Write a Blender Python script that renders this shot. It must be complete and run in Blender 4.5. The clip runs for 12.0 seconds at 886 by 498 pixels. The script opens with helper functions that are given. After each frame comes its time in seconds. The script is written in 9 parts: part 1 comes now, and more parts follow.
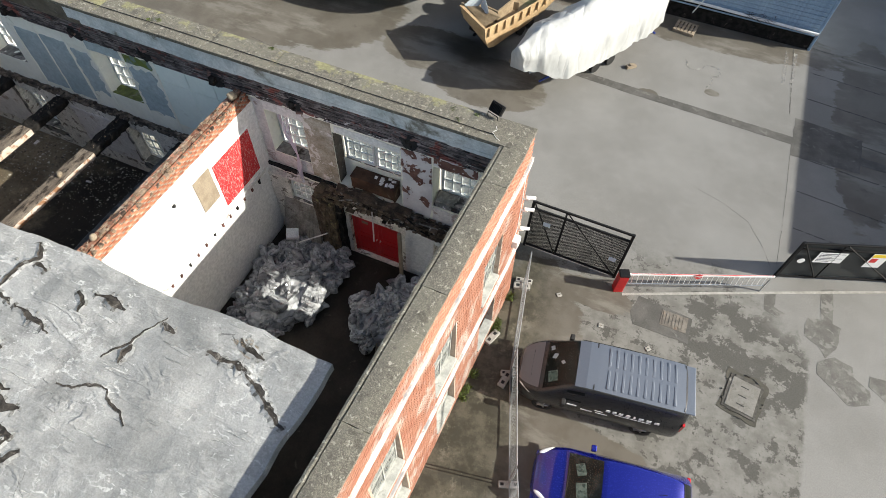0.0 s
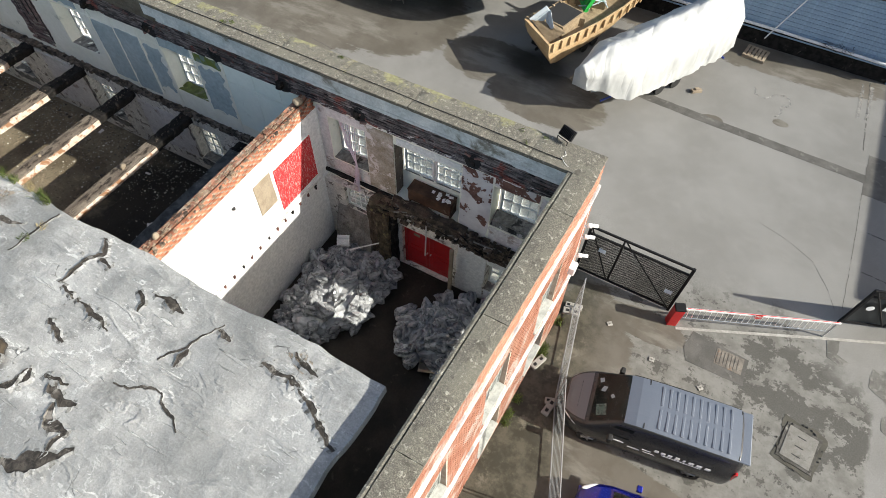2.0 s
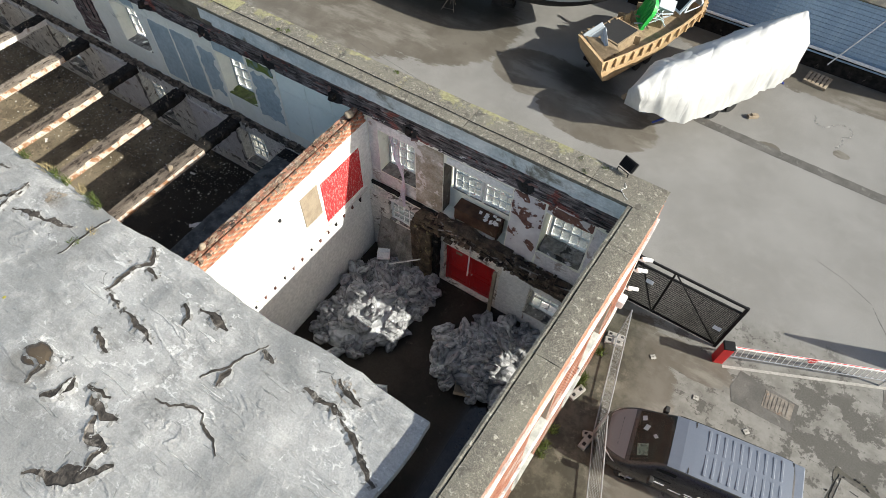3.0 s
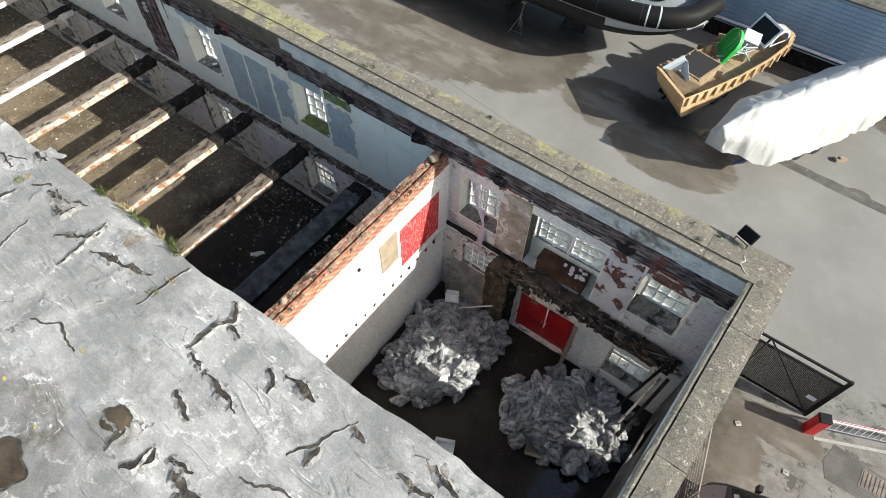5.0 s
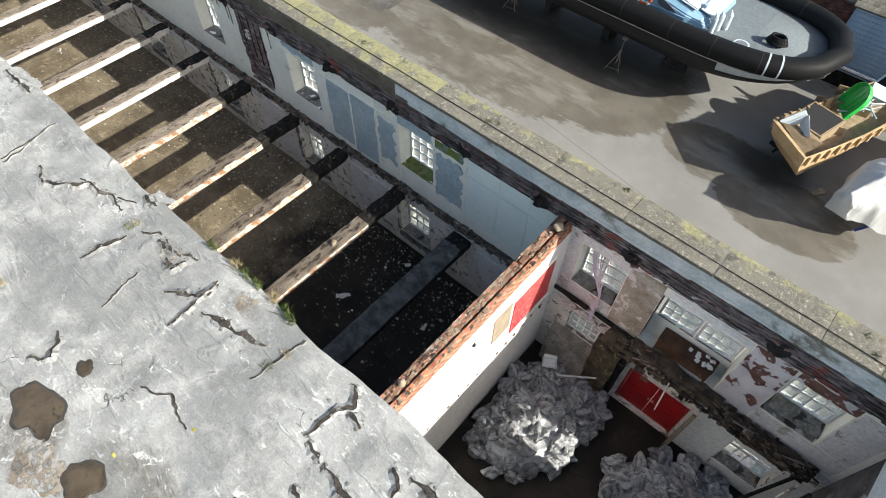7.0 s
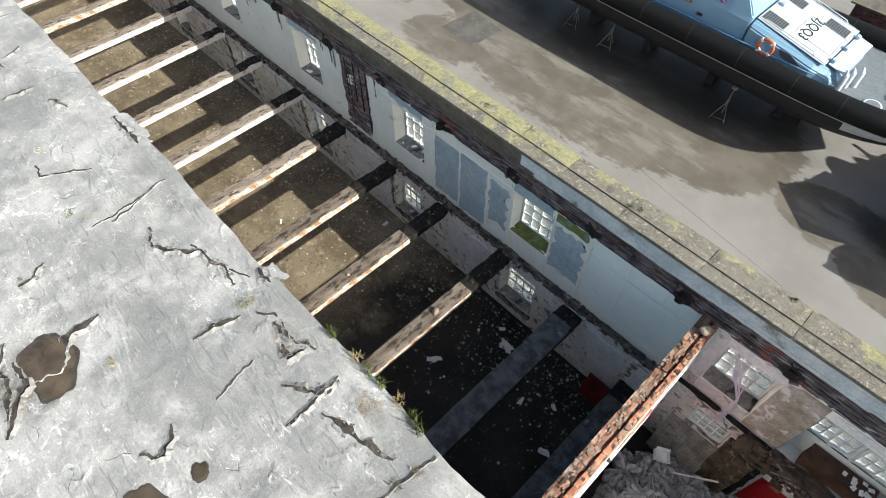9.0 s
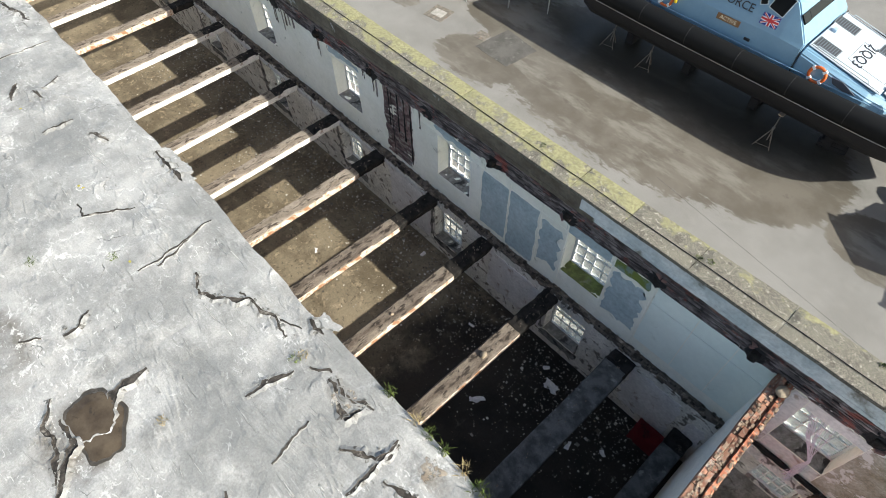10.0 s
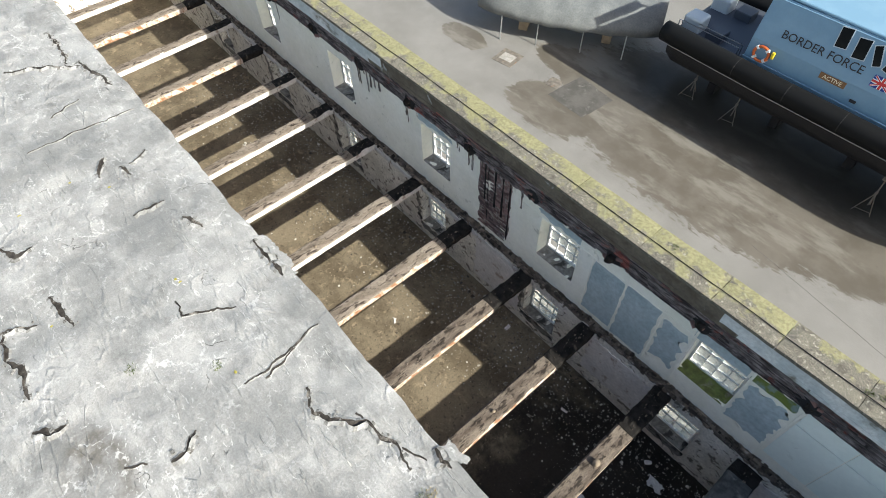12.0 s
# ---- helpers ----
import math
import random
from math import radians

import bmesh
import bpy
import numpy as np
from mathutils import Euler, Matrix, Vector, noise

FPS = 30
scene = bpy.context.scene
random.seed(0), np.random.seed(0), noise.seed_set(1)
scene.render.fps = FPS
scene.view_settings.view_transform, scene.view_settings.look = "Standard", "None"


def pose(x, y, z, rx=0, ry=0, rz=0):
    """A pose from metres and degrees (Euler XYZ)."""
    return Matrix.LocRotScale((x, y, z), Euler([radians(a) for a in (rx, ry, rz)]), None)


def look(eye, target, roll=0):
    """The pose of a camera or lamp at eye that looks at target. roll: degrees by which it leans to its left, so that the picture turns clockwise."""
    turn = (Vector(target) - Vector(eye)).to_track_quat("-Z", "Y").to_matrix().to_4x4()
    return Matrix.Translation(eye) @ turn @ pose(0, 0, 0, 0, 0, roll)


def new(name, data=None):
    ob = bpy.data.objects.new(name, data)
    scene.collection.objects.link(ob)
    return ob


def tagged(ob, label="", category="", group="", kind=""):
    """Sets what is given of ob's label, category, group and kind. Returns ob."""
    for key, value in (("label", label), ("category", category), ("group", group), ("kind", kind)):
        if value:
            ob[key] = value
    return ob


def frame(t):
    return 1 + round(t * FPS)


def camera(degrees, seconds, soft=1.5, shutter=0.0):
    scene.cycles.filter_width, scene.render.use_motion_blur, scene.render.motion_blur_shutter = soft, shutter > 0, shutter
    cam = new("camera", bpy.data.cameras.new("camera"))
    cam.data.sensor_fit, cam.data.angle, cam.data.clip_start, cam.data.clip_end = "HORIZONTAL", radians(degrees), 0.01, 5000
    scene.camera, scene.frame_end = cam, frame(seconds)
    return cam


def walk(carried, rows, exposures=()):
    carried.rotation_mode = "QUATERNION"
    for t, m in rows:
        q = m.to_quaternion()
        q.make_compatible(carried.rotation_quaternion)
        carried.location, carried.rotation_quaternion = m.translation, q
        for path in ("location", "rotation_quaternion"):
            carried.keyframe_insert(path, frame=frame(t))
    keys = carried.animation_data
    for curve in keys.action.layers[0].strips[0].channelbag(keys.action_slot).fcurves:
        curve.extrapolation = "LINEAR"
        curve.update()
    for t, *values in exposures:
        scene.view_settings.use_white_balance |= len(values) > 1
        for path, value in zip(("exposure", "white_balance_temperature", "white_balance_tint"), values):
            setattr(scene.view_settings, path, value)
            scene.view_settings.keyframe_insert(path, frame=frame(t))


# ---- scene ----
cam = camera(74.2, 12.0, soft=0.6)
PATH = [
    (0, (2.577, -10.355, 18.161), (2.162, -9.287, 16.522), 2.6),
    (0.5, (2.464, -10.383, 18.132), (2.011, -9.329, 16.494), 2.6),
    (1, (2.285, -10.389, 18.122), (1.789, -9.353, 16.485), 2.5),
    (1.5, (2.054, -10.3, 18.132), (1.544, -9.269, 16.496), 2.4),
    (2, (1.728, -10.133, 18.147), (1.211, -9.105, 16.512), 2.4),
    (2.5, (1.31, -9.959, 18.149), (0.762, -8.946, 16.514), 2.3),
    (3, (0.838, -9.778, 18.148), (0.246, -8.792, 16.511), 2.3),
    (5, (-1.506, -9.303, 18.141), (-2.166, -8.359, 16.506), 1.7),
    (5.5, (-2.214, -9.215, 18.152), (-2.901, -8.288, 16.518), 1.5),
    (6, (-2.99, -9.17, 18.171), (-3.701, -8.26, 16.538), 1.5),
    (6.5, (-3.741, -9.117, 18.165), (-4.474, -8.221, 16.534), 1.3),
    (7, (-4.513, -9.065, 18.182), (-5.267, -8.185, 16.552), 1.1),
    (9, (-7.811, -8.907, 18.372), (-8.654, -8.1, 16.748), -0.2),
    (9.5, (-8.654, -8.904, 18.435), (-9.511, -8.104, 16.815), -0.4),
    (10, (-9.517, -8.887, 18.54), (-10.386, -8.097, 16.921), -0.8),
    (10.5, (-10.366, -8.88, 18.651), (-11.249, -8.099, 17.036), -1.2),
    (11, (-11.288, -8.906, 18.806), (-12.183, -8.132, 17.193), -1.4),
    (11.5, (-12.228, -8.93, 18.968), (-13.136, -8.165, 17.358), -1.7),
    (12, (-13.163, -8.973, 19.147), (-14.083, -8.218, 17.54), -2.1),
]
walk(cam, [(t, look(eye, target, roll)) for t, eye, target, roll in PATH], [(0.0, 1.09, 6720, 8), (5.0, 1.26, 6720, 8), (9.0, 1.37, 6720, 8), (12.0, 1.34, 6720, 8)])

# ---- light ----
SUN_TO = Vector((1.61, 0.30, 1.0)).normalized()
world = bpy.data.worlds.new("sky_world")
world.use_nodes = True
scene.world = world
wn = world.node_tree.nodes
sky = wn.new("ShaderNodeTexSky")
sky.sky_type = "NISHITA"
sky.sun_disc = False
sky.sun_elevation = math.asin(SUN_TO.z)
sky.sun_rotation = math.atan2(SUN_TO.x, SUN_TO.y)
sky.air_density, sky.dust_density, sky.ozone_density = 1.0, 2.2, 0.2
world.node_tree.links.new(sky.outputs[0], wn["Background"].inputs["Color"])
wn["Background"].inputs["Strength"].default_value = 0.09
sun_data = bpy.data.lights.new("sun", "SUN")
sun_data.energy, sun_data.angle, sun_data.color = 3.8, radians(0.55), (0.97, 0.955, 0.89)
sun = new("sun", sun_data)
sun.matrix_world = look((30, 5, 40), Vector((30, 5, 40)) - SUN_TO)


# ---- materials ----
def tree(name):
    m = bpy.data.materials.new(name)
    m.use_nodes = True
    return m, m.node_tree, m.node_tree.nodes["Principled BSDF"]


def node(nt, kind, **inputs):
    n = nt.nodes.new(kind)
    for key, value in inputs.items():
        socket = n.inputs[int(key[1:])] if key[0] == "_" and key[1:].isdigit() else n.inputs[key.replace("_", " ")]
        if isinstance(value, bpy.types.NodeSocket):
            nt.links.new(value, socket)
        else:
            socket.default_value = value
    return n


def rgb(c):
    return (*c, 1.0) if len(c) == 3 else c


def noise_at(nt, scale, detail=5.0, vector=None, rough=0.6, distort=0.0):
    if vector is None:
        vector = node(nt, "ShaderNodeTexCoord").outputs["Object"]
    return node(nt, "ShaderNodeTexNoise", Vector=vector, Scale=scale, Detail=detail, Roughness=rough, Distortion=distort).outputs["Fac"]


def span(nt, value, a, b, lo=0.0, hi=1.0, smooth=True):
    n = node(nt, "ShaderNodeMapRange", Value=value, From_Min=a, From_Max=b, To_Min=lo, To_Max=hi)
    n.interpolation_type = "SMOOTHSTEP" if smooth else "LINEAR"
    return n.outputs[0]


def mix(nt, fac, a, b, blend="MIX"):
    n = nt.nodes.new("ShaderNodeMix")
    n.data_type, n.blend_type = "RGBA", blend
    for socket, value in ((n.inputs[0], fac), (n.inputs[6], a), (n.inputs[7], b)):
        if isinstance(value, bpy.types.NodeSocket):
            nt.links.new(value, socket)
        else:
            socket.default_value = rgb(value) if isinstance(value, tuple) else value
    return n.outputs[2]


def calc(nt, op, a, b=0.0):
    n = nt.nodes.new("ShaderNodeMath")
    n.operation = op
    for i, value in enumerate((a, b)):
        if isinstance(value, bpy.types.NodeSocket):
            nt.links.new(value, n.inputs[i])
        else:
            n.inputs[i].default_value = value
    return n.outputs[0]


def bump(nt, bsdf, height, strength, distance=0.02):
    n = node(nt, "ShaderNodeBump", Height=height, Strength=strength, Distance=distance)
    nt.links.new(n.outputs[0], bsdf.inputs["Normal"])


def surf(name, a, b, stain=None, stain_at=(0.55, 0.68), s1=1.2, s2=18.0, rough=(0.65, 0.9), relief=0.35, rs=45.0, metal=0.0, vary=0.0, coat=0.0, stain_scale=2.3, grain=0.32, pieces=0.0, stretch=None):
    """A worn surface: two colours in large clouds, fine grain, an optional stain of its own shape, relief."""
    m, nt, p = tree(name)
    co = node(nt, "ShaderNodeTexCoord").outputs["Object"]
    if stretch:
        co = node(nt, "ShaderNodeMapping", Vector=co, Scale=stretch).outputs[0]
    big, fine = noise_at(nt, s1, 6, co), noise_at(nt, s2, 8, co, 0.7)
    col = mix(nt, span(nt, big, 0.35, 0.65), a, b)
    col = mix(nt, grain, col, mix(nt, span(nt, fine, 0.3, 0.7), (0.45, 0.45, 0.45), (1.35, 1.35, 1.35)), "MULTIPLY")
    if stain:
        mask = noise_at(nt, stain_scale, 9, co, 0.68, 0.4)
        col = mix(nt, span(nt, mask, *stain_at), col, stain)
    if vary:
        r = node(nt, "ShaderNodeObjectInfo").outputs["Random"]
        col = mix(nt, 1.0, col, mix(nt, r, (1 - vary,) * 3, (1 + vary,) * 3), "MULTIPLY")
    if pieces:
        r = node(nt, "ShaderNodeNewGeometry").outputs["Random Per Island"]
        col = mix(nt, 1.0, col, mix(nt, r, (1 - pieces,) * 3, (1 + pieces,) * 3), "MULTIPLY")
    nt.links.new(col, p.inputs["Base Color"])
    nt.links.new(span(nt, fine, 0.3, 0.7, *rough), p.inputs["Roughness"])
    p.inputs["Metallic"].default_value = metal
    p.inputs["Coat Weight"].default_value = coat
    if rough[0] > 0.35 and not metal:
        p.inputs["Specular IOR Level"].default_value = 0.18
    if relief:
        bump(nt, p, noise_at(nt, rs, 6, co), relief)
    return m


def plain(name, c, rough=0.5, metal=0.0, coat=0.0, grain=0.12, scale=30.0):
    m, nt, p = tree(name)
    co = node(nt, "ShaderNodeTexCoord").outputs["Object"]
    f = noise_at(nt, scale, 5, co)
    col = mix(nt, span(nt, f, 0.3, 0.7), tuple(v * (1 - grain) for v in c), tuple(v * (1 + grain) for v in c))
    nt.links.new(col, p.inputs["Base Color"])
    nt.links.new(span(nt, f, 0.3, 0.7, rough * 0.85, min(1.0, rough * 1.15)), p.inputs["Roughness"])
    p.inputs["Metallic"].default_value, p.inputs["Coat Weight"].default_value = metal, coat
    return m


def blotch(nt, co, cx, cy, rx, ry, edge=0.35, wob=0.5, scale=0.9, soft=0.12):
    """A ragged ellipse on the ground, 1 inside."""
    sep = node(nt, "ShaderNodeSeparateXYZ", Vector=co)
    dx = calc(nt, "DIVIDE", calc(nt, "SUBTRACT", sep.outputs[0], cx), rx)
    dy = calc(nt, "DIVIDE", calc(nt, "SUBTRACT", sep.outputs[1], cy), ry)
    d = calc(nt, "SQRT", calc(nt, "ADD", calc(nt, "MULTIPLY", dx, dx), calc(nt, "MULTIPLY", dy, dy)))
    n = noise_at(nt, scale, 8, co, 0.7)
    d = calc(nt, "ADD", d, calc(nt, "MULTIPLY", calc(nt, "SUBTRACT", n, 0.5), wob * 2))
    return span(nt, d, 1 + soft, 1 - soft)


def yard_material():
    """Pale power-floated concrete, speckled with algae near the gate, with wet silt that dries back in frayed edges."""
    m, nt, p = tree("yard_concrete")
    co = node(nt, "ShaderNodeTexCoord").outputs["Object"]
    big, mid, fine = noise_at(nt, 0.25, 5, co), noise_at(nt, 1.6, 8, co, 0.7), noise_at(nt, 22, 8, co, 0.7)
    dry = mix(nt, span(nt, big, 0.35, 0.65), (0.182, 0.177, 0.167), (0.222, 0.217, 0.207))
    dry = mix(nt, span(nt, mid, 0.45, 0.75, 0.0, 0.35), dry, (0.25, 0.245, 0.233))
    dry = mix(nt, 0.30, dry, mix(nt, span(nt, fine, 0.3, 0.7), (0.5, 0.5, 0.5), (1.3, 1.3, 1.3)), "MULTIPLY")
    # fine dark pits
    dry = mix(nt, span(nt, noise_at(nt, 4.2, 10, co, 0.75), 0.66, 0.70, 0.0, 0.5), dry, (0.10, 0.098, 0.09))
    # algae blotches on the old slab by the gate
    sep = node(nt, "ShaderNodeSeparateXYZ", Vector=co)
    old_slab = calc(nt, "MULTIPLY", span(nt, calc(nt, "ADD", sep.outputs[0], calc(nt, "MULTIPLY", mid, 0.25)), 11.35, 11.2), blotch(nt, co, 6.6, -0.8, 5.6, 5.4, wob=0.3, scale=0.7, soft=0.15))
    worn = mix(nt, span(nt, mid, 0.35, 0.65), (0.13, 0.125, 0.113), (0.20, 0.194, 0.180))
    dry = mix(nt, calc(nt, "MULTIPLY", old_slab, 0.9), dry, worn)
    core = blotch(nt, co, 9.4, 2.0, 2.4, 2.0, wob=0.4, scale=0.8, soft=0.5)
    speck = span(nt, calc(nt, "ADD", noise_at(nt, 1.15, 14, co, 0.74), calc(nt, "MULTIPLY", core, 0.07)), 0.540, 0.562)
    speck = calc(nt, "MAXIMUM", speck, span(nt, noise_at(nt, 4.5, 12, co, 0.75), 0.59, 0.615, 0.0, 0.75))
    algae = mix(nt, span(nt, fine, 0.35, 0.65), (0.060, 0.058, 0.052), (0.092, 0.089, 0.081))
    col = mix(nt, calc(nt, "MULTIPLY", old_slab, calc(nt, "MULTIPLY", speck, 0.9)), dry, algae)
    # brown film of wet silt
    comb = node(nt, "ShaderNodeMapping", Vector=co, Rotation=(0, 0, 0.35), Scale=(1.0, 2.6, 1.0)).outputs[0]
    frayed = calc(nt, "SUBTRACT", noise_at(nt, 1.1, 14, comb, 0.78), 0.5)
    damp = None
    for cx, cy, rx, ry, wob, scale, soft in YARD_DAMP:
        sep = node(nt, "ShaderNodeSeparateXYZ", Vector=co)
        dx = calc(nt, "DIVIDE", calc(nt, "SUBTRACT", sep.outputs[0], cx), rx)
        dy = calc(nt, "DIVIDE", calc(nt, "SUBTRACT", sep.outputs[1], cy), ry)
        d = calc(nt, "SQRT", calc(nt, "ADD", calc(nt, "MULTIPLY", dx, dx), calc(nt, "MULTIPLY", dy, dy)))
        d = calc(nt, "ADD", d, calc(nt, "MULTIPLY", calc(nt, "SUBTRACT", noise_at(nt, scale, 5, co, 0.6), 0.5), wob * 2.2))
        d = calc(nt, "ADD", d, calc(nt, "MULTIPLY", frayed, soft * 3.4))
        b = span(nt, d, 1.03, 0.97)
        damp = b if damp is None else calc(nt, "MAXIMUM", damp, b)
    pool = noise_at(nt, 0.55, 6, co, 0.6)
    silt = mix(nt, span(nt, pool, 0.38, 0.62), (0.102, 0.091, 0.075), (0.135, 0.122, 0.104))
    # thinner, half-dried silt in long streaks
    flow = node(nt, "ShaderNodeMapping", Vector=co, Rotation=(0, 0, -0.12), Scale=(0.45, 1.3, 1.0)).outputs[0]
    silt = mix(nt, span(nt, noise_at(nt, 0.42, 12, flow, 0.68), 0.50, 0.62, 0.0, 0.8), silt, (0.195, 0.183, 0.163))
    silt = mix(nt, span(nt, noise_at(nt, 0.9, 12, co, 0.7), 0.60, 0.70, 0.0, 0.5), silt, (0.052, 0.046, 0.037))
    col = mix(nt, calc(nt, "MULTIPLY", damp, 0.97), col, silt)
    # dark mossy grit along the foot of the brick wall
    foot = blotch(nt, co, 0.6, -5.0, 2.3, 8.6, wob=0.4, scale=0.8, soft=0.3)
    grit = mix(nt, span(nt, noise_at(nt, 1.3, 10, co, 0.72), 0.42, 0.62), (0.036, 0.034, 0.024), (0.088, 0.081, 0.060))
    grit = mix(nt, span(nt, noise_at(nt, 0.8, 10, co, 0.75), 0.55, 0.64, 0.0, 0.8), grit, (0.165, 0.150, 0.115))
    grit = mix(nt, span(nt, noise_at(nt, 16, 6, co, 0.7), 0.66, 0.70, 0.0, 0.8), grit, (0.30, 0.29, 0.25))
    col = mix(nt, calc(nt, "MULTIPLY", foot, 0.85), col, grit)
    # dark wet patches, which also paint in deeper shade under the boats
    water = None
    for cx, cy, rx, ry in YARD_WATER_SHADE:
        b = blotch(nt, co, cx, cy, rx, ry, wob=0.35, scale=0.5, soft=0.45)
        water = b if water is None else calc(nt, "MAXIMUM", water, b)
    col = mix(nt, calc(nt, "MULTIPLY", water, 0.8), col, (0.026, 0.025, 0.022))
    damp = calc(nt, "MAXIMUM", damp, water)
    nt.links.new(col, p.inputs["Base Color"])
    r = span(nt, fine, 0.3, 0.7, 0.7, 0.9)
    n = node(nt, "ShaderNodeMix", _0=damp, _2=r, _3=0.32)
    nt.links.new(n.outputs[0], p.inputs["Roughness"])
    p.inputs["Specular IOR Level"].default_value = 0.12
    bump(nt, p, calc(nt, "ADD", fine, mid), 0.2)
    return m


def roof_material():
    m, nt, p = tree("pale_roof_membrane")
    co = node(nt, "ShaderNodeTexCoord").outputs["Object"]
    big, mid, fine = noise_at(nt, 0.35, 6, co, 0.6), noise_at(nt, 1.7, 9, co, 0.68, 0.3), noise_at(nt, 24, 6, co, 0.7)
    col = mix(nt, span(nt, big, 0.38, 0.62), (0.235, 0.239, 0.235), (0.345, 0.345, 0.336))
    col = mix(nt, span(nt, mid, 0.42, 0.66, 0.0, 0.75), col, (0.43, 0.428, 0.418))
    col = mix(nt, span(nt, noise_at(nt, 0.9, 9, co, 0.72), 0.52, 0.68, 0.0, 0.8), col, (0.153, 0.155, 0.151))
    # thin creases and pale scuffs along three directions
    crease = None
    for turn, scale, at, seed in ((0.5, 1.5, 0.655, 3.0), (1.25, 1.2, 0.665, 11.0), (-0.35, 1.7, 0.67, 23.0)):
        v = node(nt, "ShaderNodeMapping", Vector=co, Location=(seed, seed * 0.7, 0), Rotation=(0, 0, turn), Scale=(0.55, 5.0, 1.0)).outputs[0]
        f = span(nt, noise_at(nt, scale, 7, v, 0.6, 0.25), at, at + 0.045)
        crease = f if crease is None else calc(nt, "MAXIMUM", crease, f)
    crease = calc(nt, "MULTIPLY", crease, span(nt, noise_at(nt, 0.7, 4, co), 0.38, 0.52))
    col = mix(nt, calc(nt, "MULTIPLY", crease, 0.95), col, (0.544, 0.544, 0.535))
    # combed dirt along the laps
    v = node(nt, "ShaderNodeMapping", Vector=co, Rotation=(0, 0, 0.75), Scale=(0.7, 3.2, 1.0)).outputs[0]
    col = mix(nt, span(nt, noise_at(nt, 1.6, 10, v, 0.72, 0.4), 0.47, 0.66, 0.0, 0.32), col, (0.153, 0.155, 0.15))
    v = node(nt, "ShaderNodeMapping", Vector=co, Rotation=(0, 0, 0.75), Location=(5, 2, 0), Scale=(0.8, 4.5, 1.0)).outputs[0]
    col = mix(nt, span(nt, noise_at(nt, 2.2, 10, v, 0.75, 0.3), 0.56, 0.68, 0.0, 0.55), col, (0.468, 0.468, 0.459))
    for x, y, rx, ry in ROOF_DAMP:
        b = blotch(nt, co, x, y, rx, ry, wob=0.5, scale=0.9, soft=0.18)
        col = mix(nt, calc(nt, "MULTIPLY", b, 0.75), col, mix(nt, span(nt, noise_at(nt, 2.5, 9, co, 0.7), 0.42, 0.6), (0.0935, 0.0808, 0.0638), (0.212, 0.208, 0.2)))
    # soft pale bloom and short white scuffs in clusters
    col = mix(nt, span(nt, noise_at(nt, 0.55, 5, co, 0.5), 0.50, 0.66, 0.0, 0.6), col, (0.40, 0.402, 0.396))
    v = node(nt, "ShaderNodeMapping", Vector=co, Rotation=(0, 0, -0.5), Location=(9, 4, 0), Scale=(1.2, 2.6, 1.0)).outputs[0]
    scuff = calc(nt, "MULTIPLY", span(nt, noise_at(nt, 3.4, 5, v, 0.6, 1.2), 0.60, 0.635), span(nt, noise_at(nt, 0.8, 5, co), 0.46, 0.56))
    col = mix(nt, calc(nt, "MULTIPLY", scuff, 0.8), col, (0.56, 0.56, 0.55))
    # fine dark crazing
    warp = node(nt, "ShaderNodeVectorMath", _0=co, _1=node(nt, "ShaderNodeTexNoise", Vector=co, Scale=1.4, Detail=6.0).outputs["Color"])
    vor = node(nt, "ShaderNodeTexVoronoi", Vector=warp.outputs[0], Scale=0.75)
    vor.feature = "DISTANCE_TO_EDGE"
    craze = calc(nt, "MULTIPLY", span(nt, vor.outputs["Distance"], 0.009, 0.002), span(nt, noise_at(nt, 0.8, 6, co), 0.60, 0.66))
    # white chalky veins
    warp = node(nt, "ShaderNodeVectorMath", _0=co, _1=node(nt, "ShaderNodeTexNoise", Vector=co, Scale=2.3, Detail=8.0, Roughness=0.65).outputs["Color"])
    vor = node(nt, "ShaderNodeTexVoronoi", Vector=warp.outputs[0], Scale=1.15)
    vor.feature = "DISTANCE_TO_EDGE"
    wide = span(nt, noise_at(nt, 1.1, 6, co), 0.45, 0.62, 0.0, 0.055, False)
    vein = calc(nt, "MULTIPLY", span(nt, calc(nt, "SUBTRACT", vor.outputs["Distance"], wide), 0.008, -0.006), span(nt, noise_at(nt, 4.0, 6, co, 0.7), 0.42, 0.56))
    col = mix(nt, calc(nt, "MULTIPLY", vein, span(nt, big, 0.42, 0.55)), col, (0.535, 0.535, 0.527))
    col = mix(nt, calc(nt, "MULTIPLY", craze, 0.8), col, (0.0612, 0.0578, 0.0544))
    grit = span(nt, noise_at(nt, 9, 9, co, 0.75), 0.60, 0.68, 0.0, 0.5)
    col = mix(nt, grit, col, (0.136, 0.133, 0.126))
    col = mix(nt, span(nt, noise_at(nt, 0.30, 6, co, 0.6), 0.47, 0.60, 0.0, 0.62), col, (0.168, 0.172, 0.170))
    col = mix(nt, 0.36, col, mix(nt, span(nt, fine, 0.3, 0.7), (0.42, 0.42, 0.42), (1.14, 1.14, 1.14)), "MULTIPLY")
    nt.links.new(col, p.inputs["Base Color"])
    nt.links.new(span(nt, mid, 0.3, 0.7, 0.55, 0.85), p.inputs["Roughness"])
    # sparse wrinkles in the felt, running with the laps and across them
    fold = None
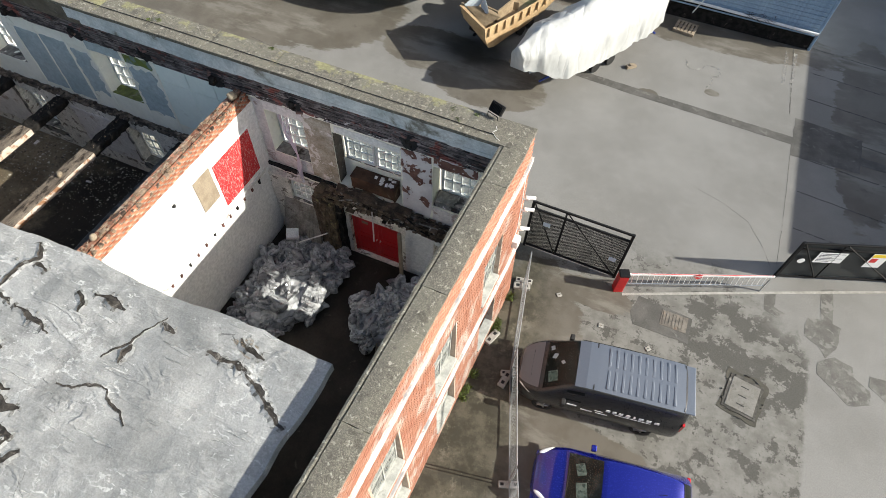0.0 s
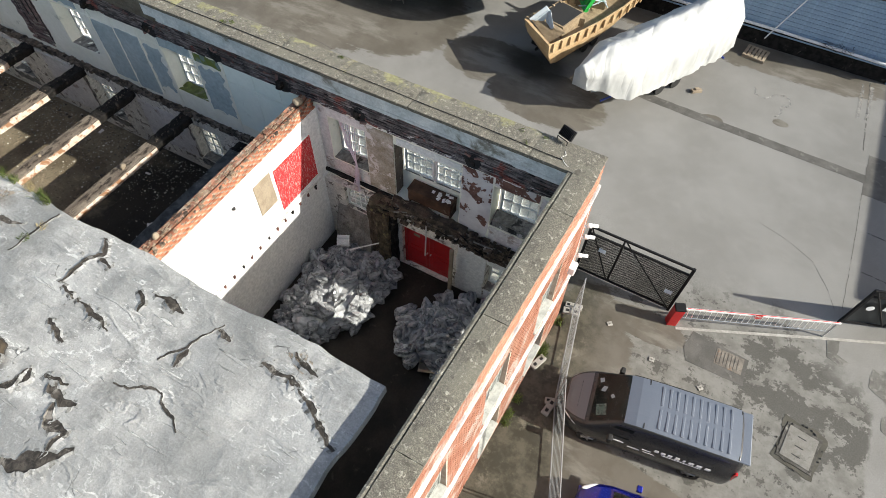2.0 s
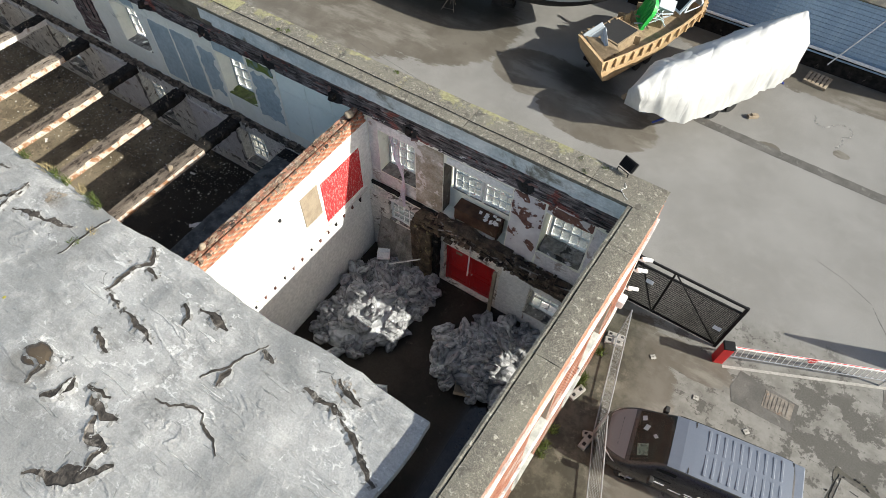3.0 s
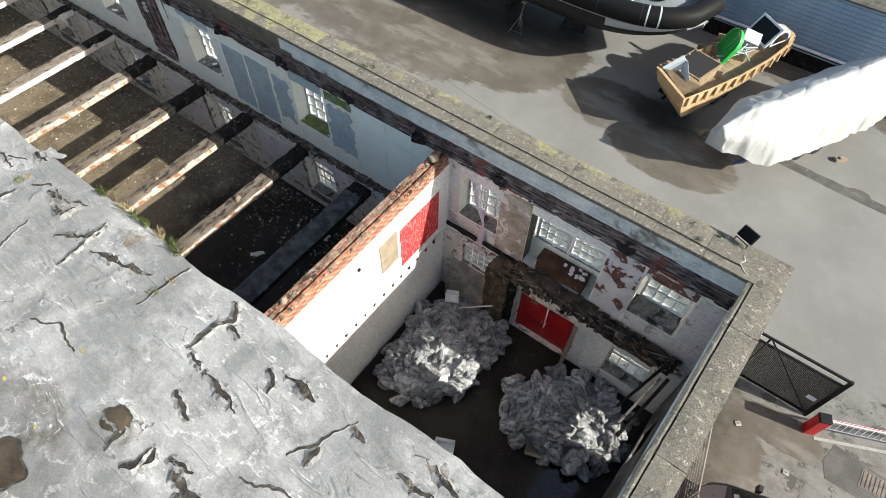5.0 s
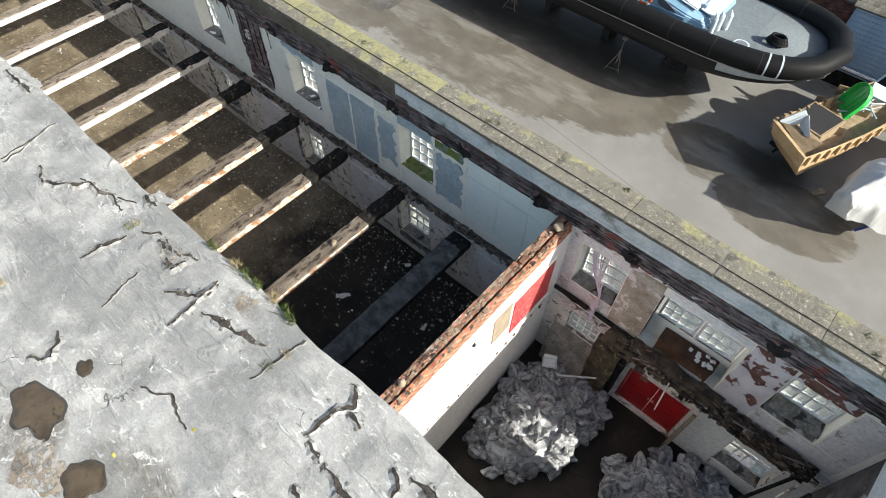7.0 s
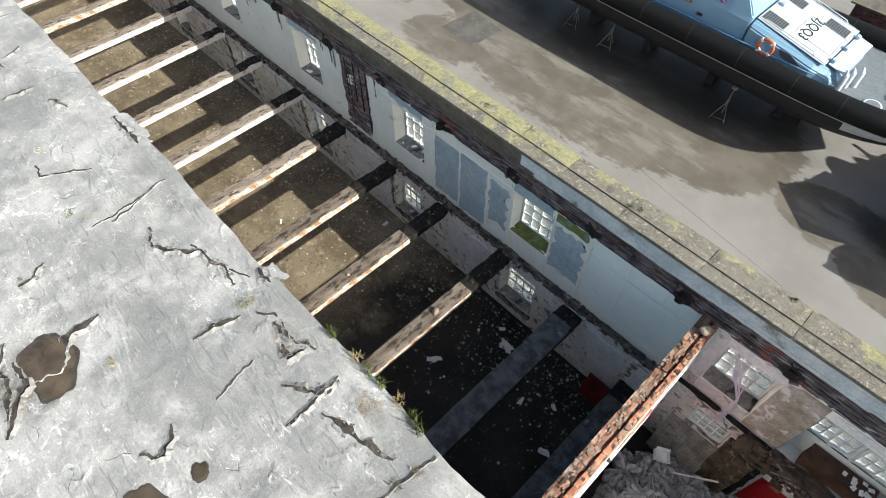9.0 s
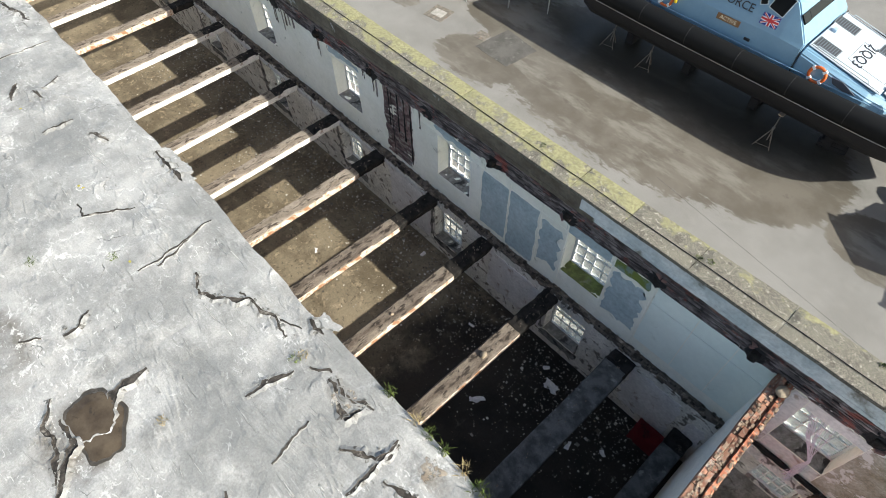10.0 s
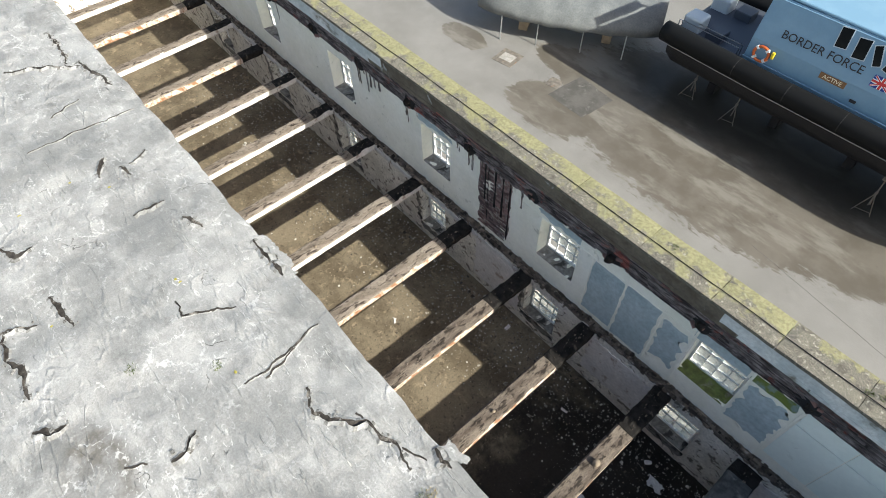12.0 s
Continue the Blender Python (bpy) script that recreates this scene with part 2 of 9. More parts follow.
    for turn, k, seed in ((0.75, 0.9, 2.0), (-0.7, 0.5, 17.0)):
        v = node(nt, "ShaderNodeMapping", Vector=co, Location=(seed, seed, 0), Rotation=(0, 0, turn), Scale=(0.7, 1.9, 1.0)).outputs[0]
        r = calc(nt, "ABSOLUTE", calc(nt, "SUBTRACT", noise_at(nt, k, 5, v, 0.5, 0.5), 0.5))
        r = span(nt, r, 0.0, 0.05, 1.0, 0.0)
        r = calc(nt, "MULTIPLY", r, span(nt, noise_at(nt, 0.6, 4, v), 0.52, 0.62))
        fold = r if fold is None else calc(nt, "ADD", fold, r)
    h = calc(nt, "ADD", calc(nt, "MULTIPLY", crease, 1.2), calc(nt, "MULTIPLY", craze, -1.0))
    h = calc(nt, "ADD", h, calc(nt, "MULTIPLY", fold, 0.45))
    bump(nt, p, calc(nt, "ADD", h, calc(nt, "ADD", mid, calc(nt, "MULTIPLY", fine, 0.25))), 0.7, 0.06)
    return m


def coping_material(name, moss):
    """Exposed aggregate: small stones in mortar, with moss on some of it."""
    m, nt, p = tree(name)
    co = node(nt, "ShaderNodeTexCoord").outputs["Object"]
    vor = node(nt, "ShaderNodeTexVoronoi", Vector=co, Scale=52.0)
    tone = node(nt, "ShaderNodeSeparateXYZ", Vector=vor.outputs["Color"]).outputs[0]
    col = mix(nt, span(nt, tone, 0.1, 0.95), (0.095, 0.087, 0.070), (0.21, 0.194, 0.16))
    col = mix(nt, span(nt, vor.outputs["Distance"], 0.35, 0.75, 0.0, 0.5), col, (0.070, 0.064, 0.053))
    col = mix(nt, span(nt, noise_at(nt, 0.7, 9, co, 0.7), 0.42, 0.62, 0.0, 0.6), col, (0.175, 0.165, 0.13))
    col = mix(nt, span(nt, noise_at(nt, 2.6, 10, co, 0.72), 0.54, 0.62, 0.0, 0.7), col, (0.062, 0.058, 0.047))
    # pale lichen and bare pebbles
    col = mix(nt, span(nt, noise_at(nt, 9, 9, co, 0.75), 0.565, 0.61, 0.0, 0.85), col, (0.36, 0.345, 0.29))
    if moss:
        yy = node(nt, "ShaderNodeSeparateXYZ", Vector=co).outputs[1]
        f = calc(nt, "ADD", noise_at(nt, 1.8, 10, co, 0.72), calc(nt, "MULTIPLY", calc(nt, "SUBTRACT", yy, 0.45), 0.22))
        f = calc(nt, "ADD", f, moss - 1.0)
        green = mix(nt, span(nt, noise_at(nt, 14, 6, co, 0.7), 0.35, 0.65), (0.175, 0.17, 0.085), (0.30, 0.288, 0.15))
        col = mix(nt, span(nt, f, 0.44, 0.54, 0.0, 0.85), col, green)
    nt.links.new(col, p.inputs["Base Color"])
    p.inputs["Roughness"].default_value = 0.9
    bump(nt, p, calc(nt, "ADD", calc(nt, "MULTIPLY", vor.outputs["Distance"], -0.6), noise_at(nt, 9, 6, co)), 0.5, 0.025)
    return m


def floor_material():
    """Silted concrete, soaked black towards the partition, with a ragged tide line."""
    m, nt, p = tree("silted_floor")
    co = node(nt, "ShaderNodeTexCoord").outputs["Object"]
    big, mid, fine = noise_at(nt, 0.6, 6, co), noise_at(nt, 2.3, 9, co, 0.7, 0.4), noise_at(nt, 18, 8, co, 0.7)
    dry = mix(nt, span(nt, big, 0.35, 0.65), (0.115, 0.092, 0.062), (0.21, 0.172, 0.12))
    dry = mix(nt, span(nt, mid, 0.54, 0.66), dry, (0.30, 0.24, 0.165))
    dry = mix(nt, span(nt, noise_at(nt, 7, 8, co, 0.75), 0.56, 0.62, 0.0, 0.7), dry, (0.05, 0.042, 0.03))
    wet = mix(nt, span(nt, big, 0.35, 0.65), (0.018, 0.0145, 0.011), (0.036, 0.029, 0.022))
    wet = mix(nt, span(nt, mid, 0.60, 0.72), wet, (0.075, 0.064, 0.05))
    x = node(nt, "ShaderNodeSeparateXYZ", Vector=co).outputs[0]
    tide = span(nt, calc(nt, "ADD", x, calc(nt, "MULTIPLY", noise_at(nt, 0.5, 10, co, 0.7), 7.0)), -14.6, -12.6)
    col = mix(nt, tide, dry, wet)
    col = mix(nt, 0.4, col, mix(nt, span(nt, fine, 0.3, 0.7), (0.45, 0.45, 0.45), (1.35, 1.35, 1.35)), "MULTIPLY")
    nt.links.new(col, p.inputs["Base Color"])
    pond = calc(nt, "MULTIPLY", tide, span(nt, x, -2.2, -1.2))
    nt.links.new(span(nt, pond, 0.0, 1.0, 0.6, 0.06), p.inputs["Roughness"])
    nt.links.new(span(nt, pond, 0.0, 1.0, 0.18, 0.5), p.inputs["Specular IOR Level"])
    bump(nt, p, calc(nt, "MULTIPLY", fine, span(nt, pond, 0.0, 1.0, 1.0, 0.0)), 0.4)
    return m


def ragged_alpha(m, scale, lo, hi):
    """Lets the surface under a thin deposit show through in patches."""
    nt = m.node_tree
    co = node(nt, "ShaderNodeTexCoord").outputs["Object"]
    nt.links.new(span(nt, noise_at(nt, scale, 10, co, 0.72), lo, hi), nt.nodes["Principled BSDF"].inputs["Alpha"])


def tarp_material():
    """White woven sheet with sharp creases and a little grime."""
    m, nt, p = tree("white_tarpaulin")
    co = node(nt, "ShaderNodeTexCoord").outputs["Object"]
    col = mix(nt, span(nt, noise_at(nt, 1.2, 6, co), 0.35, 0.65), (0.375, 0.38, 0.375), (0.44, 0.445, 0.44))
    col = mix(nt, span(nt, noise_at(nt, 2.0, 9, co, 0.7), 0.60, 0.72, 0.0, 0.5), col, (0.34, 0.34, 0.32))
    nt.links.new(col, p.inputs["Base Color"])
    p.inputs["Roughness"].default_value = 0.5
    fold = None
    for turn, k in (((0, 0, 0.4), 0.45), ((0.3, 0.5, -0.5), 0.7)):
        v = node(nt, "ShaderNodeMapping", Vector=co, Rotation=turn, Scale=(1.6, 1.0, 0.5)).outputs[0]
        r = calc(nt, "ABSOLUTE", calc(nt, "SUBTRACT", noise_at(nt, k, 2, v, 0.45, 0.3), 0.5))
        fold = r if fold is None else calc(nt, "ADD", fold, r)
    bump(nt, p, fold, 0.5, 0.5)
    return m


def scratched_paint():
    """Red gloss paint, scraped off along upright scratches and sooted in places."""
    m, nt, p = tree("scraped_red_paint")
    co = node(nt, "ShaderNodeTexCoord").outputs["Object"]
    col = mix(nt, span(nt, noise_at(nt, 3, 6, co), 0.35, 0.65), (0.50, 0.012, 0.018), (0.60, 0.03, 0.035))
    v = node(nt, "ShaderNodeMapping", Vector=co, Rotation=(0.35, 0, 0), Scale=(1, 9, 1.8)).outputs[0]
    col = mix(nt, span(nt, noise_at(nt, 2.8, 12, v, 0.8), 0.525, 0.58, 0.0, 0.8), col, (0.66, 0.52, 0.48))
    col = mix(nt, span(nt, noise_at(nt, 1.6, 9, v, 0.75), 0.60, 0.68, 0.0, 0.85), col, (0.05, 0.025, 0.02))
    nt.links.new(col, p.inputs["Base Color"])
    p.inputs["Roughness"].default_value = 0.6
    return m


# centre x, y, radii, raggedness, scale of the edge, softness
YARD_DAMP = [
    (-19.5, 13.7, 9.4, 5.3, 0.10, 0.35, 0.26),
    (-14.0, 13.4, 4.4, 3.6, 0.10, 0.5, 0.14),
    (-27.0, 9.6, 2.6, 1.6, 0.20, 0.4, 0.3),
    (-27.6, 13.0, 3.4, 1.3, 0.20, 0.4, 0.25),
    (-34.5, 10.6, 1.6, 0.8, 0.2, 0.6, 0.3),
    (-7.2, 12.4, 2.6, 1.7, 0.14, 0.6, 0.18),
    (-3.9, 11.2, 2.8, 1.8, 0.12, 0.7, 0.16),
    (3.4, 20.3, 8.6, 2.0, 0.14, 0.6, 0.2),
    (12.9, 15.5, 1.5, 6.4, 0.45, 0.5, 0.2),
    (1.9, -3.0, 2.2, 5.6, 0.15, 0.7, 0.2),
    (3.6, 1.9, 1.6, 0.6, 0.2, 1.0, 0.25),
    (4.2, -3.4, 2.6, 0.5, 0.2, 1.0, 0.2),
    (3.2, 13.7, 0.5, 0.3, 0.3, 1.0, 0.25),
    (6.0, 15.0, 0.35, 0.25, 0.3, 1.0, 0.25),
]

# standing water on the yard that also deepens the boats' shade: centre x, y, radii
YARD_WATER_SHADE = [(-15.4, 15.5, 4.6, 2.2), (-22.0, 15.6, 5.0, 2.2), (-5.2, 13.2, 1.6, 1.1)]

# wet silted hollows of the flat roof: centre x, y, radii
ROOF_DAMP = [(-17.4, -11.6, 0.9, 0.9), (-13.0, -11.6, 1.0, 0.8), (-10.5, -10.9, 1.1, 0.8), (-9.4, -11.6, 1.1, 0.9), (-11.9, -7.05, 0.45, 0.22), (-14.5, -7.3, 0.4, 0.25), (-20.5, -12.3, 1.4, 0.7), (-8.6, -10.1, 0.5, 0.45)]

M = {}
M["yard"] = yard_material()
M["coping"] = coping_material("coping_aggregate", 0)
M["coping_part"] = coping_material("part_mossy_aggregate", 0.86)
M["coping_moss"] = coping_material("mossy_aggregate", 1.0)
M["render_grey"] = surf("weathered_render", (0.46, 0.52, 0.53), (0.66, 0.69, 0.685), (0.19, 0.185, 0.155), (0.54, 0.64), stain_scale=0.6, s1=0.9, s2=14, relief=0.3)
M["plaster_pale"] = surf("pale_plaster", (0.85, 0.835, 0.72), (0.90, 0.885, 0.79), (0.50, 0.49, 0.40), (0.60, 0.74), s1=0.7, s2=6, relief=0.06, grain=0.10)
M["plaster_white"] = surf("white_plaster", (0.76, 0.76, 0.74), (0.84, 0.83, 0.80), (0.60, 0.56, 0.52), (0.66, 0.78), s1=0.8, s2=9, relief=0.12)
M["plaster_dirty"] = surf("dirty_lower_plaster", (0.66, 0.62, 0.55), (0.82, 0.78, 0.71), (0.20, 0.17, 0.14), (0.54, 0.60), s1=1.4, s2=12, relief=0.4, stain_scale=3.0, grain=0.5)
M["paint_grey"] = surf("grey_blue_paint", (0.37, 0.455, 0.475), (0.44, 0.52, 0.535), (0.42, 0.44, 0.44), (0.64, 0.76), s1=1.5, s2=8, relief=0.1, rough=(0.5, 0.7))
M["brick_band"] = surf("dark_red_band_brick", (0.11, 0.078, 0.074), (0.22, 0.125, 0.11), (0.15, 0.135, 0.125), (0.52, 0.62), s1=1.1, s2=24, relief=0.6, stain_scale=0.9, pieces=0.4)
M["brick"] = surf("red_brick", (0.34, 0.10, 0.06), (0.42, 0.16, 0.09), (0.10, 0.06, 0.05), (0.58, 0.70), s1=3, s2=30, relief=0.5, vary=0.35)
M["brick_orange"] = surf("orange_brick", (0.35, 0.15, 0.10), (0.42, 0.215, 0.15), (0.48, 0.40, 0.35), (0.50, 0.64), s1=2, s2=26, relief=0.4, vary=0.22, pieces=0.12, stain_scale=0.9)
M["brick_sooty"] = surf("sooty_brick", (0.13, 0.075, 0.065), (0.24, 0.10, 0.085), (0.30, 0.27, 0.25), (0.60, 0.70), s1=2, s2=24, relief=0.5, vary=0.3, pieces=0.4)
M["mortar"] = surf("mortar", (0.26, 0.23, 0.20), (0.36, 0.33, 0.29), (0.10, 0.09, 0.08), (0.55, 0.66), s1=3, s2=30, relief=0.4)
M["mortar_pink"] = surf("pale_lime_mortar", (0.40, 0.31, 0.25), (0.50, 0.41, 0.34), (0.30, 0.21, 0.16), (0.55, 0.66), s1=3, s2=30, relief=0.4)
M["white_trim"] = surf("white_painted_band", (0.70, 0.70, 0.69), (0.80, 0.80, 0.79), (0.45, 0.44, 0.42), (0.63, 0.74), s1=2, s2=15, relief=0.1)
M["roof"] = roof_material()
M["floor"] = floor_material()
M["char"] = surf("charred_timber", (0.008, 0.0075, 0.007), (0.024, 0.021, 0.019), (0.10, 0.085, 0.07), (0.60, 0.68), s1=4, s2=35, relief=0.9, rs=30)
M["beam_top"] = surf("rotten_beam_top", (0.105, 0.083, 0.067), (0.21, 0.175, 0.142), (0.034, 0.027, 0.022), (0.51, 0.60), s1=2, s2=26, relief=1.0, rs=20, stain_scale=5, grain=0.7, stretch=(1.6, 0.5, 1.0))
M["beam_top_pale"] = surf("weathered_pale_beam_top", (0.18, 0.148, 0.118), (0.32, 0.275, 0.228), (0.056, 0.044, 0.036), (0.51, 0.60), s1=2, s2=26, relief=1.0, rs=20, stain_scale=4, grain=0.6, stretch=(1.6, 0.5, 1.0))
M["beam_rust"] = surf("rust_streaked_paint", (0.50, 0.40, 0.33), (0.60, 0.52, 0.45), (0.26, 0.135, 0.075), (0.47, 0.58), s1=4, s2=26, relief=0.4, stain_scale=3.5)
M["beam_white"] = surf("white_painted_timber", (0.58, 0.565, 0.54), (0.68, 0.665, 0.64), (0.30, 0.25, 0.21), (0.55, 0.66), s1=3, s2=20, relief=0.25)
M["red_paint"] = scratched_paint()
M["red_door"] = surf("red_gloss_paint", (0.38, 0.010, 0.014), (0.45, 0.016, 0.018), (0.20, 0.01, 0.01), (0.60, 0.72), s1=2, s2=14, rough=(0.3, 0.5), relief=0.1)
M["board"] = surf("tan_board", (0.26, 0.21, 0.155), (0.33, 0.27, 0.20), s1=3, s2=30, relief=0.1)
# near-black that paints the shade inside pockets, slots and holes
M["dark"] = plain("hole_shade_black", (0.012, 0.012, 0.013), 0.9)
M["black_steel"] = plain("black_steel", (0.012, 0.012, 0.013), 0.5)
M["black_steel"].node_tree.nodes["Principled BSDF"].inputs["Specular IOR Level"].default_value = 0.15
M["galv_dull"] = plain("dull_galvanised_wire", (0.26, 0.265, 0.27), 0.6, metal=0.4)
M["galv"] = plain("galvanised_steel", (0.55, 0.56, 0.57), 0.4, metal=0.9)
M["white_plastic"] = plain("white_plastic", (0.78, 0.78, 0.77), 0.4)
M["tarp_white"] = tarp_material()


# ---- building blocks ----
def thing(name, at=(0, 0, 0), turn=0.0, label="", category="", group="", kind=""):
    ob = new(name)
    ob.matrix_basis = pose(*at, 0, 0, turn)
    ob.empty_display_size = 0.2
    return tagged(ob, label, category, group, kind)


def mesh_of(name, bm, material):
    me = bpy.data.meshes.new(name)
    bm.normal_update()
    bm.to_mesh(me)
    bm.free()
    for m in material if isinstance(material, (list, tuple)) else [material]:
        me.materials.append(m)
    return me


def part(name, bm, material, parent=None, label="", smooth=False):
    me = mesh_of(name, bm, material)
    if smooth:
        me.polygons.foreach_set("use_smooth", [True] * len(me.polygons))
    ob = new(name, me)
    ob.parent = parent
    if label:
        ob["label"] = label
    return ob


def box(bm, x0, x1, y0, y1, z0, z1, m=None):
    v = [bm.verts.new(Vector(c) if m is None else m @ Vector(c)) for c in
         ((x0, y0, z0), (x1, y0, z0), (x1, y1, z0), (x0, y1, z0), (x0, y0, z1), (x1, y0, z1), (x1, y1, z1), (x0, y1, z1))]
    fs = [bm.faces.new([v[i] for i in q]) for q in ((3, 2, 1, 0), (4, 5, 6, 7), (0, 1, 5, 4), (1, 2, 6, 5), (2, 3, 7, 6), (3, 0, 4, 7))]
    return v, fs


def blk(x0, x1, y0, y1, z0, z1, bevel=0.0, seg=1, m=None):
    bm = bmesh.new()
    box(bm, x0, x1, y0, y1, z0, z1, m)
    if bevel:
        bmesh.ops.bevel(bm, geom=bm.edges[:], offset=bevel, segments=seg, affect="EDGES", profile=0.5)
    return bm


def tube(bm, p0, p1, r, n=8, r1=None, caps=True):
    p0, p1 = Vector(p0), Vector(p1)
    q = (p1 - p0).to_track_quat("Z", "Y")
    rings = []
    for p, rr in ((p0, r), (p1, r if r1 is None else r1)):
        rings.append([bm.verts.new(p + q @ Vector((rr * math.cos(2 * math.pi * i / n), rr * math.sin(2 * math.pi * i / n), 0))) for i in range(n)])
    for i in range(n):
        bm.faces.new((rings[0][i], rings[0][(i + 1) % n], rings[1][(i + 1) % n], rings[1][i]))
    if caps:
        bm.faces.new(rings[0][::-1])
        bm.faces.new(rings[1])


def pipe(points, r, n=8):
    bm = bmesh.new()
    for a, b in zip(points, points[1:]):
        tube(bm, a, b, r, n)
    return bm


def loft(bm, rings, closed=True, caps=(True, True)):
    """Skin over rings of equal count."""
    vs = [[bm.verts.new(p) for p in ring] for ring in rings]
    n = len(vs[0])
    for a, b in zip(vs, vs[1:]):
        for i in range(n if closed else n - 1):
            j = (i + 1) % n
            bm.faces.new((a[i], a[j], b[j], b[i]))
    if caps[0]:
        bm.faces.new(vs[0][::-1])
    if caps[1]:
        bm.faces.new(vs[-1])
    return vs


def ragged(bm, amount, scale=2.0, seed=0.0, axes=(1, 1, 1)):
    """Uneven surfaces: pushes every vertex by smooth noise."""
    for v in bm.verts:
        n = noise.noise_vector(v.co * scale + Vector((seed, seed * 1.7, -seed)))
        v.co += Vector((n.x * axes[0], n.y * axes[1], n.z * axes[2])) * amount


def cut_grid(lo, hi, step, extra=()):
    """Ascending lines from lo to hi, no further apart than step, through the extra values."""
    base = sorted({round(v, 4) for v in (lo, hi, *extra) if lo <= v <= hi})
    out = [base[0]]
    for a, b in zip(base, base[1:]):
        n = max(1, math.ceil((b - a) / step))
        out += [a + (b - a) * (i + 1) / n for i in range(n)]
    return out


def wall_mesh(u0, u1, z0, z1, d0, d1, openings=(), axis="x", step=1.2):
    """A wall with openings (u0, u1, z0, z1) right through it, along x or y, between the depths d0 and d1."""
    us = cut_grid(u0, u1, step, [v for o in openings for v in o[:2]])
    zs = cut_grid(z0, z1, step, [v for o in openings for v in o[2:]])
    nu, nz = len(us) - 1, len(zs) - 1

    def solid(i, k):
        if not (0 <= i < nu and 0 <= k < nz):
            return False
        u, z = (us[i] + us[i + 1]) / 2, (zs[k] + zs[k + 1]) / 2
        return not any(a < u < b and c < z < d for a, b, c, d in openings)

    bm, made = bmesh.new(), {}

    def vert(i, k, d):
        key = (i, k, d)
        if key not in made:
            made[key] = bm.verts.new((us[i], (d0, d1)[d], zs[k]) if axis == "x" else ((d0, d1)[d], us[i], zs[k]))
        return made[key]

    for i in range(nu):
        for k in range(nz):
            if not solid(i, k):
                continue
            bm.faces.new([vert(i + a, k + b, 0) for a, b in ((0, 0), (1, 0), (1, 1), (0, 1))])
            bm.faces.new([vert(i + a, k + b, 1) for a, b in ((0, 1), (1, 1), (1, 0), (0, 0))])
            for di, dk, (a, b) in ((-1, 0, ((0, 0), (0, 1))), (1, 0, ((1, 1), (1, 0))), (0, -1, ((1, 0), (0, 0))), (0, 1, ((0, 1), (1, 1)))):
                if not solid(i + di, k + dk):
                    bm.faces.new([vert(i + a[0], k + a[1], 0), vert(i + a[0], k + a[1], 1), vert(i + b[0], k + b[1], 1), vert(i + b[0], k + b[1], 0)])
    bmesh.ops.recalc_face_normals(bm, faces=bm.faces[:])
    return bm


# ---- the large structure ----
M["soot_mortar"] = surf("soot_blackened_mortar", (0.085, 0.072, 0.065), (0.16, 0.138, 0.125), (0.035, 0.03, 0.028), (0.54, 0.64), s1=1.3, s2=22, relief=0.6)
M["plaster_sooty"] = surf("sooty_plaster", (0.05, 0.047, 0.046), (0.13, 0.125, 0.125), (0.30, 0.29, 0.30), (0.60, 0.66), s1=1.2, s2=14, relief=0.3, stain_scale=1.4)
X_END, X_WEST = 0.62, -52.0          # outer face of the end wall; far end of the building
Y_LOW, Y_UP, Y_OUT = 0.0, 0.24, 0.86  # inner faces of the lower and upper storey, outer face
Z_FLOOR, Z_LEDGE, Z_BRICK, Z_BAND, Z_TOP = 0.03, 3.05, 6.25, 7.12, 7.56
PART_X = -8.03

SKEW, BATTER = 0.041, 0.032           # the end wall runs off square and thickens towards its foot


def at_end(x, y, z, batter=BATTER):
    return (x + SKEW * min(0.0, y) + batter * (7.6 - z), y, z)


def skewed(bm, batter=BATTER, beyond=-9.0):
    """Brings an end wall piece, built square, onto the wall's true line."""
    for v in bm.verts:
        if v.co.x > beyond:
            v.co = at_end(*v.co, batter)
    return bm


bm = bmesh.new()
bmesh.ops.create_grid(bm, x_segments=1, y_segments=1, size=400)
ground = tagged(part("ground", bm, M["yard"]), "pale concrete yard with damp dark patches and boat shade painted in", "ground", kind="structure")

floor = tagged(part("floor", blk(X_WEST, 0.32, -16.0, 0.02, -0.2, Z_FLOOR), M["floor"]), "silted concrete floor, soaked black in places, strewn with debris", "floor", kind="structure")

# window openings of the long wall: centre x, half width
UPPER = [(-6.95, 0.68), (-1.28, 0.68), (-13.65, 0.74), (-19.0, 0.74), (-24.6, 0.74), (-30.2, 0.74), (-35.8, 0.74), (-41.4, 0.74)]
LOWER = [(-6.72, 0.52), (-1.1, 0.66), (-13.6, 0.70), (-19.0, 0.70), (-24.6, 0.70), (-30.2, 0.70), (-35.8, 0.70), (-41.4, 0.70)]
up_open = [(c - w, c + w, 4.0, 5.78) for c, w in UPPER] + [(-5.27, -3.0, 3.45, 5.78)]
low_open = [(c - w, c + w, 2.0 if -7 < c < -6 else 0.78, 3.04 if -7 < c < -6 else 2.62) for c, w in LOWER] + [(-4.97, -3.03, Z_FLOOR, 2.3)]

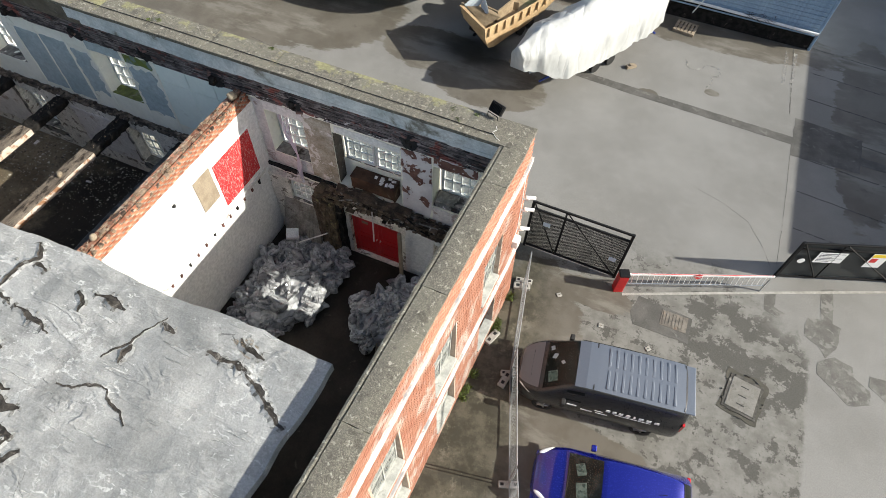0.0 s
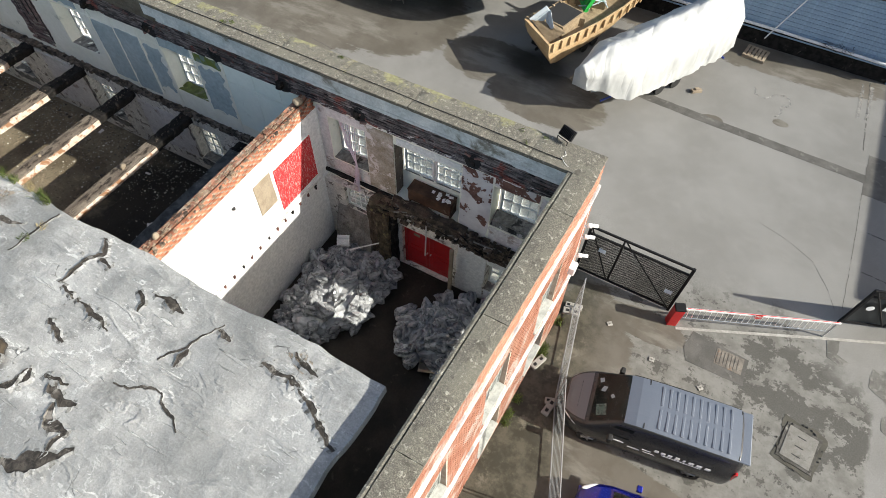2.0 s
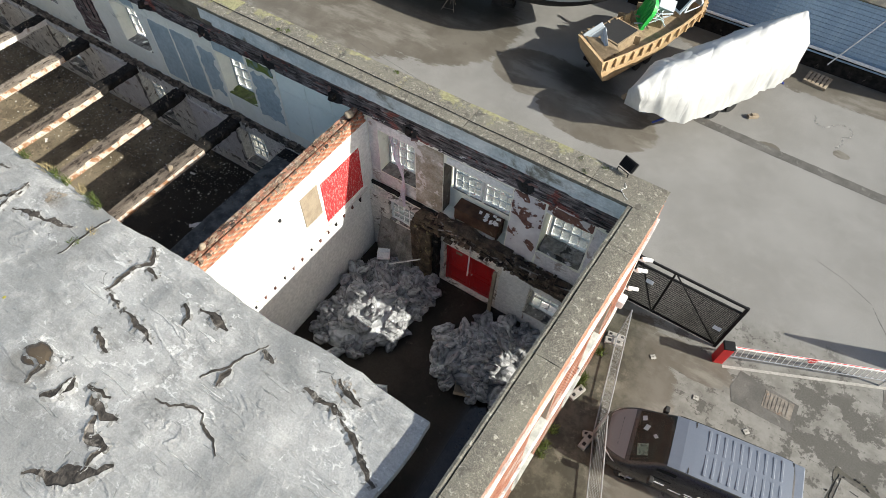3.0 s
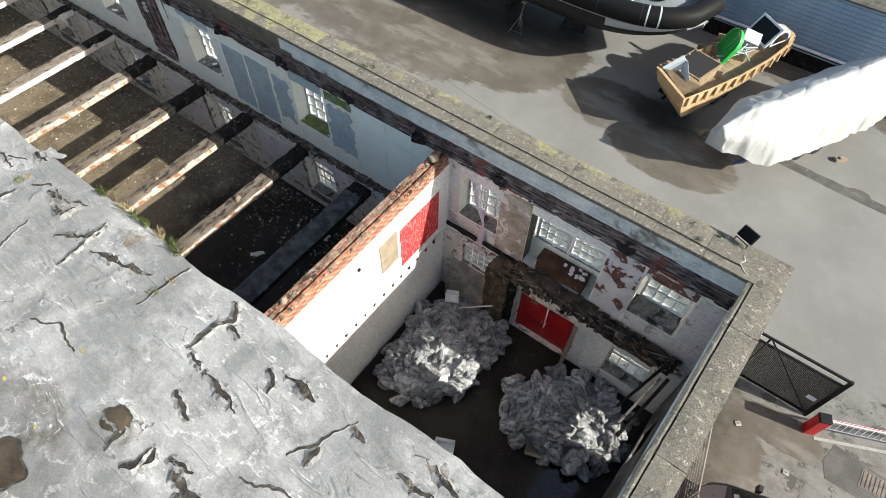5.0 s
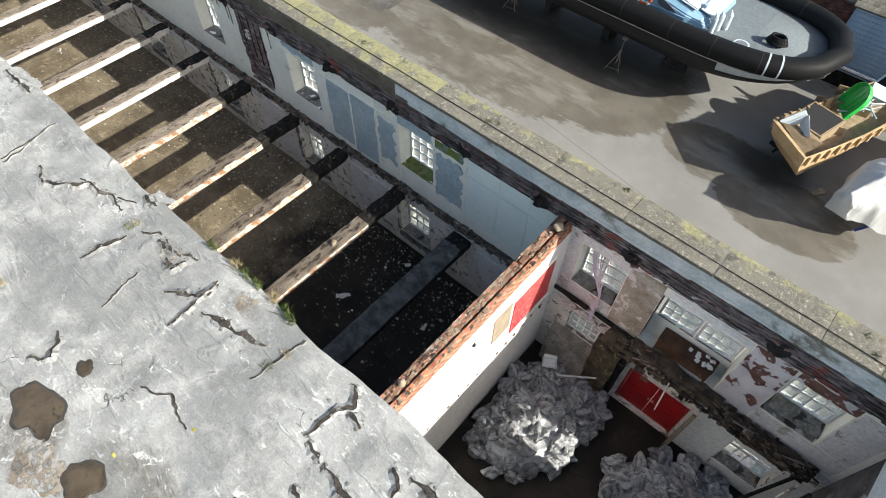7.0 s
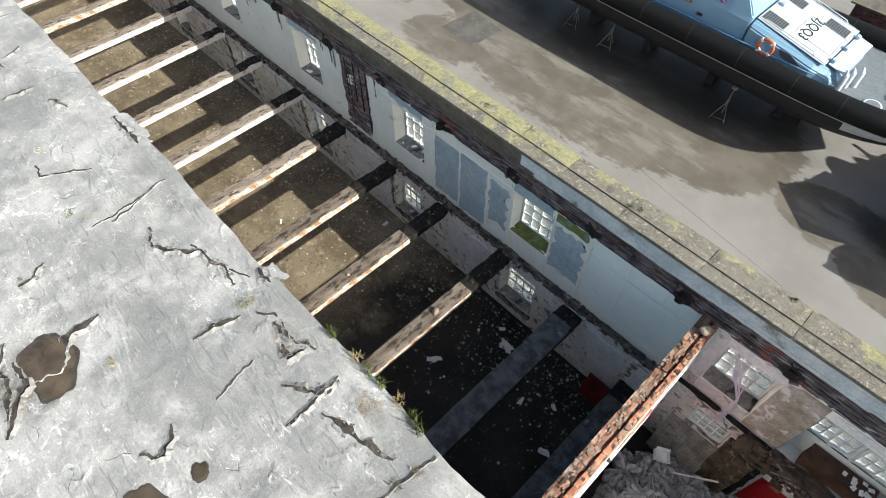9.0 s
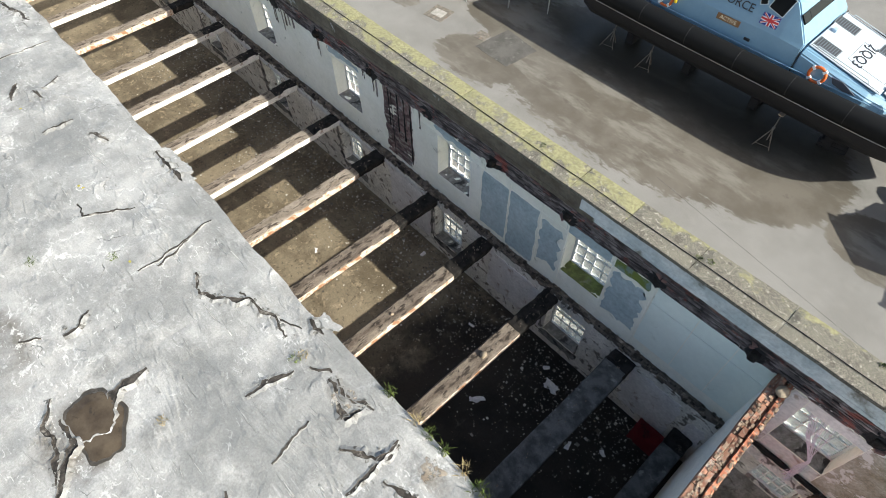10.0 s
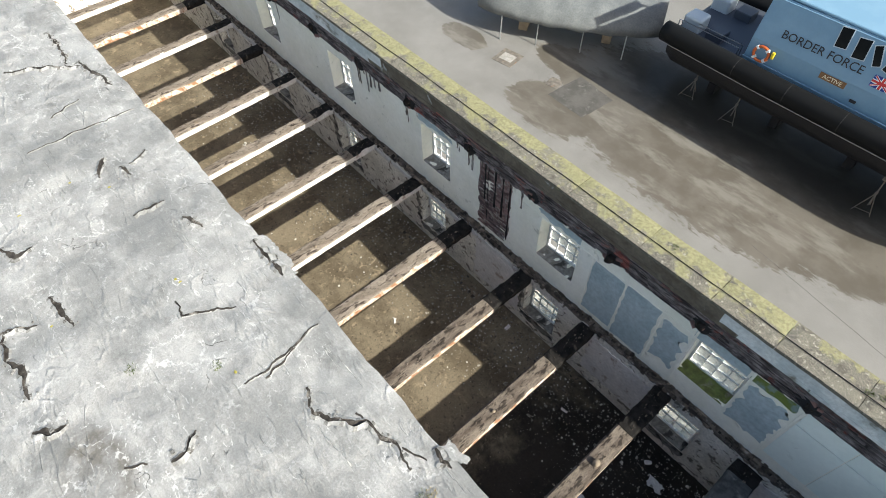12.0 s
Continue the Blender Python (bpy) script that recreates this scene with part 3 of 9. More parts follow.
wall_low = tagged(part("wall_north", skewed(wall_mesh(X_WEST, X_END, -0.1, Z_LEDGE, Y_LOW, Y_OUT, low_open), BATTER, 0.5), M["plaster_dirty"]),
                  "dirty peeling plaster lower wall of a derelict building", "wall", kind="structure")
wall_up = tagged(part("wall_north", skewed(wall_mesh(X_WEST, X_END, Z_LEDGE, Z_BRICK, Y_UP, Y_OUT, up_open), BATTER, 0.5), M["plaster_pale"]),
                 "pale green-white painted plaster upper wall, peeling", "wall", kind="structure")
wall_brick = tagged(part("wall_north", skewed(wall_mesh(X_WEST, X_END, Z_BRICK, Z_BAND, Y_UP + 0.01, Y_OUT), BATTER, 0.5), M["soot_mortar"]),
                    "exposed sooty brick band under the parapet", "wall", kind="structure")
M["render_dirty"] = surf("mossy_brown_render", (0.105, 0.09, 0.07), (0.17, 0.15, 0.12), (0.36, 0.38, 0.37), (0.60, 0.64), s1=1.1, s2=16, relief=0.5, stain_scale=1.3, grain=0.5)
for u0, u1, mat, words in ((X_WEST, -27.0, "render_grey", "grey-blue weathered render parapet"), (-27.0, -14.2, "render_dirty", "brown mossy dirty render parapet")):
    tagged(part("wall_north", wall_mesh(u0, u1, Z_BAND, Z_TOP, 0.03, Y_OUT), M[mat]), words, "wall", kind="structure")
wall_band = tagged(part("wall_north", wall_mesh(-14.2, X_END, Z_BAND, Z_TOP, 0.03, Y_OUT), M["render_grey"]),
                   "grey-blue weathered render parapet", "wall", kind="structure")

# end wall
END_WINDOWS = (-1.60, -4.58, -7.56, -10.54)
end_open = [(y - 0.62, y + 0.62, z0, z1) for z0, z1 in ((3.5, 5.55), (0.65, 2.35)) for y in END_WINDOWS]
wall_end = tagged(part("wall_east", skewed(wall_mesh(-16.0, -0.002, -0.1, Z_TOP, 0.36, X_END, end_open, axis="y")), M["mortar_pink"]),
                  "sunlit orange-red brick end wall", "wall", kind="structure")
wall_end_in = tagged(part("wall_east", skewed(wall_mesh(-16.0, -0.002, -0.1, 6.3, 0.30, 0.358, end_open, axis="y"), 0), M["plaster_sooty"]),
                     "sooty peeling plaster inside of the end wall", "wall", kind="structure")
tagged(part("wall_east", skewed(wall_mesh(-16.0, -0.002, 6.3, Z_TOP, 0.03, 0.358, axis="y"), 0), M["render_grey"]), "grey render parapet over the sooty end wall", "wall", kind="structure")
wall_south = tagged(part("wall_south", wall_mesh(X_WEST, X_END, -0.1, 6.6, -16.4, -16.0), M["plaster_dirty"]), "plaster back wall under the roof", "wall", kind="structure")
wall_west = tagged(part("wall_west", wall_mesh(-16.0, 0.0, -0.1, 6.6, X_WEST - 0.4, X_WEST, axis="y"), M["plaster_dirty"]), "plaster wall at the far end", "wall", kind="structure")

# partition with a jagged brick top
partition = tagged(part("wall_partition", wall_mesh(-16.0, Y_UP, -0.1, 5.96, PART_X - 0.42, PART_X, (), axis="y"), M["plaster_white"]),
                   "white plastered partition wall with broken brick top", "wall", kind="structure")

# flat roof
def roof_slab():
    bm = bmesh.new()
    xs = [X_WEST + (-1.18 - X_WEST) * i / 260 for i in range(261)]
    ys = [-6.56 - 9.6 * j / 40 for j in range(41)]
    rows = []
    for j, y in enumerate(ys):
        row = []
        for i, x in enumerate(xs):
            e = noise.noise(Vector((x * 0.45, 3.1, 0))) * 0.13 + noise.noise(Vector((x * 2.3, 7.7, 0))) * 0.05
            yy = y + e * max(0, 1 - j / 3)
            z = 6.89 + noise.noise(Vector((x * 0.5, y * 0.5, 2))) * 0.05 + noise.noise(Vector((x * 1.9, y * 1.9, 5))) * 0.02
            z -= 0.05 if j == 0 else 0
            row.append(bm.verts.new((x + (noise.noise(Vector((1.3, y * 1.4, 0))) * 0.1 + 0.06 * (y + 6.5) if i == 260 else 0), yy, z)))
        rows.append(row)
    for a, b in zip(rows, rows[1:]):
        for i in range(260):
            bm.faces.new((a[i], b[i], b[i + 1], a[i + 1]))
    edge = [rows[0], [r[260] for r in rows], rows[-1][::-1], [r[0] for r in rows][::-1]]
    loop = [v for e in edge for v in e[:-1]]
    low = [bm.verts.new(v.co + Vector((0, 0, -0.28))) for v in loop]
    for i in range(len(loop)):
        j = (i + 1) % len(loop)
        bm.faces.new((loop[i], loop[j], low[j], low[i]))
    bm.faces.new(low)
    bmesh.ops.recalc_face_normals(bm, faces=bm.faces[:])
    return bm


roof = tagged(part("roof", roof_slab(), M["roof"], smooth=False), "pale grey cracked flat roof membrane", "roof", kind="structure")


# ---- parapet coping ----
def rnd(a, b):
    return random.uniform(a, b)


def rows_of_boxes(name, boxes, material, parent=None, kind="stuff", label=""):
    """Many small boxes (x0, x1, y0, y1, z0, z1) in one mesh."""
    b = np.array(boxes, dtype=float).reshape(-1, 6)
    pick = np.array([[0, 2, 4], [1, 2, 4], [1, 3, 4], [0, 3, 4], [0, 2, 5], [1, 2, 5], [1, 3, 5], [0, 3, 5]])
    verts = b[:, pick].reshape(-1, 3)
    quads = np.array([[3, 2, 1, 0], [4, 5, 6, 7], [0, 1, 5, 4], [1, 2, 6, 5], [2, 3, 7, 6], [3, 0, 4, 7]])
    faces = (quads[None] + 8 * np.arange(len(b))[:, None, None]).reshape(-1, 4)
    me = bpy.data.meshes.new(name)
    me.from_pydata(verts.tolist(), [], faces.tolist())
    me.materials.append(material)
    ob = new(name, me)
    ob.parent = parent
    return tagged(ob, label, kind=kind)


def slab(x0, x1, y0, y1, z0, z1, seed):
    bm = bmesh.new()
    nx, ny = max(2, int((x1 - x0) / 0.16)), max(2, int((y1 - y0) / 0.16))
    top, low = [], []
    for j in range(ny + 1):
        top.append([bm.verts.new((x0 + (x1 - x0) * i / nx, y0 + (y1 - y0) * j / ny, z1)) for i in range(nx + 1)])
    for v in bm.verts:
        n = noise.noise_vector(v.co * 5 + Vector((seed, 0, 0)))
        edge = min(v.co.x - x0, x1 - v.co.x, v.co.y - y0, y1 - v.co.y) < 0.01
        v.co += Vector((n.x * 0.012, n.y * 0.012, n.z * 0.010 - (0.018 if edge else 0)))
    for a, b in zip(top, top[1:]):
        for i in range(nx):
            bm.faces.new((a[i], a[i + 1], b[i + 1], b[i]))
    loop = top[0][:-1] + [r[-1] for r in top][:-1] + top[-1][::-1][:-1] + [r[0] for r in top][::-1][:-1]
    under = [bm.verts.new((v.co.x, v.co.y, z0)) for v in loop]
    for i in range(len(loop)):
        j = (i + 1) % len(loop)
        bm.faces.new((loop[j], loop[i], under[i], under[j]))
    bm.faces.new(under)
    bmesh.ops.recalc_face_normals(bm, faces=bm.faces[:])
    return bm


coping = thing("coping", label="weathered aggregate coping stones on the parapet", category="coping", kind="structure")
joints = [0.655, -1.1, -2.26, -4.6, -6.85, -9.05, -11.2, -13.0, -14.6, -16.6, -18.9, -21.6, -24.0, -26.5, -29, -31.5, -34, -36.5, -39, -41.5, -44, -48, -52]
for n, (a, b) in enumerate(zip(joints, joints[1:])):
    part("coping_slab", slab(b + 0.006, a - 0.006, 0.0, 0.93, Z_TOP, 7.68 + rnd(-0.004, 0.006), n), M["coping_moss" if b < -13.5 else "coping_part" if b < -1.2 else "coping"], coping)
ends = [-0.004, -1.29, -4.55, -7.75, -10.9, -13.4, -16.0]
for n, (a, b) in enumerate(zip(ends, ends[1:])):
    part("coping_slab", skewed(slab(0.075, 0.655, b + 0.006, a - 0.006, Z_TOP, 7.68 + rnd(-0.004, 0.006), 40 + n), 0), M["coping"], coping)
    part("inner_lip", skewed(slab(-0.05, 0.055, b + 0.006, a - 0.006, Z_TOP - 0.02, 7.655, 60 + n), 0), M["coping"], coping)
bm = bmesh.new()
box(bm, 0.0, 0.3, -16.0, 0.0, Z_TOP - 0.02, Z_TOP + 0.02)
part("joint_bed", skewed(bm, 0), M["char"], coping)


def cable(name, points, r, material, label, category="cable", n=6, parent=None):
    ob = part(name, pipe([Vector(p) for p in points], r, n), material, parent)
    return tagged(ob, label, category) if parent is None else ob


pts = []
for i in range(120):
    x = -0.3 - i * 0.42
    y = 0.24 + 0.16 * (1 - math.exp(x / 10)) + 0.03 * noise.noise(Vector((x * 0.6, 0, 0)))
    pts.append((x, y, 7.705))
cable("cable", pts, 0.011, M["black_steel"], "thin black cable lying along the mossy coping")
cable("cable", [(-0.35, 0.55, 7.70), (-0.28, 0.42, 7.71), (-0.36, 0.30, 7.70), (-0.20, 0.15, 7.70), (-0.10, 0.10, 7.70)], 0.006, M["white_plastic"], "loose white cable of the floodlight on the coping")

flood = thing("floodlight", (-0.55, 0.80, 7.70), -20, "black square floodlight fixed to the parapet coping", "floodlight")
part("bracket", pipe([(-0.16, 0, 0.0), (-0.16, 0, 0.12), (0.16, 0, 0.12), (0.16, 0, 0.0)], 0.012), M["black_steel"], flood)
part("housing", blk(-0.2, 0.2, -0.05, 0.05, 0.0, 0.28, 0.015, 2, pose(0, 0.08, 0.1, -38, 0, 0)), M["black_steel"], flood)
for i in range(9):
    part("cooling_fin", blk(-0.18 + i * 0.043, -0.172 + i * 0.043, -0.085, -0.05, 0.02, 0.26, m=pose(0, 0.08, 0.1, -38, 0, 0)), M["black_steel"], flood)
part("lens", blk(-0.17, 0.17, 0.051, 0.056, 0.03, 0.25, 0, 1, pose(0, 0.08, 0.1, -38, 0, 0)), M["galv"], flood, "glass front")

def brick_mesh(dx, dy, dz, material, bevel=0.006):
    bm = blk(-dx / 2, dx / 2, -dy / 2, dy / 2, -dz / 2, dz / 2)
    bmesh.ops.bevel(bm, geom=[e for e in bm.edges], offset=bevel, segments=1, affect="EDGES")
    return mesh_of("brick", bm, material)


# ---- joist pockets and burnt stubs under the parapet ----
POCKETS = [-2.65, -6.34, -9.05, -11.7, -14.48, -17.2, -20.1, -22.8, -25.7, -28.6, -31.5, -34.4, -37.3, -40.2]
for i, x in enumerate(POCKETS):
    po = thing("joist_stub", (x, Y_UP - 0.07, 6.55), 0, "burnt joist stub in a broken wall pocket", "beam", "burnt joist stubs")
    # solid black lump in place of the pocket's shaded depth
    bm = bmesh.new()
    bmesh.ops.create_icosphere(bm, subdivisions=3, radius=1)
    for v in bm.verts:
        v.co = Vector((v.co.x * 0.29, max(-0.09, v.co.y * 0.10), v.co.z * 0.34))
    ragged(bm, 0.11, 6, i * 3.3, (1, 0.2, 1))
    part("pocket", bm, M["dark"], po, "broken pocket, its inner shade a black lump")
    for k in range(3):
        chip = brick_mesh(rnd(0.10, 0.2), 0.09, 0.066, M["brick_band"])
        ob = new("broken_brick", chip)
        ob.parent = po
        ob.matrix_basis = pose(rnd(-0.26, 0.26), rnd(-0.10, -0.03), rnd(-0.30, 0.28), rnd(-20, 20), rnd(-20, 20), rnd(-30, 30))
    bm = blk(-0.10, 0.09, -0.10 - 0.08 * (i % 3), 0.2, -0.13, 0.11, 0.02)
    bmesh.ops.subdivide_edges(bm, edges=bm.edges[:], cuts=2, use_grid_fill=True)
    ragged(bm, 0.06, 7, i)
    part("stub", bm, M["char"], po)


# ---- peeling paint and boards on the upper wall ----
def ragged_sheet(x0, x1, z0, z1, y, thick, amp, seed, axis="x", cell=0.09):
    """A thin board or paint skin with an uneven outline, lying against a wall."""
    nx, nz = max(2, int((x1 - x0) / cell)), max(2, int((z1 - z0) / cell))
    cx, cz = (x0 + x1) / 2, (z0 + z1) / 2
    bm = bmesh.new()
    grid = []
    for k in range(nz + 1):
        row = []
        for i in range(nx + 1):
            u, w = x0 + (x1 - x0) * i / nx, z0 + (z1 - z0) * k / nz
            rim = min(i, nx - i, k, nz - k)
            s = max(0.0, 1 - rim / 3)
            n = noise.noise_vector(Vector((u * 2.2 + seed, w * 2.2, seed)))
            f = noise.noise_vector(Vector((u * 9 + seed, w * 9, seed)))
            pull = abs(n.x) * amp * s
            u += (cx - u) / max(0.2, abs(x1 - x0)) * pull * 2 + f.x * amp * 0.2 * s
            w += (cz - w) / max(0.2, abs(z1 - z0)) * abs(n.y) * amp * s * 2 + f.y * amp * 0.2 * s
            row.append(bm.verts.new((u, y - thick, w) if axis == "x" else (y + thick, u, w)))
        grid.append(row)
    for a, b in zip(grid, grid[1:]):
        for i in range(nx):
            bm.faces.new((a[i], a[i + 1], b[i + 1], b[i]))
    bmesh.ops.recalc_face_normals(bm, faces=bm.faces[:])
    r = bmesh.ops.extrude_face_region(bm, geom=bm.faces[:])
    shift = Vector((0, thick, 0)) if axis == "x" else Vector((-thick, 0, 0))
    for v in r["geom"]:
        if isinstance(v, bmesh.types.BMVert):
            v.co += shift
    bmesh.ops.recalc_face_normals(bm, faces=bm.faces[:])
    return bm


for n, (a, b, c, d, amp, mat, lab) in enumerate([
        (-17.72, -16.62, 3.35, 5.72, 0.10, "paint_grey", "large grey-blue painted wall panel, flaking at the edges"),
        (-16.58, -15.44, 3.25, 5.76, 0.10, "paint_grey", "large grey-blue painted wall panel, flaking at the edges"),
        (-15.36, -14.5, 3.7, 5.62, 0.30, "paint_grey", "torn grey-blue painted wall panel"),
        (-12.86, -11.72, 3.75, 5.72, 0.32, "paint_grey", "torn grey-blue painted wall panel beside the window"),
        (-14.5, -13.0, 5.80, 6.2, 0.05, "paint_grey", "grey-green painted panel above the window"),
        (-12.95, -11.75, 5.78, 6.18, 0.14, "moss_paint", "green-stained painted panel beside the window head"),
        (-25.5, -23.7, 5.85, 6.2, 0.25, "paint_grey", "flaking grey paint above the window"),
        (-19.9, -18.1, 5.85, 6.2, 0.25, "paint_grey", "flaking grey paint above the window")]):
    if mat == "moss_paint" and mat not in M:
        M[mat] = surf("algae_paint", (0.20, 0.27, 0.25), (0.24, 0.30, 0.28), (0.16, 0.20, 0.05), (0.42, 0.58), s1=2, s2=12, relief=0.1)
    tagged(part("wall_panel", ragged_sheet(a, b, c, d, Y_UP, 0.014, amp, n * 5.1), M[mat]), lab, "wall panel")
M["panel_white"] = surf("pale_lining_board", (0.75, 0.82, 0.755), (0.81, 0.865, 0.80), (0.60, 0.64, 0.58), (0.62, 0.76), s1=0.5, s2=5, relief=0.0, rough=(0.5, 0.65), grain=0.06)
for n, (a, b) in enumerate([(-11.6, -10.42), (-10.40, -9.38), (-9.36, -8.46)]):
    for c, d in ((3.62, 5.5), (5.52, 6.18)):
        tagged(part("lining_board", ragged_sheet(a, b, c, d, Y_UP, 0.02, 0.015, n * 3.3 + c), M["panel_white"]), "pale blue-white lining board on the upper wall", "wall board", "lining boards")
# exposed brick strip with soot runs
M["brick_bare"] = surf("bare_purple_brick", (0.12, 0.088, 0.086), (0.21, 0.135, 0.125), (0.33, 0.31, 0.295), (0.55, 0.66), s1=1.3, s2=24, relief=0.6, stain_scale=2.5, pieces=0.5)
boxes, run = [], []
for k in range(40):
    z = 3.3 + k * 0.075
    left = -22.40 + 0.10 * noise.noise(Vector((z * 1.1, 2, 0))) + 0.06 * noise.noise(Vector((z * 4, 5, 0)))
    right = -20.98 + 0.12 * noise.noise(Vector((z * 1.2, 8, 0))) + 0.06 * noise.noise(Vector((z * 4, 1, 0))) - max(0, 4.0 - z) * 0.25
    for i in range(10):
        x = -22.9 + i * 0.225 + (0.11 if k % 2 else 0)
        a, b = max(x + 0.005, left), min(x + 0.218, right)
        if b - a > 0.03 and noise.noise(Vector((x * 2.2, z * 2.0, 4))) > -0.45:
            boxes.append((a, b, Y_UP - 0.014 + rnd(-0.008, 0.008), Y_UP + 0.01, z, z + 0.066))
            if rnd(0, 1) < 0.25:
                run.append((a - 0.02, b + rnd(-0.05, 0.05), Y_UP - 0.012, Y_UP + 0.005, z - 0.02, z + rnd(0.02, 0.07)))
rows_of_boxes("bare_brickwork", boxes, M["brick_bare"], label="bare sooty brickwork where plaster has fallen", kind="structure")
rows_of_boxes("mortar_smear", run, M["mortar"], label="mortar left on the bare brickwork", kind="structure")
for n in range(5):
    x = -22.2 + n * 0.27 + rnd(-0.08, 0.08)
    tagged(part("soot_run", ragged_sheet(x, x + rnd(0.03, 0.10), 3.2 + rnd(0, 1.4), 6.22, Y_UP - 0.02, 0.004, 0.10, 80 + n, cell=0.05), M["char"]), "black tar run down the bare brick", "stain", "tar runs")
# grime runs and bare spots below the broken wall head
for n in range(40):
    x = rnd(-40, -18)
    if any(abs(x - c) < w + 0.1 for c, w in UPPER):
        continue
    d, w = rnd(0.15, 0.9), rnd(0.03, 0.12)
    tagged(part("grime_run", ragged_sheet(x, x + w, 6.2 - d, 6.22, Y_UP - 0.016, 0.004, 0.12, 200 + n, cell=0.05), M["beam_top" if n % 3 else "mortar"]), "brown grime run on the pale wall", "stain", "grime runs")

# moulded edges between the panels
for x0, x1, z, h in ((-20.7, -8.5, 6.19, 0.05), (-20.7, -14.5, 5.78, 0.03)):
    tagged(part("rail", blk(x0, x1, Y_UP - 0.02, Y_UP - 0.001, z, z + h, 0.005), M["plaster_pale"]), "painted wooden wall rail", "trim", kind="structure")
for x in (-17.78, -16.6, -15.4, -14.45, -12.9, -11.66):
    tagged(part("cover_strip", blk(x - 0.03, x + 0.03, Y_UP - 0.025, Y_UP - 0.001, 3.2, 6.2, 0.006), M["plaster_pale"]), "painted upright cover strip", "trim", kind="structure")


# ---- windows ----
def glass_material():
    m, nt, p = tree("dirty_pane")
    nt.nodes.remove(p)
    co = node(nt, "ShaderNodeTexCoord").outputs["Object"]
    grime = span(nt, noise_at(nt, 3.5, 7, co, 0.7), 0.35, 0.75, 0.25, 0.75)
    clear = node(nt, "ShaderNodeBsdfTransparent", Color=(0.92, 0.95, 0.95, 1))
    dirt = node(nt, "ShaderNodeBsdfPrincipled", Base_Color=(0.62, 0.63, 0.60, 1), Roughness=0.35)
    trans = node(nt, "ShaderNodeBsdfTranslucent", Color=(0.7, 0.71, 0.68, 1))
    film = node(nt, "ShaderNodeMixShader", _0=0.6, _1=dirt.outputs[0], _2=trans.outputs[0])
    out = node(nt, "ShaderNodeMixShader", _0=grime, _1=clear.outputs[0], _2=film.outputs[0])
    nt.links.new(out.outputs[0], nt.nodes["Material Output"].inputs["Surface"])
    return m


M["pane"] = glass_material()
M["frame_white"] = surf("flaking_white_frame", (0.66, 0.67, 0.65), (0.76, 0.76, 0.74), (0.32, 0.30, 0.27), (0.62, 0.70), s1=4, s2=20, relief=0.2)
M["moss_sill"] = surf("mossy_sill", (0.10, 0.11, 0.04), (0.17, 0.20, 0.06), (0.22, 0.20, 0.15), (0.55, 0.66), s1=4, s2=20, relief=0.7, rs=20)
M["sill_dirt"] = surf("rubble_sill", (0.16, 0.15, 0.13), (0.30, 0.28, 0.26), (0.05, 0.045, 0.04), (0.52, 0.6), s1=5, s2=22, relief=0.8, rs=22)
WINDOW_COUNT = [0]


def window(cx, hw, z0, z1, cols, rows, sill="sill_dirt", gone=(), label="white-painted small-paned sash window with dirty glass", y=0.76):
    WINDOW_COUNT[0] += 1
    w = thing(f"window_{WINDOW_COUNT[0]}", (cx, y, z0), 0, label, "window", kind="structure")
    if z0 < 1:
        y = 0.42
    w.location.y = y
    wd, ht, f = hw, z1 - z0, 0.07
    bm = bmesh.new()
    box(bm, -wd, -wd + f, -0.05, 0.06, 0, ht)
    box(bm, wd - f, wd, -0.05, 0.06, 0, ht)
    box(bm, -wd + f, wd - f, -0.05, 0.06, 0, f)
    box(bm, -wd + f, wd - f, -0.05, 0.06, ht - f, ht)
    part("window_frame", bm, M["frame_white"], w)
    pw, ph = (2 * wd - 2 * f) / cols, (ht - 2 * f) / rows
    for i in range(1, cols):
        bm = blk(-wd + f + i * pw - 0.016, -wd + f + i * pw + 0.016, -0.025, 0.03, f, ht - f, 0.005)
        part("glazing_bar", bm, M["frame_white"], w)
    for k in range(1, rows):
        t = 0.03 if k == rows // 2 else 0.016
        part("glazing_bar", blk(-wd + f, wd - f, -0.028, 0.033, f + k * ph - t, f + k * ph + t, 0.005), M["frame_white"], w)
    me = None
    for k in range(rows):
        for i in range(cols):
            if (i, k) in gone:
                continue
            if me is None:
                me = mesh_of("pane", blk(0.014, pw - 0.014, -0.002, 0.002, 0.014, ph - 0.014), M["pane"])
            ob = new("pane", me)
            ob.parent = w
            ob.location = (-wd + f + i * pw, 0, f + k * ph)
            ob.visible_shadow = False
    bm = blk(-wd - 0.0, wd + 0.0, -0.09 if z0 == 4.32 else -0.51 if z0 > 3 else -0.15 if z0 > 1 else -0.41, -0.052, -0.05, 0.012)
    bmesh.ops.subdivide_edges(bm, edges=bm.edges[:], cuts=6, use_grid_fill=True)
    ragged(bm, 0.03, 5, cx, (0.2, 0.3, 1))
    part("window_sill", bm, M[sill], w, "moss-covered sill" if sill == "moss_sill" else "rubble-strewn sill")
    return w


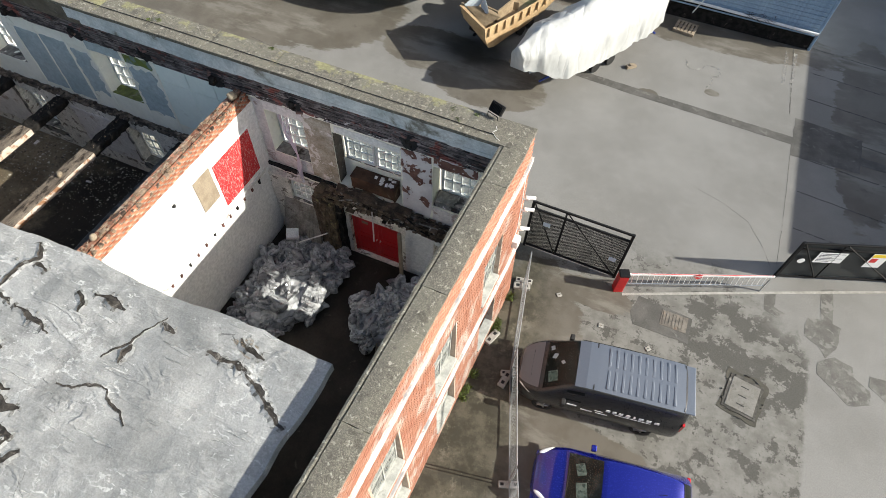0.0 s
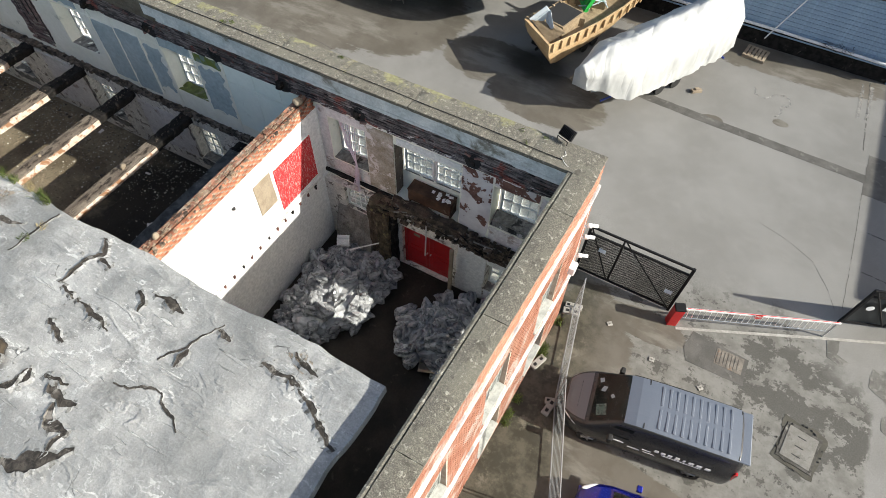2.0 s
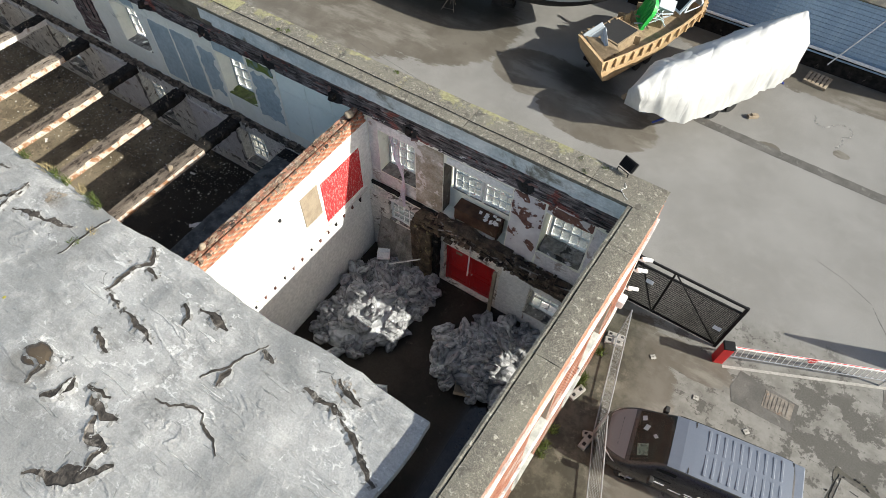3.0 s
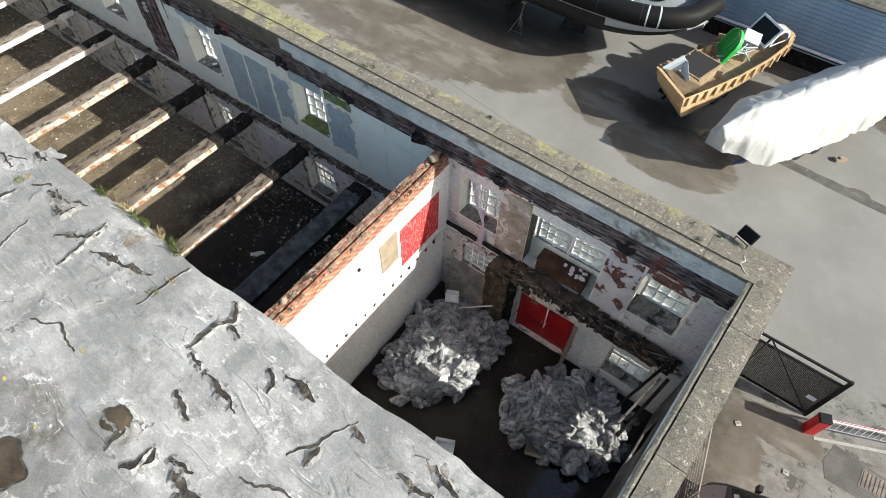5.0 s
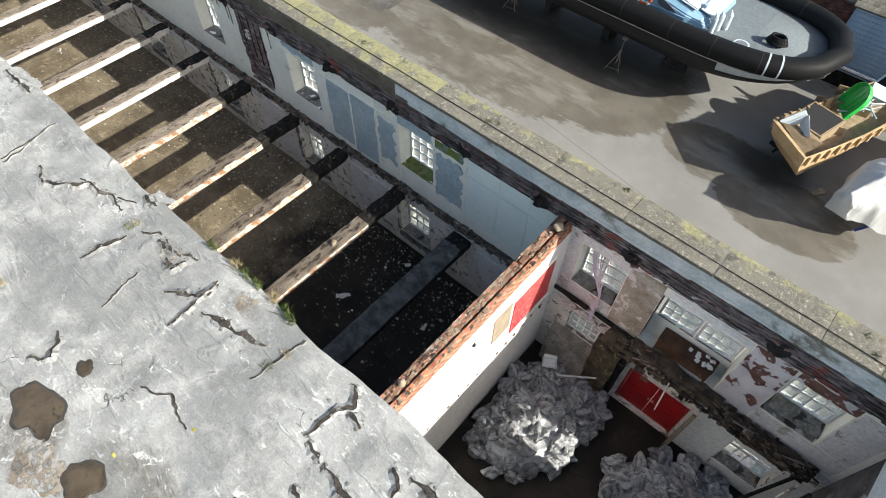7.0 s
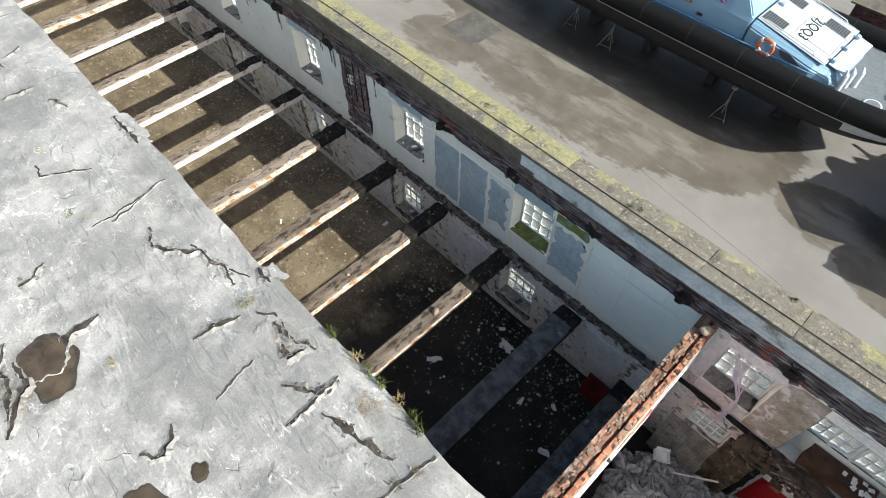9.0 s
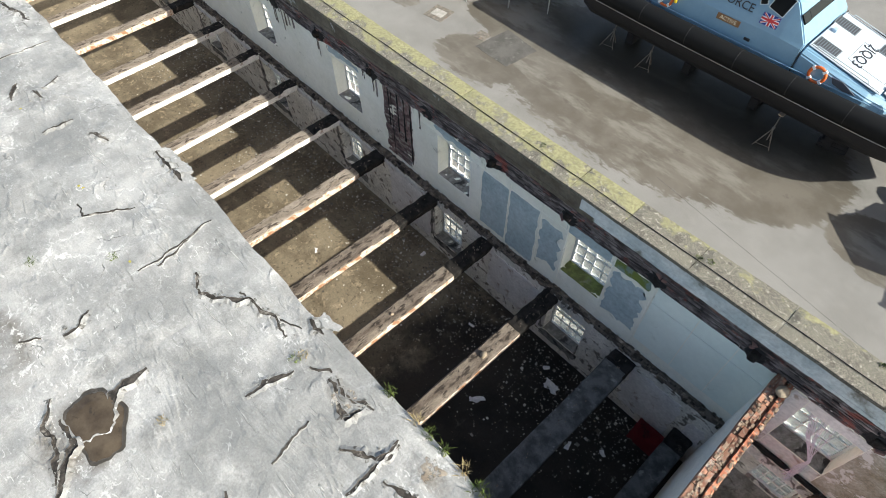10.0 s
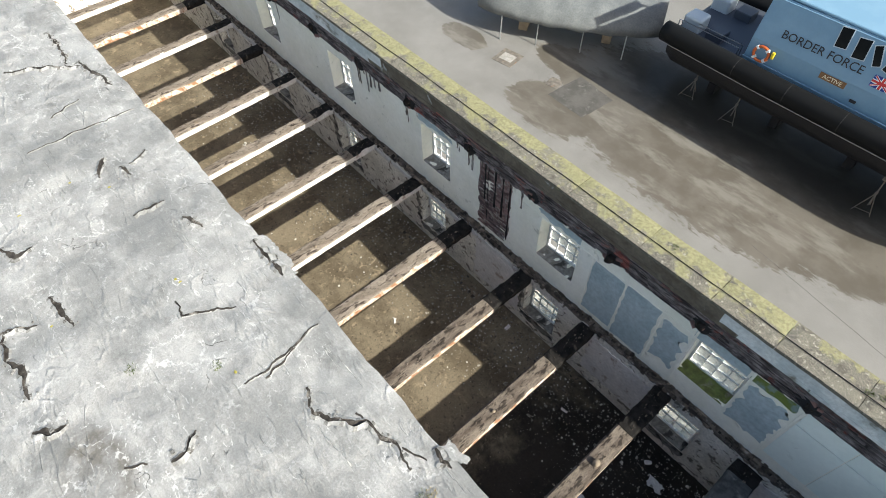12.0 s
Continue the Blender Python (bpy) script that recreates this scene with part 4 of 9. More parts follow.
window(-13.65, 0.735, 4.0, 5.77, 4, 4, "moss_sill", label="white small-paned sash window over a mossy green sill")
for cx in (-19.0, -24.6, -30.2, -35.8, -41.4):
    window(cx, 0.735, 4.0, 5.77, 4, 4, gone=((0, 0), (1, 0), (0, 3)))
for cx in (-13.6, -19.0, -24.6, -30.2, -35.8, -41.4):
    window(cx, 0.695, 0.78, 2.61, 4, 4, gone=((3, 3),))
window(-6.95, 0.675, 4.0, 5.77, 4, 4)
window(-4.66, 0.52, 4.32, 5.77, 4, 4)
window(-3.58, 0.52, 4.32, 5.77, 4, 4)
window(-1.24, 0.62, 4.30, 5.77, 4, 3, gone=((3, 2),))
window(-6.72, 0.515, 2.0, 3.03, 4, 3, y=0.17)
window(-1.1, 0.655, 0.78, 2.54, 4, 3, gone=((1, 0), (2, 0)))

for n, (c, w) in enumerate(LOWER[2:]):
    tagged(part("soot_patch", ragged_sheet(c - w - 0.15, c + w + 0.1, 0.35, 0.78, Y_LOW, 0.010, 0.25, 300 + n, cell=0.06), M["sill_dirt"]), "sooty broken plaster under the low window", "plaster", kind="structure")
    tagged(part("soot_patch", ragged_sheet(c - w - 0.35, c - w - 0.02, 0.7, 2.7, Y_LOW, 0.008, 0.3, 340 + n, cell=0.06), M["sill_dirt"]), "sooty streak beside the low window", "plaster", kind="structure")

# ---- floor timbers ----
def floor_beam(x, material, seed, top="beam_top", drop=0.0, label="", length=12.9, wide=0.16):
    b = thing("floor_beam", (x, 0, 0), 0, label, "beam", "floor beams")
    z1, z0 = 3.0 - drop, 2.75 - drop
    # length of the black end: char, and on white beams painted parapet shade too
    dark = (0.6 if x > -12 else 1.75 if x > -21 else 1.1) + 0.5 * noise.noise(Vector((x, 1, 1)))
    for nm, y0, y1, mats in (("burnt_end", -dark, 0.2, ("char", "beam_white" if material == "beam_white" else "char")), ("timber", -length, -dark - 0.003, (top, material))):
        bm = bmesh.new()
        n = max(3, int((y1 - y0) / 0.16))
        ring = []
        for i in range(n + 1):
            y = y0 + (y1 - y0) * i / n
            f = noise.noise_vector(Vector((x, y * 1.6, seed)))
            g = noise.noise_vector(Vector((x, y * 5.5, seed + 9)))
            h = 0.022 * f.z + 0.022 * g.z
            left, right = wide + 0.13, wide + 0.10
            ring.append([(-left + 0.015 * g.x, y, z0), (right + 0.004 * g.y, y, z0 + 0.006 * g.z), (right + 0.004 * f.y, y, z1 - 0.03 + 0.6 * h),
                         (right - 0.04 + 0.02 * f.x, y, z1 + h), (-0.04, y, z1 + 0.012 + h + 0.012 * g.x), (-left + 0.05 + 0.02 * g.y, y, z1 + h), (-left + 0.02 * f.y, y, z1 - 0.05 + h)])
        loft(bm, ring)
        bmesh.ops.recalc_face_normals(bm, faces=bm.faces[:])
        bm.normal_update()
        for fc in bm.faces:
            fc.material_index = 1 if fc.normal.x > 0.7 else 0
        if nm == "burnt_end":
            bmesh.ops.subdivide_edges(bm, edges=bm.edges[:], cuts=1, use_grid_fill=True)
            ragged(bm, 0.045, 7.0, seed)
        part(nm, bm, [M[mats[0]], M[mats[1]]], b, "charred end, its black also painting the parapet's shade" if nm == "burnt_end" else "")
    return b


BEAM_SIDES = ["beam_rust", "beam_rust", "beam_rust", "beam_rust", "beam_white", "beam_white", "beam_white", "beam_white", "beam_rust", "beam_white", "beam_rust", "beam_white"]
BEAM_X = [-14.29, -17.12, -19.80, -22.70, -25.48, -28.39, -31.29, -34.15, -37.0, -39.9, -42.8, -45.7]
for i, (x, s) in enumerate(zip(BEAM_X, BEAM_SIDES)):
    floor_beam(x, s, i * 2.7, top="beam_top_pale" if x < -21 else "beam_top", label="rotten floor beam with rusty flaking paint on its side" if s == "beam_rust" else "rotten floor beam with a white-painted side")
M["char_dusty"] = surf("dusty_char", (0.05, 0.05, 0.05), (0.12, 0.12, 0.118), (0.20, 0.20, 0.195), (0.58, 0.68), s1=3, s2=26, relief=0.9, rs=26)
floor_beam(-11.45, "char", 50.0, top="char_dusty", drop=0.12, label="charred black floor beam", wide=0.26)
floor_beam(-8.95, "char", 51.0, top="char_dusty", drop=1.5, label="charred fallen beam beside the partition", wide=0.2)
# burnt wall plate and rubble along the ledge
M["ledge_dirt"] = surf("sooty_rubble", (0.085, 0.07, 0.057), (0.17, 0.143, 0.118), (0.32, 0.285, 0.245), (0.56, 0.66), s1=2, s2=16, relief=0.9, rs=18, stain_scale=5)
bm = bmesh.new()
ring = []
for i in range(267):
    x = -48 + i * 0.15
    f, g = noise.noise_vector(Vector((x * 1.3, 0, 0))), noise.noise_vector(Vector((x * 5, 3, 0)))
    ring.append([(x, 0.0 + 0.02 * g.x, 2.99 + 0.02 * f.y), (x, 0.0 + 0.03 * f.x, 3.055 + 0.02 * g.y), (x, 0.10 + 0.05 * g.z, 3.08 + 0.03 * f.z + 0.03 * g.x), (x, 0.235, 3.10 + 0.05 * f.x + 0.04 * g.y), (x, 0.235, 2.99)])
loft(bm, ring)
bmesh.ops.recalc_face_normals(bm, faces=bm.faces[:])
tagged(part("wall_plate", bm, M["ledge_dirt"]), "charred timber wall plate along the ledge", "beam", kind="structure")
boxes = []
for n in range(1400):
    x, y = rnd(-46, -8.2), rnd(-0.03, 0.22)
    a, b, c = abs(random.gauss(0, 0.05)) + 0.012, abs(random.gauss(0, 0.025)) + 0.01, abs(random.gauss(0, 0.016)) + 0.008
    z = 3.06 + 0.25 * max(0.0, y) + rnd(-0.01, 0.04)
    boxes.append((x - a, x + a, y - b, y + b, z - c - 0.02, z + c))
M["ledge_chips"] = surf("charred_ledge_chips", (0.06, 0.05, 0.042), (0.17, 0.135, 0.105), (0.30, 0.26, 0.22), (0.60, 0.68), s1=4, s2=26, relief=0.5, pieces=0.8)
rows_of_boxes("ledge_rubble", boxes, M["ledge_chips"], label="charred splinters and mortar crumbs along the ledge")
for a, b in zip(BEAM_X[2:], BEAM_X[3:]):
    tagged(part("edge_board", blk(b + 0.28, a - 0.23, -0.045, -0.012, 2.72, 2.9, 0.006), M["beam_white"]), "white-painted edge board under the ledge", "board", "edge boards")


# ---- partition wall ----
M["plaster_mauve"] = surf("mauve_white_plaster", (0.66, 0.625, 0.61), (0.77, 0.74, 0.72), (0.40, 0.33, 0.29), (0.56, 0.66), s1=1.2, s2=10, relief=0.2)
red = thing("red_board", (PART_X, 0, 0), 0, "bright red board with scratched peeling paint on the partition", "board")
for a, b in ((-2.09, -1.22), (-1.21, -0.30)):
    part("panel", ragged_sheet(a, b, 3.52, 5.30, 0.0, 0.03, 0.02, a, axis="y"), M["red_paint"], red)
part("top_rail", blk(0.0, 0.04, -2.12, -0.28, 5.30, 5.34, 0.004), M["plaster_white"], red)
tagged(part("notice_board", ragged_sheet(-2.95, -2.22, 4.13, 5.38, PART_X, 0.025, 0.01, 3.0, axis="y"), M["board"]), "blank tan board hanging on the white partition", "board")
# the hole is a black lump, its shade given by colour
bm = bmesh.new()
bmesh.ops.create_icosphere(bm, subdivisions=2, radius=0.075)
ragged(bm, 0.05, 9, 4)
hole = part("wall_hole", bm, M["dark"])
hole.location = (PART_X, -3.77, 5.36)
tagged(hole, "small hole in the white plaster, its inner shade a black lump", "hole", kind="structure")
for i in range(15):
    y = -0.55 - i * 0.41 + rnd(-0.03, 0.03)
    bm = blk(-0.05, 0.02 + rnd(0.02, 0.05), -0.035, 0.035, -0.13, 0.06, 0.01)
    bmesh.ops.subdivide_edges(bm, edges=bm.edges[:], cuts=1, use_grid_fill=True)
    ragged(bm, 0.03, 8, i)
    ob = part("joist_end", bm, M["brick_sooty" if i % 3 else "char"])
    ob.location = (PART_X, y, 3.13)
    tagged(ob, "short burnt joist end in the partition", "joist", "joist ends")
tagged(part("plaster_ledge", ragged_sheet(-6.8, -0.1, 3.18, 3.32, PART_X, 0.05, 0.05, 7, axis="y", cell=0.05), M["plaster_mauve"]), "narrow broken plaster ledge on the partition", "trim", kind="structure")


# ---- bag room: long wall ----
M["stain_plaster"] = surf("stained_plaster", (0.27, 0.225, 0.155), (0.48, 0.43, 0.365), (0.68, 0.64, 0.61), (0.56, 0.62), s1=1.6, s2=14, relief=0.35, stain_scale=1.7, grain=0.5)
M["moss_char"] = surf("mossy_burnt_wood", (0.045, 0.036, 0.027), (0.13, 0.10, 0.066), (0.25, 0.215, 0.105), (0.56, 0.66), s1=3, s2=20, relief=1.0, rs=18, stain_scale=4)
M["rubble_grey"] = surf("grey_plaster_rubble", (0.19, 0.172, 0.15), (0.31, 0.29, 0.265), (0.11, 0.09, 0.072), (0.56, 0.68), s1=2.4, s2=18, relief=1.0, rs=16, stain_scale=3.5, grain=0.6)
M["burnt_brown"] = surf("brown_burnt_timber", (0.045, 0.034, 0.026), (0.12, 0.088, 0.062), (0.24, 0.20, 0.15), (0.58, 0.66), s1=3, s2=24, relief=1.0, rs=20, stain_scale=5, grain=0.7)
# deep bay of the double window: back panel, soot on its side, rubble on the far sill
tagged(part("bay_panel", wall_mesh(-5.268, -3.002, 3.46, 4.32, 0.66, 0.80, ()), M["plaster_pale"]), "pale boarded panel under the double window", "wall panel", kind="structure")
tagged(part("soot_patch", ragged_sheet(0.26, 0.70, 3.5, 5.74, -5.27, 0.014, 0.04, 15, axis="y", cell=0.05), M["ledge_dirt"]), "soot-blackened reveal of the window bay", "plaster", kind="structure")
bm = bmesh.new()
ring = []
for i in range(19):
    x = -1.94 + i * 1.32 / 18
    f = noise.noise_vector(Vector((x * 4, 1, 2)))
    ring.append([(x, 0.27, 3.96), (x, 0.27 + 0.02 * f.x, 4.03 + 0.03 * f.y), (x, 0.42, 4.10 + 0.06 * f.z), (x, 0.58, 4.20 + 0.06 * f.x), (x, 0.71, 4.30), (x, 0.71, 3.96)])
loft(bm, ring)
bmesh.ops.recalc_face_normals(bm, faces=bm.faces[:])
tagged(part("sill_rubble", bm, M["sill_dirt"]), "sloping heap of dark rubble on the window sill", "rubble", kind="structure")
bm = bmesh.new()
ring = []
for i in range(41):
    x = -7.6 + i * 1.5 / 40
    f = noise.noise_vector(Vector((x * 4, 6, 2)))
    g = noise.noise_vector(Vector((x * 13, 3, 7))) * 0.05
    ring.append([(x, -0.42 + 0.06 * f.x, 0.03), (x, -0.40 + 0.06 * f.x + g.x, 0.7 + 0.09 * f.y), (x, -0.31 + g.y, 1.0 + 0.08 * f.z), (x, -0.25 + g.z, 1.25 + 0.08 * f.z), (x, -0.16 + g.x, 1.52 + 0.06 * f.y), (x, -0.07 + g.y, 1.78 + 0.05 * f.x), (x, -0.004, 1.96), (x, -0.004, 0.03)])
loft(bm, ring)
bmesh.ops.recalc_face_normals(bm, faces=bm.faces[:])
tagged(part("sill_rubble", bm, M["rubble_grey"]), "broken plaster slope under the low window", "rubble", kind="structure")
pier = thing("burnt_pier", (-5.62, 0, 0), 0, "charred mossy pier between the low window and the doors", "pier", kind="structure")
for x0, x1, y0, z1, mat in ((-0.52, -0.16, -0.30, 2.95, "burnt_brown"), (-0.17, 0.30, -0.36, 2.85, "moss_char"), (0.28, 0.50, -0.24, 2.95, "char")):
    bm = blk(x0, x1, y0, 0.0, 0.03, z1)
    bmesh.ops.subdivide_edges(bm, edges=bm.edges[:], cuts=14, use_grid_fill=True)
    ragged(bm, 0.04, 3.0, 12 + x0)
    ragged(bm, 0.04, 13.0, 4 + x0, (1, 1, 0.15))
    part("burnt_post", bm, M[mat], pier)

# plaster skins


def peeling_material():
    """White paint broken away in sharp islands from a brown undercoat."""
    m, nt, p = tree("peeling_white_paint")
    co = node(nt, "ShaderNodeTexCoord").outputs["Object"]
    white = mix(nt, span(nt, noise_at(nt, 1.5, 6, co), 0.35, 0.65), (0.60, 0.56, 0.56), (0.76, 0.73, 0.72))
    brown = mix(nt, span(nt, noise_at(nt, 6, 8, co, 0.7), 0.35, 0.65), (0.13, 0.065, 0.052), (0.22, 0.115, 0.088))
    z = node(nt, "ShaderNodeSeparateXYZ", Vector=co).outputs[2]
    f = calc(nt, "ADD", noise_at(nt, 1.7, 10, co, 0.58, 0.3), span(nt, z, 3.6, 6.0, -0.14, 0.05, False))
    bare = span(nt, f, 0.495, 0.51)
    flake = span(nt, noise_at(nt, 5.0, 6, co, 0.6), 0.60, 0.61)
    bare = calc(nt, "MULTIPLY", bare, calc(nt, "SUBTRACT", 1.0, flake))
    nt.links.new(mix(nt, bare, white, brown), p.inputs["Base Color"])
    p.inputs["Roughness"].default_value = 0.75
    p.inputs["Specular IOR Level"].default_value = 0.2
    bump(nt, p, calc(nt, "SUBTRACT", noise_at(nt, 30, 5, co), calc(nt, "MULTIPLY", bare, 2.0)), 0.6, 0.02)
    return m


M["peeling"] = peeling_material()
for n, (a, b, c, d, amp, mat, lab) in enumerate([
        (-8.0, -7.64, 3.44, 6.12, 0.03, "plaster_mauve", "mauve-white plaster beside the window"),
        (-6.25, -5.275, 3.44, 6.12, 0.02, "stain_plaster", "brown-stained flaking plaster pier beside the window"),
        (-7.64, -6.26, 3.44, 3.97, 0.03, "plaster_mauve", "mauve-white plaster under the window"),
        (-7.64, -6.26, 5.8, 6.15, 0.03, "plaster_mauve", "mauve-white plaster above the window"),
        (-2.98, -1.98, 3.35, 6.12, 0.06, "peeling", "white plaster peeling off brown undercoat between the windows"),
        (-5.2, -3.0, 5.82, 6.1, 0.08, "plaster_white", "white plaster strip over the windows"),
        (-1.96, -0.58, 5.80, 6.16, 0.08, "peeling", "white plaster peeling off brown undercoat over the window"),
        (-1.96, 0.28, 3.2, 3.96, 0.08, "plaster_mauve", "white plaster under the window"),
        (-0.56, 0.28, 4.0, 6.1, 0.06, "plaster_mauve", "white plaster in the corner")]):
    tagged(part("plaster_skin", ragged_sheet(a, b, c, d, Y_UP, 0.012, amp, n * 4.7 + 30), M[mat]), lab, "plaster", kind="structure")
tagged(part("plaster_skin", ragged_sheet(-2.85, -1.78, 0.08, 2.7, Y_LOW, 0.014, 0.08, 91), M["plaster_white"]), "white plaster panel beside the red doors", "plaster", kind="structure")
tagged(part("plaster_skin", ragged_sheet(-1.76, -0.42, 0.08, 0.76, Y_LOW, 0.014, 0.06, 92), M["plaster_white"]), "white plaster panel under the window", "plaster", kind="structure")
tagged(part("plaster_skin", ragged_sheet(-1.76, -0.42, 2.3, 2.8, Y_LOW, 0.014, 0.06, 93), M["plaster_white"]), "white plaster strip over the window", "plaster", kind="structure")
tagged(part("plaster_skin", ragged_sheet(-0.42, 0.28, 0.08, 2.8, Y_LOW, 0.014, 0.06, 94), M["plaster_white"]), "white plaster strip in the corner", "plaster", kind="structure")

for n in range(22):
    x, z, w = rnd(-7.8, 0.1), 6.24 + abs(random.gauss(0, 0.16)), rnd(0.06, 0.26)
    tagged(part("plaster_flake", ragged_sheet(x - w, x + w, z - 0.05, z + rnd(0.03, 0.14), Y_UP - 0.055, 0.012, 0.12, 400 + n, cell=0.04), M["plaster_mauve"]), "pale flake of plaster clinging to the burnt brick band", "plaster flake", "band flakes")

# burnt floor edge
M["rubble_mix"] = surf("burnt_rubble", (0.045, 0.034, 0.027), (0.15, 0.11, 0.078), (0.36, 0.31, 0.26), (0.56, 0.66), s1=4, s2=30, relief=0.5, pieces=0.8)
ledge = thing("burnt_floor_edge", (0, 0, 0), 0, "charred broken floor edge hanging along the wall", "floor remains")
for n, (a, b, y0, z0, z1, mat) in enumerate([(-5.3, -2.6, -0.14, 2.95, 3.5, "burnt_brown"), (-6.0, -5.1, -0.26, 2.75, 3.3, "moss_char"), (-2.7, -0.55, -0.16, 2.85, 3.3, "burnt_brown"), (-8.0, -5.2, 0.13, 3.28, 3.44, "char")]):
    bm = blk(a, b, y0, 0.2, z0, z1)
    bmesh.ops.subdivide_edges(bm, edges=bm.edges[:], cuts=12, use_grid_fill=True)
    ragged(bm, 0.10 if n < 3 else 0.03, 3.0, n * 7)
    ragged(bm, 0.03, 12.0, n)
    part("broken_edge", bm, M[mat], ledge)
for n in range(44):
    x = rnd(-5.4, -0.2)
    bm = blk(-rnd(0.05, 0.45), rnd(0.05, 0.45), -0.02, 0.02, -0.014, 0.014)
    ob = part("splinter", bm, M["char" if n % 3 else "rubble_grey"], ledge)
    ob.matrix_basis = pose(x, rnd(-0.2, 0.0), rnd(2.95, 3.45), rnd(-30, 30), rnd(-30, 30), rnd(-40, 40))
boxes = []
for n in range(900):
    x = rnd(-5.9, -0.1)
    y, z = rnd(-0.22, 0.2), 2.98 + rnd(-0.1, 0.42) + 0.12 * noise.noise(Vector((x * 2, 0, 5)))
    a, b, c = abs(random.gauss(0, 0.06)) + 0.012, abs(random.gauss(0, 0.03)) + 0.01, abs(random.gauss(0, 0.018)) + 0.008
    boxes.append((x - a, x + a, y - b, y + b, z - c, z + c))
rows_of_boxes("burnt_rubble", boxes, M["rubble_mix"], ledge)
M["brown_wood"] = surf("brown_box_wood", (0.055, 0.030, 0.020), (0.10, 0.055, 0.035), (0.16, 0.12, 0.09), (0.62, 0.70), s1=3, s2=20, relief=0.4)
boxed = thing("window_seat", (-4.03, 0.30, 3.66), 0, "dark brown wooden window seat littered with torn paper", "seat")
part("front_panel", blk(-0.76, 0.76, -0.12, -0.07, -0.03, 0.44, 0.008), M["brown_wood"], boxed)
part("seat_board", blk(-0.78, 0.78, -0.14, 0.33, 0.445, 0.48, 0.008), M["brown_wood"], boxed)
for s in (-0.76, 0.71):
    part("side_panel", blk(s, s + 0.05, -0.07, 0.33, -0.2, 0.44, 0.005), M["brown_wood"], boxed)
for n in range(10):
    bm = ragged_sheet(-rnd(0.05, 0.12), rnd(0.05, 0.12), -rnd(0.04, 0.09), rnd(0.04, 0.09), 0, 0.006, 0.06, n, cell=0.04)
    ob = part("paper_scrap", bm, M["plaster_mauve"])
    ob.matrix_basis = pose(-3.72 + rnd(-0.28, 0.40), rnd(0.22, 0.55), 4.16 + rnd(0, 0.03), 90 + rnd(-22, 22), 0, rnd(0, 360))
    tagged(ob, "torn pale paper scrap on the window seat", "paper", "paper scraps")
for n in range(14):
    bm = ragged_sheet(-rnd(0.05, 0.16), rnd(0.05, 0.16), -rnd(0.04, 0.1), rnd(0.04, 0.1), 0, 0.008, 0.1, n + 40)
    ob = part("plaster_flake", bm, M["plaster_mauve"])
    ob.matrix_basis = pose(-1.28 + rnd(-0.55, 0.55), rnd(0.28, 0.66), 4.03 + rnd(0, 0.03), 90 + rnd(-14, 14), 0, rnd(0, 360))
    tagged(ob, "pale plaster flake lying on the window sill", "plaster flake", "plaster flakes")

# red double doors
doors = thing("double_door", (-4.0, 0.22, Z_FLOOR), 0, "closed red panelled double doors with a small notice", "door")
bm = bmesh.new()
for x0, x1, z0, z1 in ((-0.97, -0.9, 0, 2.27), (0.9, 0.97, 0, 2.27), (-0.9, 0.9, 2.2, 2.27)):
    box(bm, x0, x1, -0.06, 0.08, z0, z1)
part("door_frame", bm, M["red_door"], doors)
for s in (-1, 1):
    leaf = part("door_leaf", blk(-0.445, 0.445, -0.02, 0.025, 0.01, 2.19, 0.004), M["red_door"], doors)
    leaf.location = (s * 0.45, 0, 0)
    for z0, z1 in ((0.18, 0.92), (1.12, 2.0)):
        bm = bmesh.new()
        for x0, x1, a, b in ((-0.34, -0.30, z0, z1), (0.30, 0.34, z0, z1), (-0.30, 0.30, z0, z0 + 0.04), (-0.30, 0.30, z1 - 0.04, z1)):
            box(bm, x0, x1, -0.035, -0.021, a, b)
        part("moulding", bm, M["red_door"], leaf)
    bm = bmesh.new()
    tube(bm, (-s * 0.38, -0.09, 1.02), (-s * 0.38, -0.02, 1.02), 0.02)
    part("door_knob", bm, M["galv"], leaf, "steel knob")
part("notice", blk(-0.62, -0.38, -0.03, -0.024, 1.72, 1.86), M["board"], doors, "small pale notice")
tagged(part("pine_post", blk(-2.98, -2.86, -0.30, -0.2, 0.03, 2.6, 0.01), M["board"]), "bare pine post beside the doors", "post")
for n, (p0, p1, r) in enumerate([((-3.8, -0.45, 1.9), (-3.95, -0.1, 3.4), 0.025), ((-6.6, -1.0, 0.95), (-5.6, -0.55, 1.5), 0.03), ((-0.75, -0.7, 0.6), (-0.3, -0.25, 3.6), 0.05), ((-0.5, -1.2, 0.5), (-0.25, -0.5, 3.2), 0.04), ((-0.35, -1.6, 0.3), (-0.15, -0.9, 3.9), 0.05)]):
    bm = bmesh.new()
    tube(bm, p0, p1, r, 4)
    tagged(part("loose_batten", bm, M["beam_white" if n < 2 else ("plaster_dirty" if n % 2 else "char")]), "loose broken wooden batten leaning in the room", "batten", "loose battens")

